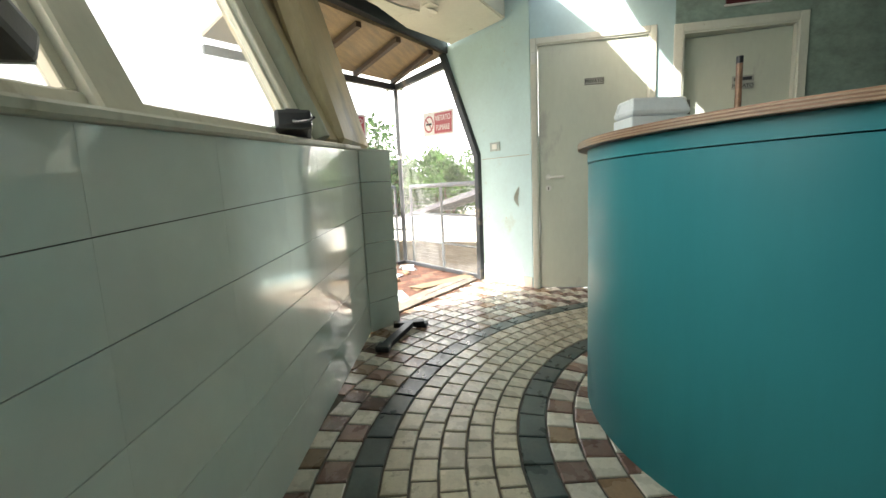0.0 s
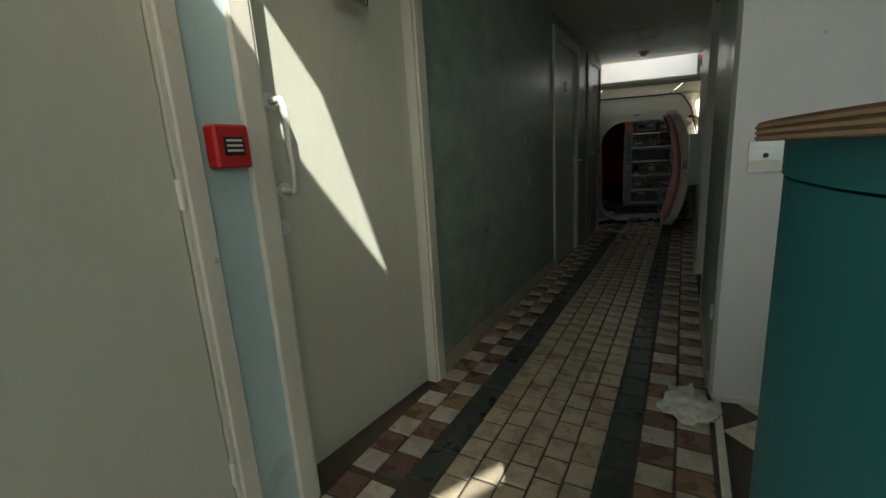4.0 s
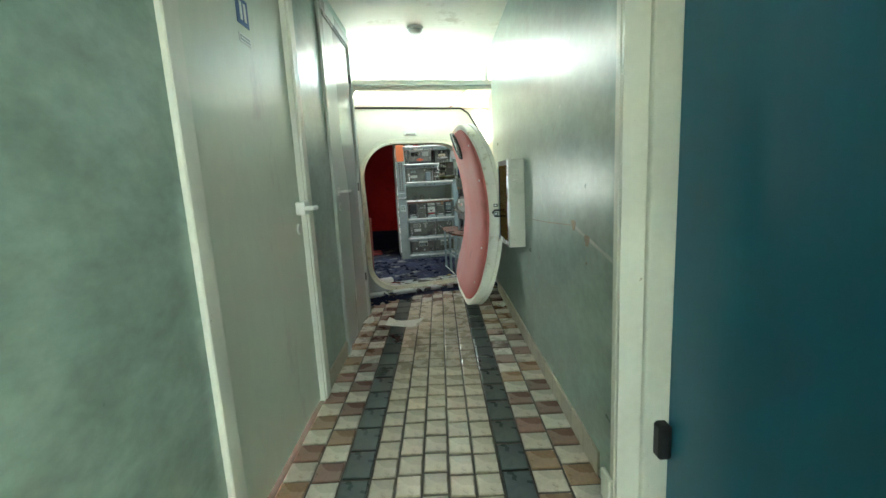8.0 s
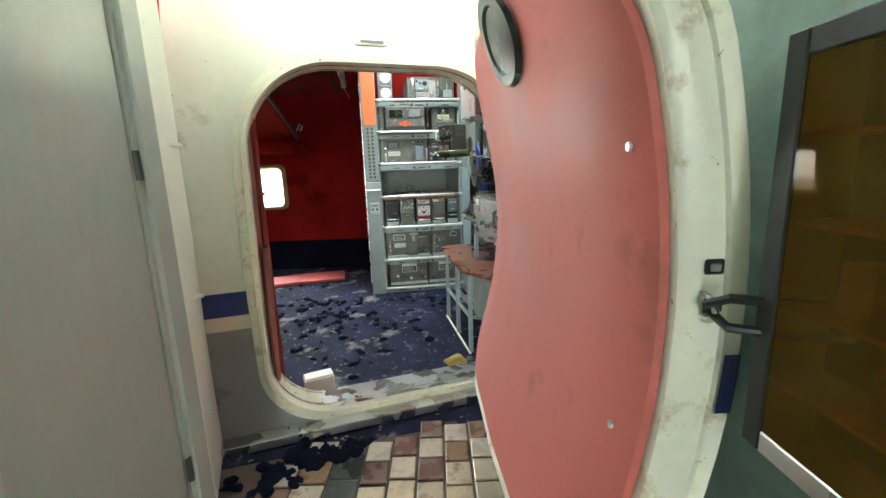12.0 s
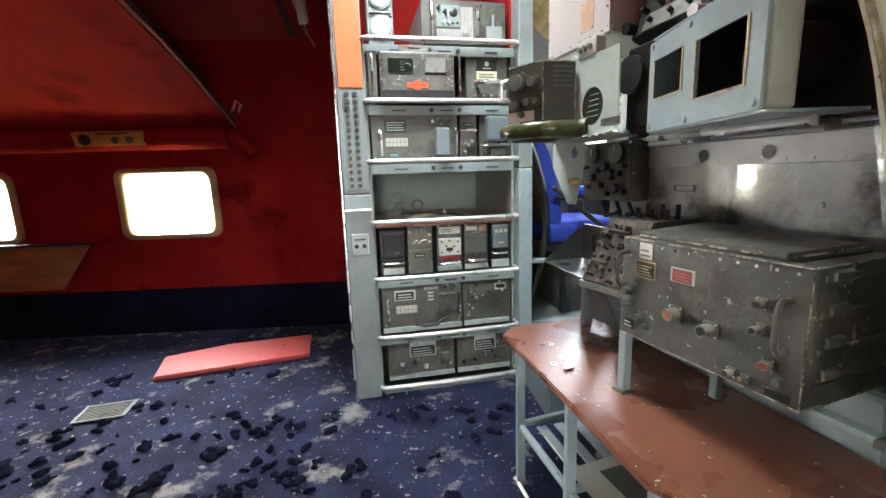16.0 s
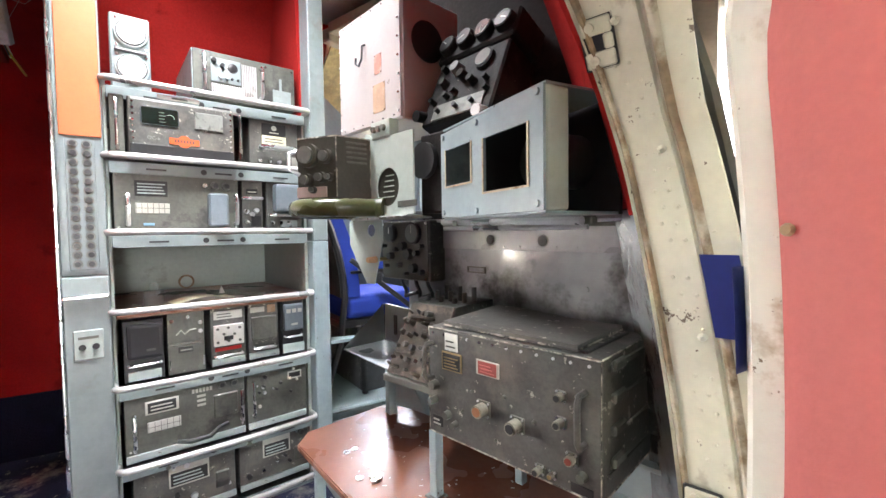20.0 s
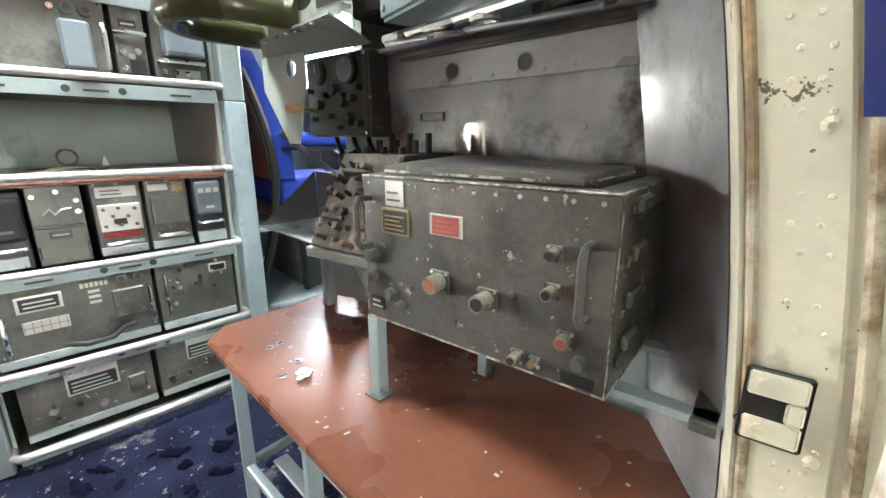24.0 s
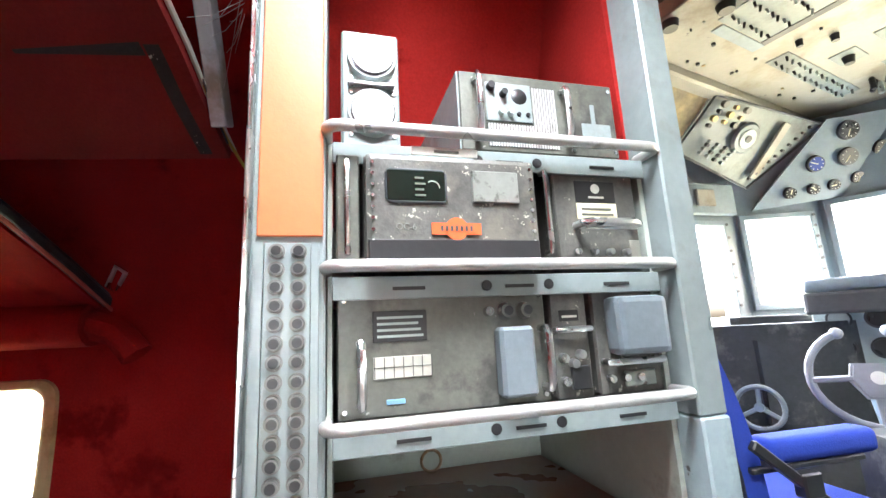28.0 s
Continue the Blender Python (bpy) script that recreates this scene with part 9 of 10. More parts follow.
part("base", bx(0.10, 0.36, 0.02, 0.40, 0.271, 0.584, 0.01), M_COCKDARK, seat, "dusty black pedestal")
part("base_plate", poly([(0, 0), (0.24, 0), (0.24, 0.1), (0.13, 0.27), (0.02, 0.27)], 0.01, m=pose(0.11, 0.012, 0.275, 90)), M_COCKDARK, seat)
part("lever", tube([(0.10, -0.02, 0.28), (0.09, -0.03, 0.45), (0.07, -0.03, 0.60)], 0.014, seg=8), M_BLACK, seat, smooth=True)
part("lever_knob", ball(0.022, pose(0.10, -0.03, 0.58)), M_ALU, seat, smooth=True)

# steering tiller
tw = thing("tiller_wheel", "small white three-spoked steering wheel", "steering wheel", Matrix.Translation((0.87, 7.54, 0.875)) @ Vector((-0.75, -0.62, 0.2)).to_track_quat('Z', 'Y').to_matrix().to_4x4())
part("rim", tube([(0.065 * math.cos(a), 0.065 * math.sin(a), 0) for a in [i * math.tau / 24 for i in range(24)]], 0.008, closed=True), M_POST, tw, smooth=True)
for a in (90, 210, 330):
    part("spoke", bar((0, 0, 0), (0.062 * math.cos(radians(a)), 0.062 * math.sin(radians(a)), 0), 0.014, 0.006), M_POST, tw)
part("hub", cyl(0.014, 0.02, m=pose(0, 0, -0.008), seg=14), M_POST, tw)
part("shaft", cyl(0.008, 0.10, m=pose(0, 0, -0.105), seg=8), M_COCKDARK, tw)

# control column with its yoke
YC = Vector((1.03, 7.30, 0.985))
M_Y = Matrix.Translation(YC) @ Vector((-0.62, -0.76, 0.22)).to_track_quat('Z', 'Y').to_matrix().to_4x4()
yk = thing("control_column", "pale blue control column with a grey aircraft yoke", "control yoke")
M_YOKE = mat("grey_bakelite", (0.22, 0.23, 0.25), 0.4, var=0.12)
part("yoke_rim", tube([M_Y @ Vector((0.145 * math.cos(radians(a)), 0.135 * math.sin(radians(a)), 0)) for a in range(115, 431, 12)], 0.011, seg=10), M_YOKE, yk, "worn grey rim", smooth=True)
for a in (115, 430):
    part("grip_knob", ball(0.017, Matrix.Translation(M_Y @ Vector((0.145 * math.cos(radians(a)), 0.135 * math.sin(radians(a)), 0)))), M_YOKE, yk, smooth=True)
part("hub", poly([(-0.05, 0.035), (-0.06, -0.01), (-0.03, -0.06), (0.03, -0.06), (0.06, -0.01), (0.05, 0.035)], 0.03, m=M_Y @ pose(0, 0, -0.012), bevel=0.006), M_YOKE, yk)
part("hub_badge", cyl(0.018, 0.003, m=M_Y @ pose(0, -0.005, 0.0185), seg=16), M_WHITECARD, yk)
for a in (185, 270, 355):
    part("spoke", bar(M_Y @ Vector((0.045 * math.cos(radians(a)), 0.04 * math.sin(radians(a)), 0)), M_Y @ Vector((0.142 * math.cos(radians(a)), 0.132 * math.sin(radians(a)), 0)), 0.032, 0.014), M_YOKE, yk)
part("column", tube([(1.11, 7.36, 0.955), (1.12, 7.35, 0.83), (1.04, 7.33, 0.54), (1.01, 7.33, 0.37)], 0.036, seg=14), M_PALEBLUE, yk, "pale blue tube", smooth=True)
part("collar", tube([(1.115, 7.355, 0.80), (1.105, 7.35, 0.76)], 0.042, seg=14), M_PALEBLUE, yk, smooth=True)
part("foot_barrel", cyl(0.055, 0.16, m=pose(0.90, 7.24, 0.325, 90, 0, 55), seg=18), M_PALEBLUE, yk, smooth=True)
part("foot_cap", cyl(0.048, 0.006, m=pose(0.90, 7.24, 0.325, 90, 0, 55) @ pose(0, 0, 0.161), seg=18), M_GREYEQ, yk)

# throttle pedestal
ped = thing("throttle_pedestal", "grey pedestal with orange-topped levers and switch rows", "control pedestal", pose(0.775, 6.925, 0, 0, 0, -16))
part("body", bx(0, 0.30, 0.0, 0.35, 0.2, 0.625, 0.008), M_GREYPAINT, ped)
part("switch_slope", poly([(0, 0.626), (0.0, 0.72), (0.25, 0.87), (0.35, 0.87), (0.35, 0.626)], 0.29, m=Matrix.Rotation(radians(90), 4, 'Z') @ Matrix.Rotation(radians(90), 4, 'X') @ Matrix.Translation((0, 0, 0.005))), M_COCKDARK, ped)
SLOPE = pose(0, 0.0, 0.72, -90 + 31)
for r in range(6):
    for c in range(7):
        part("switch", bx(0.02 + 0.038 * c, 0.044 + 0.038 * c, -0.012, -0.0005, 0.02 + 0.044 * r, 0.042 + 0.044 * r, 0.002), rng.choice((M_GREYEQ, M_POST, M_COCKGREY)), ped, m=SLOPE)
for k in range(4):
    part("lever_stem", bx(0.012 + 0.03 * k, 0.020 + 0.03 * k, -0.012, -0.001, 0.52, 0.60, 0.001), M_WHITEPL, ped)
    part("lever_knob", cyl(0.011, 0.02, m=pose(0.016 + 0.03 * k, -0.006, 0.60), seg=12), mat("orange_red_knob", (0.65, 0.09, 0.03), 0.4) if k == 0 else bpy.data.materials["orange_red_knob"], ped, smooth=True)
    part("placard", bx(0.010 + 0.03 * k, 0.028 + 0.03 * k, -0.002, -0.0003, 0.43, 0.50), M_BLACK, ped)

# side wall with windows, nose, overhead panels
PA, PB, PQ = Vector((0.30, 7.698)), Vector((1.150, 7.82)), Vector((1.475, 7.742))
PN = Vector((1.80, 7.355))
for name, a, b, openings in (("wall_cockpit_side", PA, PB, [(0.42, 0.785, 1.10, 1.545)]), ("wall_cockpit_quarter", PB, PQ, [(0.03, 0.285, 1.205, 1.565)]),
                             ("wall_cockpit_front", PQ, PN, [(0.035, 0.47, 1.245, 1.60)]), ("wall_cockpit_nose", PN, Vector((2.0, 6.6)), [(0.06, 0.7, 1.25, 1.60)]), ("wall_cockpit_right", Vector((2.0, 6.6)), Vector((1.55, 6.32)), ()), ("wall_cockpit_back", Vector((1.55, 6.32)), Vector((0.64, 5.74)), ())):
    wall(name, a, b, 0.05, 0, 2.3, M_COCKGREY, openings, "blue-grey painted cockpit wall")
for a, b, s0, s1, z0, z1 in ((PA, PB, 0.42, 0.785, 1.10, 1.545), (PB, PQ, 0.03, 0.285, 1.205, 1.565), (PQ, PN, 0.035, 0.47, 1.245, 1.60)):
    d = b - a
    mm = Matrix.Translation((*a, 0)) @ Matrix.Rotation(math.atan2(d.y, d.x), 4, 'Z')
    w = tagged(thing("window_cockpit", "bright cockpit window in a bolted blue-grey frame", "window", mm), kind="structure")
    for x0, x1, q0, q1 in ((s0 - 0.02, s0 + 0.004, z0, z1), (s1 - 0.004, s1 + 0.02, z0, z1), (s0 - 0.02, s1 + 0.02, z0 - 0.02, z0 + 0.004), (s0 - 0.02, s1 + 0.02, z1 - 0.004, z1 + 0.02)):
        part("window_frame", bx(x0, x1, -0.018, -0.001, q0, q1, 0.003), M_COCKGREY, w)
    for k in range(9):
        part("bolt", cyl(0.006, 0.004, m=pose(s1 + 0.008, -0.018, z0 + (z1 - z0) * k / 8, 90), seg=8), M_COCKDARK, w)
part("curtain_rail", tube([(0.78, 7.70, 1.115), (1.10, 7.745, 1.10)], 0.012), M_PALEBLUE, thing("side_rail", "pale blue rail under the side window", "rail"), smooth=True)
con = thing("side_console", "dusty black side console with a white disc and a yellow disc", "console")
part("shelf", poly([(0.75, 7.73), (1.02, 7.62), (1.34, 7.55), (1.47, 7.72), (1.15, 7.80), (0.75, 7.74)], 0.86, m=pose(0, 0, 0.275)), M_COCKDARK, con)
M_C = Matrix.Translation((1.03, 7.727, 0)) @ Matrix.Rotation(radians(-14), 4, 'Z')
part("upright_panel", bx(-0.05, 0.42, 0.0, 0.06, 0.80, 1.165, 0.004), M_COCKDARK, con, m=M_C)
part("disc_rim", cyl(0.028, 0.012, m=M_C @ pose(0.16, 0, 1.078, 90), seg=20), M_GREYEQ, con, smooth=True)
part("white_disc", cyl(0.023, 0.004, m=M_C @ pose(0.16, -0.012, 1.078, 90), seg=20), M_WHITECARD, con, "white disc")
part("disc_hub", cyl(0.007, 0.006, m=M_C @ pose(0.16, -0.016, 1.078, 90), seg=10), M_GREYEQ, con)
part("selector_box", bx(0.165, 0.33, -0.04, -0.0005, 0.91, 0.99, 0.004), M_GREYEQ, con, m=M_C)
for k in range(5):
    part("selector_knob", cyl(0.010, 0.012, m=M_C @ pose(0.185 + 0.032 * k, -0.04, 0.965 - 0.03 * (k % 2), 90), seg=10), M_BLACK, con)
part("yellow_plate", bx(0.13, 0.27, -0.05, -0.03, 0.77, 0.885, 0.003), M_GREYEQ, con, m=M_C)
part("yellow_disc", cyl(0.036, 0.005, m=M_C @ pose(0.195, -0.05, 0.828, 90), seg=22), mat("yellow_paint", (0.72, 0.48, 0.01), 0.45, var=0.08), con, "bright yellow disc")
part("quadrant", poly([(0, 0), (0.14, 0), (0.14, 0.2), (0, 0.28)], 0.05, m=pose(0.98, 7.66, 0.80, 90, 0, -14)), M_COCKDARK, con)

# glare shield and instrument panel before the yoke
gs = thing("glare_shield", "dark instrument panel under a padded glare shield", "instrument panel", Matrix.Translation((1.17, 7.56, 0)) @ Matrix.Rotation(radians(-48), 4, 'Z'))
part("hood", bx(-0.03, 0.75, -0.05, 0.18, 1.235, 1.28, 0.02, seg=3), M_COCKGREY, gs, smooth=True)
part("hood_lip", bx(-0.03, 0.75, -0.055, -0.03, 1.16, 1.234, 0.01, seg=2), M_COCKDARK, gs)
part("panel", bx(-0.02, 0.75, 0.10, 0.13, 0.55, 1.234, 0.004), M_GREYPAINT, gs)
for r in range(3):
    for c in range(6):
        part("gauge", cyl(0.036, 0.012, m=pose(0.05 + 0.10 * c, 0.10, 1.14 - 0.10 * r, 90), seg=20), M_BLACK, gs, smooth=True)
        part("gauge_glass", cyl(0.029, 0.003, m=pose(0.05 + 0.10 * c, 0.0878, 1.14 - 0.10 * r, 90), seg=20), M_DIAL if (r + c) % 4 == 0 else M_LABELBLK, gs)

# overhead: grey-green radio panel, dial panel, cream switch panel, insulation cloth
def lay(o, corners, name, material, thick=0.012, label=""):
    own = bmesh.new()
    own.faces.new([own.verts.new(c) for c in corners])
    thicken(own, thick)
    return part(name, own, material, o, label)


OV = [Vector(p) for p in ((0.877, 7.496, 1.963), (1.432, 7.619, 1.91), (1.173, 7.764, 1.696), (0.774, 7.62, 1.799))]


def ov(u, v, out=0.0):
    """u along the panel, v from its upper edge down."""
    p = OV[0].lerp(OV[1], u).lerp(OV[3].lerp(OV[2], u), v)
    nrm = (OV[1] - OV[0]).cross(OV[3] - OV[0]).normalized()
    if nrm.z > 0:
        nrm = -nrm
    return p + nrm * out


def ov_m(u, v, out=0.0):
    x = (ov(1, v) - ov(0, v)).normalized()
    nrm = (ov(u, v, 1) - ov(u, v, 0)).normalized()
    y = nrm.cross(x)
    return Matrix.Translation(ov(u, v, out)) @ Matrix((x, y, nrm)).transposed().to_4x4()


oh = tagged(thing("overhead_panel", "grey-green overhead radio panel with a round speaker hole", "instrument panel"), kind="")
M_OVGREY = mat("grey_green_overhead_paint", (0.15, 0.175, 0.17), 0.45, var=0.12, scale=6, dirt=(0.09, 0.095, 0.09), amount=0.2)
lay(oh, [ov(0, 0), ov(1, 0), ov(1, 1), ov(0, 1)], "panel", M_OVGREY)
part("rim", tube([ov(0.0, 0.0, 0.012), ov(1, 0, 0.012), ov(1, 1, 0.012), ov(0, 1, 0.012)], 0.006, closed=True, seg=6), M_COCKDARK, oh, "dark gasket round the panel")
part("speaker_ring", cyl(0.062, 0.010, m=ov_m(0.5, 0.45, 0.012), seg=28, r2=0.054), M_OVGREY, oh, smooth=True)
part("speaker_inner", cyl(0.036, 0.004, m=ov_m(0.5, 0.45, 0.0225), seg=24), M_GREYPAINT, oh, smooth=True)
part("speaker_hole", cyl(0.014, 0.003, m=ov_m(0.5, 0.45, 0.027), seg=18), M_BLACK, oh)
part("cream_strip", bx(-0.018, 0.018, -0.115, 0.115, 0, 0.01, 0.002), M_CREAMPANEL, oh, m=ov_m(0.80, 0.5, 0.013))
for r in range(4):
    for c in range(4):
        part("switch", cyl(0.007, 0.014, m=ov_m(0.22 + 0.09 * c, 0.72 + 0.07 * r if r < 3 else 0.66, 0.012), seg=8), rng.choice((M_BLACK, M_POST)), oh)
for k in range(10):
    part("knob", cyl(0.012 - 0.004 * (k % 2), 0.016, m=ov_m(0.10 + 0.10 * (k % 3), 0.10 + 0.12 * (k // 3), 0.012), seg=10), rng.choice((M_BLACK, M_GREYEQ, M_BRASS)), oh)
    part("toggle", cyl(0.006, 0.012, m=ov_m(0.90, 0.08 + 0.09 * k, 0.012), seg=8), M_BLACK, oh)
TRI = [Vector(p) for p in ((1.21, 7.785, 1.60), (1.422, 7.59, 1.914), (1.66, 7.52, 1.93), (1.76, 7.38, 1.66))]
M_FACEBLUE = mat("blue_dial_face", (0.04, 0.06, 0.22), 0.3, var=0.1)
DIALS = ((1.498, 7.590, 1.869, 0.0385), (1.406, 7.663, 1.758, 0.0331), (1.515, 7.627, 1.774, 0.036), (1.632, 7.589, 1.792, 0.036), (1.333, 7.727, 1.657, 0.024), (1.417, 7.702, 1.664, 0.0225), (1.487, 7.679, 1.674, 0.0225), (1.566, 7.650, 1.693, 0.025), (1.652, 7.625, 1.697, 0.025))
dp = thing("dial_overhead", "grey angled panel of round engine dials", "instrument panel")
lay(dp, [TRI[0], TRI[1], TRI[2], Vector((1.72, 7.62, 1.64))], "panel", M_COCKGREY)
nrm = (TRI[1] - TRI[0]).cross(TRI[2] - TRI[0]).normalized()
if nrm.y > 0:
    nrm = -nrm
for x, y, z, r in DIALS:
    mm = Matrix.Translation(Vector((x, y, z)) + nrm * 0.004) @ nrm.to_track_quat('Z', 'Y').to_matrix().to_4x4()
    part("gauge", cyl(r, 0.012, m=mm, seg=22, r2=r * 0.94), M_BLACK, dp, smooth=True)
    part("gauge_glass", cyl(r * 0.82, 0.002, m=mm @ pose(0, 0, 0.0122), seg=22), M_FACEBLUE if r == 0.0331 else M_LABELBLK, dp)
    for k in range(8):
        part("scale_mark", bx(-0.001, 0.001, r * 0.6, r * 0.76, 0.0143, 0.0149), M_WHITEPL, dp, m=mm @ pose(0, 0, 0, 0, 0, 40 * k + 900 * r))
    part("needle", bx(-0.0018, 0.0018, -0.004, r * 0.62, 0.0150, 0.0158), M_CREAMLBL, dp, m=mm @ pose(0, 0, 0, 0, 0, 700 * x + 300 * z))
# cream switch panel in the roof
tagged(part("ceiling_cockpit", poly([(0.28, 5.7), (0.64, 5.72), (2.1, 6.6), (2.1, 8.0), (0.28, 8.0)], 0.05, m=pose(0, 0, 2.06)), M_CREAMPANEL), "cream painted cockpit roof", "ceiling", kind="structure")
crp = thing("switch_panel_overhead", "cream overhead panel crowded with switches and a dark slot", "switch panel", Matrix.Translation((0.50, 7.20, 1.98)) @ Matrix.Rotation(radians(22), 4, 'Z'))
part("panel", bx(-0.05, 1.2, -0.5, 0.10, 0.0, 0.05, 0.004), M_CREAMPANEL, crp)
part("recess_frame", bx(0.13, 0.352, -0.085, -0.05, -0.004, -0.0005, 0.001), M_COCKGREY, crp, "blue grey recess frame")
part("recess_frame", bx(0.325, 0.352, -0.44, -0.0855, -0.004, -0.0005, 0.001), M_COCKDARK, crp, "dark recess frame")
part("switch_plate", bx(0.10, 0.322, -0.44, -0.088, -0.003, -0.0005), M_OVGREY, crp)
for r in range(5):
    for c in range(7):
        part("toggle", cyl(0.004, 0.016, m=pose(0.12 + 0.03 * c, -0.115 - 0.055 * r, -0.003, 180 + 14 * ((r + c) % 3 - 1)), seg=8, r2=0.003), (M_BLACK, M_GREYPAINT, M_BLACK)[(r * 2 + c) % 3], crp)
part("toggle_strip", bx(0.46, 0.99, -0.10, -0.035, -0.003, -0.0005, 0.001), M_OVGREY, crp, "grey strip of toggles")
for r in range(2):
    for c in range(13):
        part("toggle", cyl(0.0045, 0.016, m=pose(0.485 + 0.04 * c, -0.052 - 0.032 * r, -0.003, 180 + 12 * ((c + r) % 3 - 1)), seg=8, r2=0.003), M_BLACK if (c + r) % 2 else M_GREYPAINT, crp)
for x, y in ((0.682, -0.17), (0.652, -0.29), (0.88, -0.24)):
    part("knob_plate", bx(x - 0.05, x + 0.05, y - 0.035, y + 0.035, -0.003, -0.0005, 0.001), M_OVGREY, crp)
    part("knob", cyl(0.017, 0.024, m=pose(x, y, -0.003, 180), seg=16, r2=0.013), M_BLACK, crp, smooth=True)
for x, y, r in ((-0.015, -0.022, 0.024), (0.06, -0.13, 0.024), (0.50, -0.20, 0.012), (0.43, -0.14, 0.010)):
    part("knob", cyl(r, 0.02, m=pose(x, y, -0.0005, 180), seg=18, r2=r * 0.8), M_BLACK, crp, smooth=True)
for k in range(6):
    part("lever", bx(-0.010, 0.010, -0.008, 0.008, -0.045, 0.0, 0.004), (M_BLACK, M_BLACK, M_GREYPAINT)[k % 3], crp, m=pose(0.93 + 0.035 * (k % 3), -0.15 - 0.05 * (k // 3), -0.001, 20 * (k % 2), 0, 15 * k))
for k in range(46):
    x, y = rng.uniform(-0.03, 1.1), rng.uniform(-0.42, 0.08)
    if 0.08 < x < 0.37 and y < -0.03 or 0.44 < x < 1.01 and -0.32 < y < -0.02:
        continue
    part("fastener", cyl(rng.choice((0.003, 0.004, 0.006)), rng.uniform(0.002, 0.008), m=pose(x, y, -0.0005, 180), seg=8), rng.choice((M_BLACK, M_GREYEQ, M_BRASS)), crp)
part("edge_fold", bx(-0.05, 1.2, 0.101, 0.16, -0.03, 0.03, 0.008), M_CREAMPANEL, crp)
ic = thing("insulation_cloth", "brown quilted insulation cloth beside the overhead panel", "insulation")
lay(ic, [(0.46, 7.30, 1.99), (0.87, 7.49, 1.97), (0.77, 7.62, 1.80), (0.60, 7.69, 1.72), (0.42, 7.55, 1.80)], "cloth", M_HATCHED, 0.008)
oc = thing("oxygen_panel", "blue-grey panel with a dial over the side window", "instrument panel", Matrix.Translation((0.72, 7.735, 1.58)) @ Matrix.Rotation(radians(8), 4, 'Z'))
part("panel", bx(0, 0.40, -0.03, 0.0, 0.0, 0.13, 0.004), M_COCKGREY, oc)
part("dial", cyl(0.028, 0.01, m=pose(0.08, -0.03, 0.075, 90), seg=18), M_WHITECARD, oc)
part("latch", bx(0.20, 0.29, -0.042, -0.0305, 0.03, 0.10, 0.004), M_CREAMPANEL, oc)

# ---- outside: ground, canopy roofs, rubble, trees ----
M_GROUND = mat("dry_grass_and_gravel", (0.17, 0.165, 0.09), 0.95, var=0.35, scale=0.4, fine=6, bump=0.3, dirt=(0.36, 0.33, 0.27), amount=0.25, dirt_scale=0.25)
GZ = -3.4
own = grid(24, 24, lambda u, v: (4000 * (u - 0.5) ** 3 * 4 , 4000 * (v - 0.5) ** 3 * 4, GZ))
tagged(part("ground", own, M_GROUND), "dry grass and gravel yard", "ground", kind="structure")
M_CANOPY = mat("white_canopy_sheet", (0.50, 0.50, 0.47), 0.5, var=0.08, scale=1, dirt=(0.30, 0.43, 0.38), amount=0.15, dirt_scale=0.8)
M_RUBBLE = mat("pale_rubble", (0.34, 0.29, 0.23), 0.9, var=0.25, scale=3, bump=0.2, island=0.2)
M_LEAF = mat("green_foliage", (0.050, 0.120, 0.018), 0.6, var=0.35, scale=0.8, fine=8, bump=0, island=0.4)
M_BARK = mat("brown_bark", (0.10, 0.07, 0.05), 0.9, var=0.3)


def canopy(x, y, rz, w, d, z, label):
    o = thing("canopy", label, "canopy", pose(x, y, GZ, 0, 0, rz), group="canopies in the yard")
    zz = z - GZ
    part("roof", poly([(-w / 2, -0.1), (-w / 2, 0.02), (0, 0.35), (w / 2, 0.02), (w / 2, -0.1), (0, 0.23)], d, m=pose(0, d / 2, zz, 90)), M_CANOPY, o)
    part("fascia", bx(-w / 2, w / 2, -d / 2 - 0.05, -d / 2 - 0.001, zz - 0.25, zz + 0.1, 0.01), M_CREAM, o)
    for sx in (-1, 1):
        for sy in (-1, 1):
            part("post", bx(sx * (w / 2 - 0.1) - 0.04, sx * (w / 2 - 0.1) + 0.04, sy * (d / 2 - 0.1) - 0.04, sy * (d / 2 - 0.1) + 0.04, 0, zz - 0.1), M_STEELFRAME, o)
    part("back_wall", bx(-w / 2 + 0.2, w / 2 - 0.2, d / 2 - 0.3, d / 2 - 0.2, 0, zz - 0.4), M_RUBBLE, o)


canopy(-13.0, -6.5, 75, 11.0, 4.5, -0.55, "long white sheet-roofed canopy in the yard")
canopy(-10.5, -12.5, 65, 6.0, 4.0, -0.9, "white sheet-roofed canopy on steel posts")
dk = thing("tilted_hangar", "dark tilted sheet-metal structure with a yellow corner", "shed", pose(-19.0, -5.0, GZ, 0, 0, 78))
part("roof", poly([(-5, 2.2), (-5, 2.4), (2.2, 4.5), (2.4, 4.3)], 5, m=pose(0, 2.5, 0, 90)), mat("dark_sheet_metal", (0.09, 0.09, 0.10), 0.5, var=0.2, scale=1), dk)
part("wall", bx(-4.6, 2.2, -2.2, 2.2, 0, 2.3, 0.01), mat("dull_grey_wall", (0.25, 0.25, 0.25), 0.8, var=0.2, scale=1), dk)
part("yellow_corner", poly([(0, 0), (0.9, 0.25), (0.75, 1.0), (0.25, 0.8)], 0.15, m=pose(1.9, -2.4, 3.55, 90)), M_YELLOW, dk, "yellow sheet at the corner")
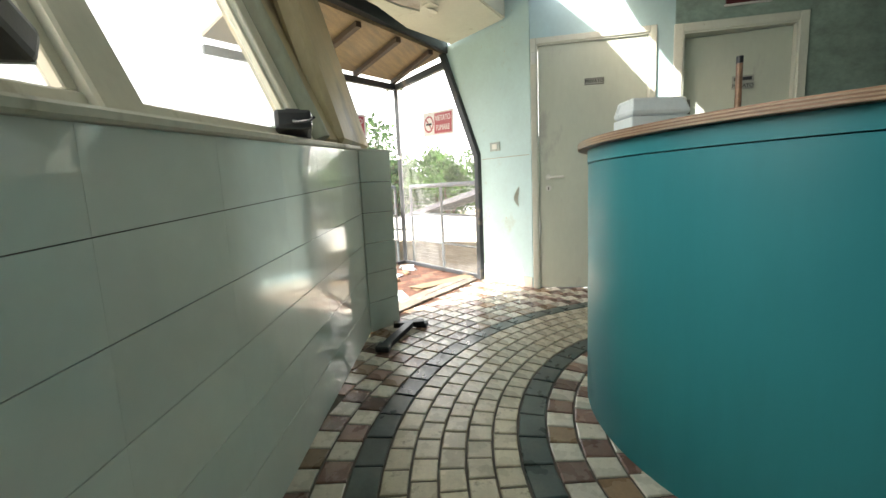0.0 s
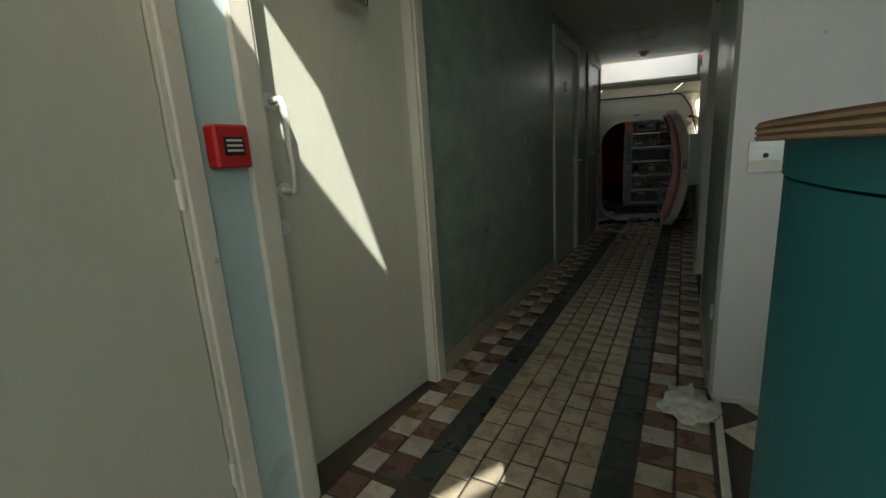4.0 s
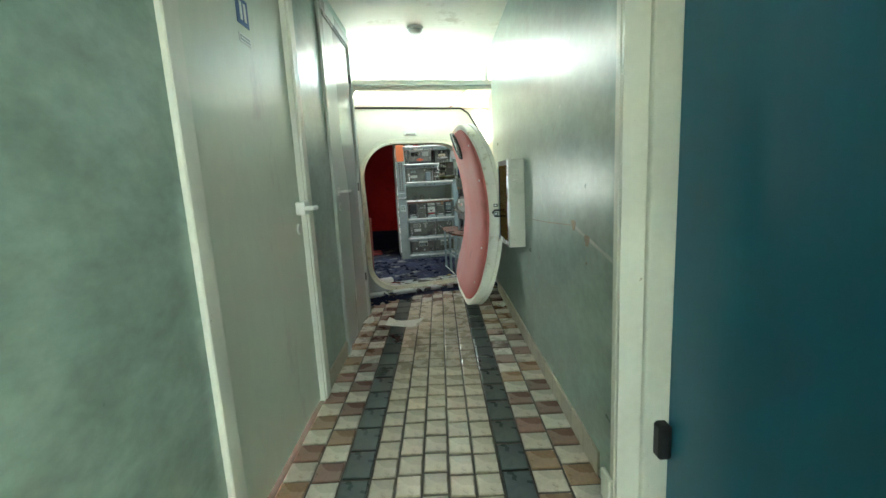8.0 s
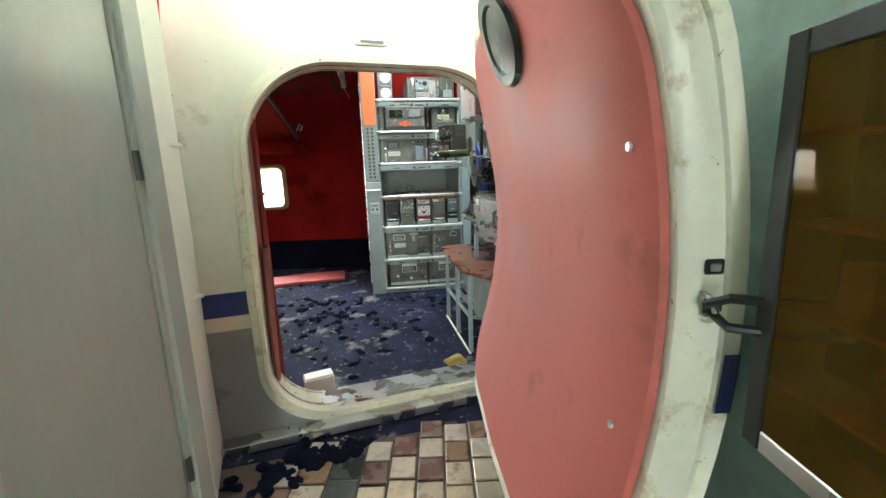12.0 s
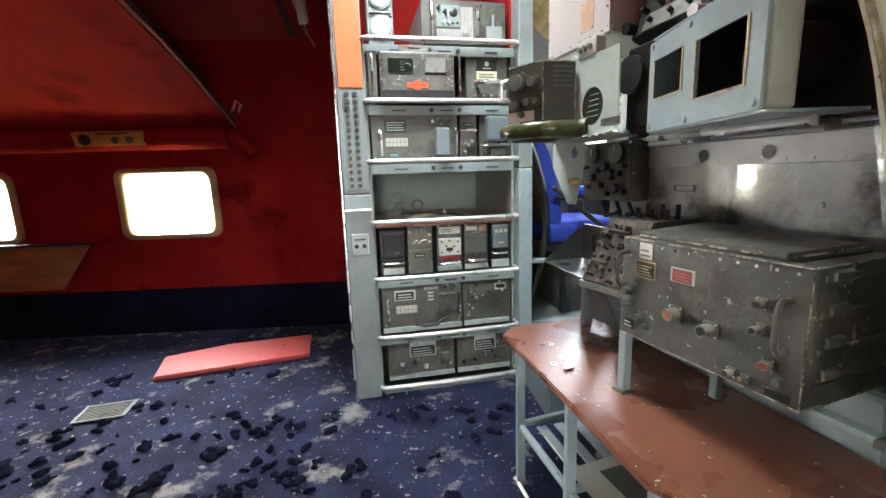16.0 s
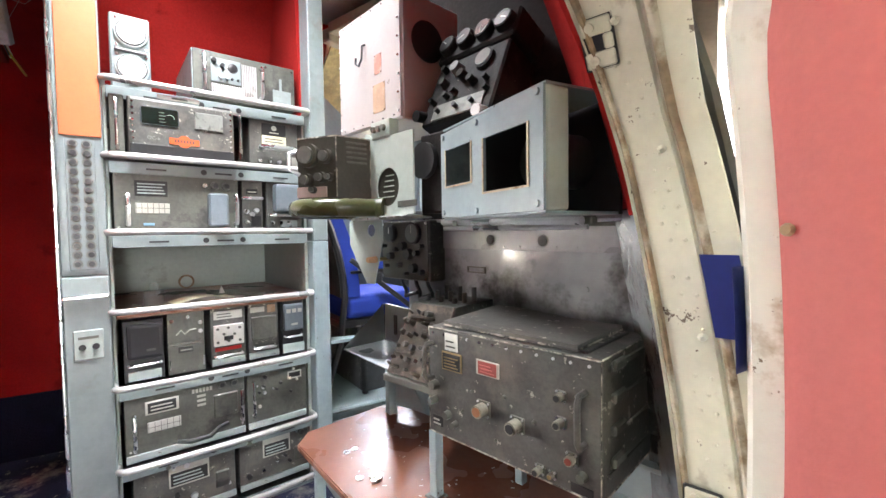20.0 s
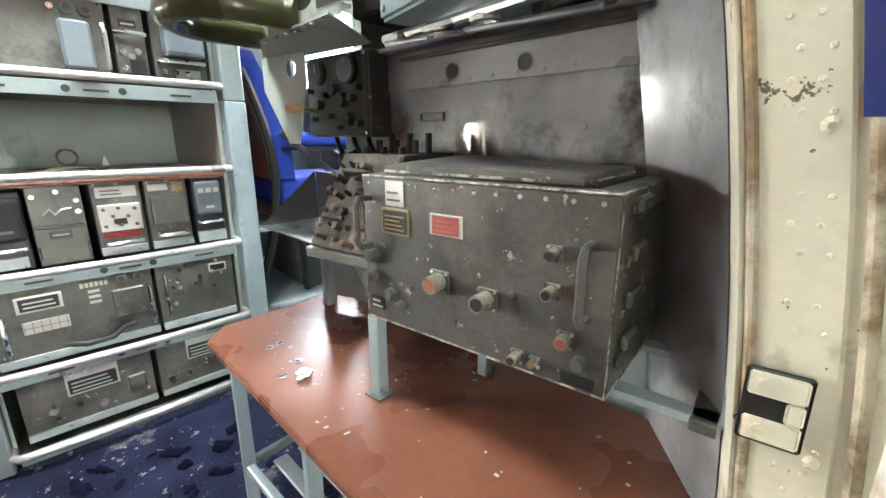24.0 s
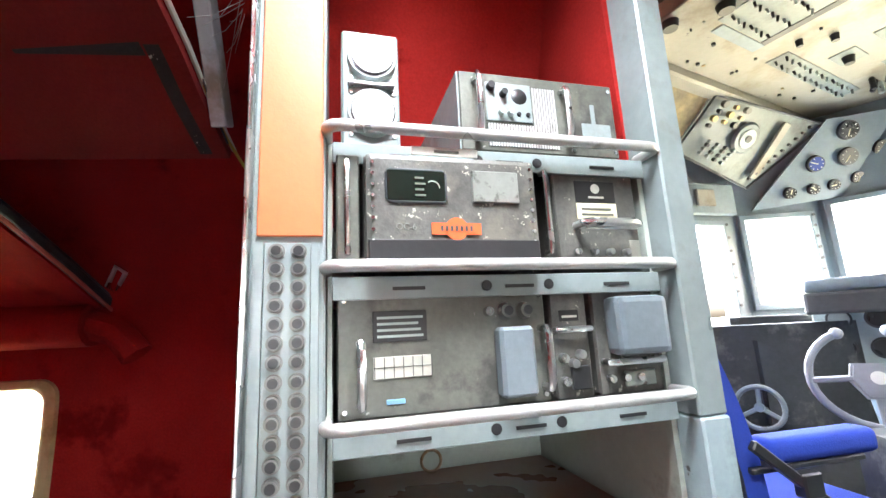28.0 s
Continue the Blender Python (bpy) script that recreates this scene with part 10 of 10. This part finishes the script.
# rubble heap of angular blocks
own = bmesh.new()
for k in range(160):
    a, r = rng.uniform(0, math.tau), rng.random() ** 0.7 * 2.6
    s = rng.uniform(0.12, 0.5)
    h = max(0, 1.4 * (1 - r / 2.7))
    mm = Matrix.Translation((-7.0 + r * math.cos(a) * 1.3, -7.2 + r * math.sin(a), GZ + h * rng.uniform(0.5, 1.0))) @ Euler((rng.uniform(0, 3), rng.uniform(0, 3), rng.uniform(0, 3))).to_matrix().to_4x4() @ Matrix.Diagonal((s, s * rng.uniform(0.5, 1), s * rng.uniform(0.2, 0.6), 1))
    bmesh.ops.create_cube(own, size=1, matrix=mm)
tagged(part("rubble_heap", own, M_RUBBLE), "heap of pale broken concrete in the yard", "rubble", kind="stuff")
tb = thing("low_brick_wall", "low pale brick wall in the yard", "wall", pose(-8.8, -4.6, GZ, 0, 0, 70))
part("wall", bx(-2.4, 2.4, -0.15, 0.15, 0, 1.5, 0.02), mat("pale_brick", (0.42, 0.30, 0.22), 0.85, var=0.25, scale=2, fine=14, bump=0.2), tb)
part("coping", bx(-2.45, 2.45, -0.2, 0.2, 1.501, 1.58, 0.01), M_RUBBLE, tb)
fb = thing("flower_bed", "red flowering plants in green leaves", "plants", pose(-6.2, -4.6, GZ), kind="")


def crown_mesh(n, rx, ry, rz, leaf, seed, clusters=9):
    """Many small leaf quads gathered in uneven clumps."""
    r0 = random.Random(seed)
    cl = [(Vector((r0.gauss(0, 0.5) * rx, r0.gauss(0, 0.5) * ry, r0.uniform(-0.8, 0.9) * rz)), r0.uniform(0.3, 0.55)) for _ in range(clusters)]
    vs, fs = [], []
    for k in range(n):
        c, s = cl[k % clusters]
        d = Vector((r0.gauss(0, 1), r0.gauss(0, 1), r0.gauss(0, 1))).normalized() * (r0.random() ** 0.4) * s
        p = c + Vector((d.x * rx, d.y * ry, d.z * rz))
        e = Euler((r0.uniform(0, 6.3), r0.uniform(0, 6.3), r0.uniform(0, 6.3))).to_matrix()
        b = len(vs)
        w, h = leaf * r0.uniform(0.6, 1.3), leaf * r0.uniform(0.6, 1.3)
        vs += [p + e @ Vector(q) for q in ((-w, 0, 0), (0, -h * 0.5, 0), (w, 0, 0), (0, h * 0.5, 0.2 * h))]
        fs.append((b, b + 1, b + 2, b + 3))
    me = bpy.data.meshes.new("crown")
    me.from_pydata([tuple(v) for v in vs], [], fs)
    me.materials.append(M_LEAF)
    return me


flo = new("leaves", crown_mesh(700, 0.8, 0.5, 0.3, 0.06, 3))
flo.parent, flo.matrix_basis = fb, pose(0, 0, 0.35)
own = bmesh.new()
for k in range(60):
    ball(0.05, pose(rng.uniform(-0.8, 0.8), rng.uniform(-0.5, 0.5), rng.uniform(0.5, 0.75)), own, 1)
part("blossoms", own, M_REDBOX, fb, "red blossoms")
CROWN = [crown_mesh(5200, 2.6, 2.6, 2.6, 0.16, 10 + k, 16) for k in range(3)]


def tree(x, y, h, s, k):
    o = thing("tree", "leafy green deciduous tree at the edge of the yard", "tree", pose(x, y, GZ, 0, 0, 40 * k), group="trees round the yard")
    own = bmesh.new()
    for a in range(5):
        ang = a * 1.26
        tube([(0, 0, h * 0.3), (0.5 * math.cos(ang), 0.5 * math.sin(ang), h * 0.5), (1.3 * s * math.cos(ang), 1.3 * s * math.sin(ang), h * 0.75)], 0.06, own, 6)
    part("limbs", own, M_BARK, o)
    part("trunk", cyl(0.22, h * 0.6, seg=10, r2=0.1), M_BARK, o, smooth=True)
    c = new("crown", CROWN[k % 3])
    c.parent = o
    c.matrix_basis = pose(0, 0, h * 0.68, 0, 0, 70 * k) @ Matrix.Diagonal((s, s, s * 0.95, 1))


for k, (x, y, h, s) in enumerate(((-24, -7, 6.0, 0.85), (-27, -3.2, 5.6, 0.9), (-30, 0.5, 5.5, 0.95), (-21, -13, 7.4, 1.1), (-24, -17, 8.2, 1.3), (-19, -21, 8.0, 1.25), (-32, -9, 6.4, 1.1), (-14, -26, 8, 1.3), (-34, -14, 7.5, 1.4), (-9, -30, 8, 1.4), (-28, 4.5, 6, 1), (-17, -17, 7, 0.95), (-36, -2, 8.5, 1.3), (-26, -11, 6, 0.9))):
    tree(x, y, h, s, k)
lp = thing("lamp_pole", "tall pale lamp pole with a small red bracket", "street lamp", pose(-15.5, -12.5, GZ))
part("pole", cyl(0.09, 7.2, seg=12, r2=0.06), M_POST, lp, smooth=True)
part("bracket", bx(0, 0.5, -0.04, 0.04, 4.5, 4.58), M_REDBOX, lp)
for k, (a, b) in enumerate((((-40, -4, 4.2), (-12, -16, 4.0)), ((-40, -4, 3.9), (-12, -16, 3.7)))):
    pts = [Vector(a).lerp(Vector(b), t / 8) - Vector((0, 0, 0.5 * math.sin(math.pi * t / 8))) for t in range(9)]
    part("wire", tube(pts, 0.012, seg=4), M_BLACK, lp)

# glowing wall added for the overexposed white sky low over the horizon
own = grid(40, 2, lambda u, v: (75 * math.cos(radians(155 + 140 * u)), 75 * math.sin(radians(155 + 140 * u)), GZ - 1 + 48 * v))
tagged(part("backdrop", own, glow("white_summer_haze", (0.97, 1.0, 1.0), 0.65), smooth=True), "glowing white wall standing in for the overexposed sky", "sky", kind="structure")

# unseen cover added to stop sun falling through the ceiling opening
tagged(part("roof_cowl", bx(-1.0, 0.7, 5.75, 6.8, 2.42, 2.45, 0.01), M_SKIN), "added white cover blocking sun over the cabin ceiling opening", "fuselage", kind="structure")
# unseen slab added to keep sun off the facade; outer shells closing the place
tagged(part("roof_eave", bx(-1.0, 2.45, 0.62, 1.45, CEIL + 0.06, CEIL + 0.12), M_CREAM, m=M_F), "cream roof eave over the facade windows", "eave", kind="structure")
own = grid(12, 4, lambda u, v: SP(-3.4 + 7.2 * u, 1.80 + 0.56 * v, 0.02 + 0.13 * v))
thicken(own, 0.02)
tagged(part("fuselage_roof", own, M_SKIN, smooth=True), "white outer roof of the fuselage", "fuselage", kind="structure")

# ---- loose things on the cabin floor ----
M_FLUFF = mat("matted_navy_fluff", (0.017, 0.021, 0.05), 1.0, var=0.5, scale=20, fine=160, bump=0.9, spec=0.05)


def clump_mesh(seed):
    """One lumpy body: the hull of several lumps round its middle, roughened."""
    r0 = random.Random(seed)
    lumps = [(Vector((r0.gauss(0, 0.42), r0.gauss(0, 0.28), r0.uniform(0.0, 0.25))), r0.uniform(0.28, 0.5)) for _ in range(9)]
    own = bmesh.new()
    bmesh.ops.create_icosphere(own, subdivisions=4, radius=1.0)
    o = Vector((seed * 7.3, seed * 3.1, 0))
    for v in own.verts:
        d = v.co.normalized()
        r = 0.25
        for c, q in lumps:
            b = d.dot(c)
            h = b * b - c.length_squared + q * q
            if h > 0:
                r = max(r, b + math.sqrt(h))
        p = d * r
        p += noise.noise_vector(p * 5 + o) * 0.10 + noise.noise_vector(p * 13 + o) * 0.06
        v.co = Vector((p.x, p.y, max(0.0, p.z)))
    me = bpy.data.meshes.new("fluff_clump")
    own.to_mesh(me)
    own.free()
    me.materials.append(M_FLUFF)
    return me


CLUMPS = [clump_mesh(k) for k in range(6)]
crng = random.Random(21)


def clump(x, y, r):
    o = new("fluff_clump", CLUMPS[crng.randrange(6)])
    o.matrix_basis = pose(x, y, -0.003, 0, 0, crng.uniform(0, 360)) @ Matrix.Diagonal((r, r * crng.uniform(0.7, 1.1), r * crng.uniform(0.7, 1.1), 1))
    tagged(o, "matted clump of torn navy carpet fluff on the floor", "fluff clump", "fluff clumps on the cabin floor")


for cx_, cy_, sx_, sy_, n_ in ((-1.75, 6.75, 0.35, 0.12, 22), (-1.15, 6.15, 0.30, 0.14, 26), (-0.80, 6.65, 0.25, 0.12, 22), (-0.62, 6.25, 0.14, 0.14, 16), (-0.35, 6.72, 0.3, 0.04, 14), (0.0, 6.6, 0.16, 0.05, 8), (-1.7, 6.25, 0.3, 0.15, 18), (-0.95, 5.75, 0.3, 0.15, 18), (-2.3, 7.0, 0.3, 0.2, 16), (-1.2, 7.15, 0.2, 0.05, 8), (-0.55, 5.65, 0.1, 0.2, 14), (-1.45, 6.5, 0.5, 0.12, 40), (-0.75, 6.35, 0.35, 0.2, 40), (-0.2, 6.2, 0.2, 0.25, 12)):
    for k in range(n_):
        x, y = crng.gauss(cx_, sx_), crng.gauss(cy_, sy_)
        if -0.52 < x < 0.30 and y > 6.78 or y > 7.8 or y < 5.35:
            continue
        clump(x, y, crng.uniform(0.009, 0.032))
for k in range(34):
    t = crng.random()
    clump(-0.66 + 0.42 * t + crng.gauss(0, 0.02), 4.80 + 0.16 * t + crng.gauss(0, 0.05) * (1 - 0.6 * t), crng.uniform(0.02, 0.045))
own = bmesh.new()
for k in range(600):
    x, y = crng.uniform(-2.6, 0.3), crng.uniform(5.45, 7.6)
    if -0.52 < x < 0.30 and y > 6.85:
        continue
    s = 0.0008 + 0.0032 * crng.random() ** 4
    bmesh.ops.create_grid(own, x_segments=1, y_segments=1, size=1, matrix=pose(x, y, -0.002, crng.uniform(-20, 20), crng.uniform(-20, 20), crng.uniform(0, 180)) @ Matrix.Diagonal((s * 1.6, s, 1, 1)))
tagged(part("dust_flecks", own, M_RUBBLE), "pale flecks and crumbs scattered over the carpet", "dust flecks", kind="stuff")
pp = thing("loose_panel", "faded pink-red padded panel lying on the floor", "panel")
own = bmesh.new()
PPT = [(-1.65, 7.41), (-1.56, 7.15), (-0.84, 7.35), (-0.90, 7.65), (-1.35, 7.56)]
M_FADED = mat("faded_red_vinyl", (0.50, 0.10, 0.095), 0.55, var=0.1, scale=3, dirt=(0.36, 0.10, 0.1), amount=0.12)
part("board", poly(PPT, 0.022, m=pose(0, 0, 0.0), bevel=0.006), M_FADED, pp, smooth=False)
part("stud", cyl(0.008, 0.006, m=pose(-1.02, 7.50, 0.0225), seg=10), M_BRASS, pp)
gr = thing("floor_grille", "white perforated metal grille lying on the carpet", "grille", pose(-1.60, 6.88, 0.0, 0, 0, 12))
part("plate", bx(-0.10, 0.10, -0.07, 0.07, 0, 0.006, 0.001), M_POST, gr)
for k in range(9):
    part("slat", bx(-0.085, 0.085, -0.06 + 0.0135 * k, -0.053 + 0.0135 * k, 0.0062, 0.0085), M_GREYEQ, gr)
wbq = thing("small_white_box", "small white plastic box lying on the floor by the doorway", "box", pose(-0.53, 5.36, 0.0, 0, 0, 25))
part("body", bx(-0.065, 0.065, -0.035, 0.035, 0, 0.085, 0.005, seg=2), M_WHITEPL, wbq)
part("lid", bx(-0.063, 0.063, -0.033, 0.033, 0.0855, 0.093, 0.003), M_WHITEPL, wbq)
own = ball(0.05, bm=None, sub=3, squash=(1.1, 0.8, 0.6))
for v in own.verts:
    v.co += noise.noise_vector(v.co * 30) * 0.016
    v.co.z = max(v.co.z + 0.025, 0)
tagged(part("foam_lump", own, mat("yellow_foam", (0.50, 0.36, 0.12), 0.9, var=0.25, fine=80, bump=0.4), m=pose(0.11, 5.58, -0.004)), "broken lump of yellowed foam on the floor", "foam")
# cobwebs under the hat rack
own = bmesh.new()
hub = Vector((-0.522, 6.86, 1.745))
for k in range(9):
    b = Vector((-0.655 + crng.uniform(-0.02, 0.05), 7.0 + crng.uniform(-0.03, 0.10), 1.80 + crng.uniform(-0.10, 0.10)))
    a = hub + Vector((crng.uniform(-0.004, 0), 0, crng.uniform(-0.05, 0.04)))
    tube([a, a.lerp(b, 0.5) - Vector((0, 0, crng.uniform(0, 0.02))), b], 0.0005, own, 3)
tagged(part("cobweb", own, mat("cobweb_silk", (0.5, 0.5, 0.48), 0.8)), "grey cobweb strands by the rack top", "cobweb", kind="stuff")

# ---- tiles: parapet, floors ----
parapet = bpy.data.objects["wall_facade_parapet"]
for r in range(6):
    for c in range(9):
        x0, x1 = 0.4 * c, min(0.4 * c + 0.4, FL)
        if x1 - x0 > 0.05:
            part("tile", bx(x0 + 0.0001, x1 - 0.0001, 0, 0.0065, 0.2 * r + 0.0012, 0.2 * r + 0.1988, 0.0003), M_TILEWHITE, parapet)


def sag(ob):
    """Fit facade to camera: parapet courses taper towards the bar's back, their load drops."""
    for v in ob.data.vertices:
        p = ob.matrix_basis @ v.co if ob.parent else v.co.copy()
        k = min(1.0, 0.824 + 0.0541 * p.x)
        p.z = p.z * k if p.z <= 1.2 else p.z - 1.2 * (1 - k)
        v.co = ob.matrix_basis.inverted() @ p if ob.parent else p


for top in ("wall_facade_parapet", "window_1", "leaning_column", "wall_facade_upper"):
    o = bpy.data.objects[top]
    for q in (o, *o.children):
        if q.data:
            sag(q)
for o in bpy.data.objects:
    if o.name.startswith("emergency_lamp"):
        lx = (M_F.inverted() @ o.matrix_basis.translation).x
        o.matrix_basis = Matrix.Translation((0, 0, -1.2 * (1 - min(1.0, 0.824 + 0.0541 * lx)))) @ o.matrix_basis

trng = random.Random(3)
floor_bar, floor_cor = bpy.data.objects["floor"], bpy.data.objects["floor_corridor"]
TILE_MESH = {}
REST = {}
COUNT = {}


def tile_shape(quad):
    """Vertices and faces of one tile with worn top edges from four ground corners round its centre."""
    vs = [(x, y, -0.0075) for x, y in quad] + [(x, y, -0.0025) for x, y in quad]
    for x, y in quad:
        ln = math.hypot(x, y)
        k = 1 - 0.0055 / ln
        vs.append((x * k, y * k, 0.0))
    fs = [(8, 9, 10, 11)]
    for a in (0, 4):
        fs += [(a + i, a + (i + 1) % 4, a + 4 + (i + 1) % 4, a + 4 + i) for i in range(4)]
    return vs, fs


def lay_tile(key, quad, m, material, parent, single):
    m = m @ Matrix.Translation((0, 0, trng.uniform(-0.0016, 0.0008))) @ Matrix.Rotation(trng.uniform(-0.02, 0.02), 4, 'Z') @ Matrix.Rotation(trng.uniform(-0.008, 0.008), 4, 'X')
    n = COUNT.get(parent.name, 0)
    if single and n < 300:
        COUNT[parent.name] = n + 1
        k = (key, material.name)
        if k not in TILE_MESH:
            me = bpy.data.meshes.new("tile")
            vs, fs = tile_shape(quad)
            me.from_pydata(vs, [], fs)
            me.materials.append(material)
            TILE_MESH[k] = me
        o = new("tile", TILE_MESH[k])
        o.parent = parent
        o.matrix_basis = m
    else:
        V, F = REST.setdefault((parent.name, material.name), ([], []))
        vs, fs = tile_shape(quad)
        b = len(V)
        V.extend(tuple(m @ Vector(v)) for v in vs)
        F.extend(tuple(b + i for i in f) for f in fs)


def rect(w, d):
    return [(-w / 2, -d / 2), (w / 2, -d / 2), (w / 2, d / 2), (-w / 2, d / 2)]


GAP = 0.009


def checker(k):
    if k % 2 == 0:
        return M_LIGHTTILE
    return M_BROWNTILE if trng.random() < 0.62 else M_TANTILE


# corridor, straight rows
cols = [(-0.575, -0.465, "c"), (-0.465, -0.355, "c"), (-0.355, -0.245, "s")] + [(-0.245 + 0.095 * k, -0.15 + 0.095 * k, "m") for k in range(5)] + [(0.23, 0.34, "s"), (0.34, 0.4575, "c"), (0.4575, 0.575, "c")]
PITCH = 0.112
for ci, (x0, x1, kind) in enumerate(cols):
    r = 0
    y = -0.62 + (0.5 * PITCH * 0.35 * (ci % 3))
    while y < 5.2:
        step = PITCH * (1.45 if kind == "s" else 1.0) * trng.uniform(0.96, 1.04)
        xm, ym = (x0 + x1) / 2, y + step / 2
        end = 5.16 + 0.325 * xm
        if ym + step / 2 < end - 0.02:
            mt = M_SLATE if kind == "s" else M_CREAMTILE if kind == "m" else checker(r + ci)
            if kind == "m" and ym > end - 0.36:
                mt = checker(r + ci)
            q = rect(x1 - x0 - GAP, step - GAP)
            key = ("k", ci, round(step, 4))
            lay_tile(("k", kind, round(x1 - x0, 3), r % 7), rect(x1 - x0 - GAP, PITCH * (1.45 if kind == "s" else 1.0) * 0.96 - GAP + 0.003), pose(xm, ym, 0), mt, floor_cor, 0.6 < ym < 3.4)
        y += step
        r += 1

# round part
ROOM = [(-0.60, -0.60), (-0.60, -1.97), (-0.96, -2.44), (0.36, -3.02), (0.66, -3.09), (3.9, -2.50), (5.35, -2.25), (4.6, -0.6)]


def inside(x, y):
    c = False
    for i in range(len(ROOM)):
        (xa, ya), (xb, yb) = ROOM[i], ROOM[i - 1]
        if (ya > y) != (yb > y) and x < (xb - xa) * (y - ya) / (yb - ya) + xa:
            c = not c
    return c


def arc_tile(r0, r1, da):
    """Corners of a wedge tile, round its centre, pointing along +x from the circle's centre."""
    rm, g = (r0 + r1) / 2, GAP / 2
    out = []
    for r, s in ((r0 + g, -1), (r1 - g, -1), (r1 - g, 1), (r0 + g, 1)):
        a = s * (da / 2 - g / rm)
        out.append((r * math.cos(a) - rm, r * math.sin(a)))
    return out


rows = [(1.015 + 0.11 * k, 1.125 + 0.11 * k, "c", 0.105) for k in range(3)] + [(1.345, 1.455, "s", 0.16)]
rows += [(1.455 + 0.095 * k, 1.55 + 0.095 * k, "m", 0.0) for k in range(5)]
rows += [(1.93, 2.04, "s", 0.17)] + [(2.04 + 0.11 * k, 2.15 + 0.11 * k, "c", 0.115) for k in range(12)]
for ri, (r0, r1, kind, ln) in enumerate(rows):
    rm = (r0 + r1) / 2
    da = ln / rm if ln else 0.0645
    a = math.pi + da * 0.5 * (ri % 2 if kind == "m" else 0.4)
    k = 0
    while a < math.radians(335):
        am = a + da / 2
        x, y = CEN.x + rm * math.cos(am), CEN.y + rm * math.sin(am)
        if inside(x, y):
            mt = M_SLATE if kind == "s" else M_CREAMTILE if kind == "m" else checker(k + ri)
            lay_tile(("r", ri), arc_tile(r0, r1, da), pose(x, y, 0, 0, 0, math.degrees(am)), mt, floor_bar, am < math.radians(262) and rm < 2.6)
        a += da
        k += 1
# beige square tiles behind the bar
for i in range(-4, 24):
    for j in range(-14, 14):
        x, y = 0.75 + (i + j) * 0.142, -0.15 + (i - j) * 0.142
        dist = math.hypot(x - CEN.x, y - CEN.y)
        if 0.62 < x < 3.6 and (dist < 0.98 and y < 0.4 or dist > 1.2 and -0.52 < y < 0.40 + 0.24 * (x - 0.6)):
            lay_tile("b", rect(0.192, 0.192), pose(x, y, -0.001, 0, 0, 45), M_CREAMTILE, floor_bar, False)
for (pn_, mn_), (V, F) in REST.items():
    me = bpy.data.meshes.new("tiles")
    me.from_pydata(V, [], F)
    me.materials.append(bpy.data.materials[mn_])
    o = new("tiles", me)
    o.parent = bpy.data.objects[pn_]
    tagged(o, "", "", "", "stuff")
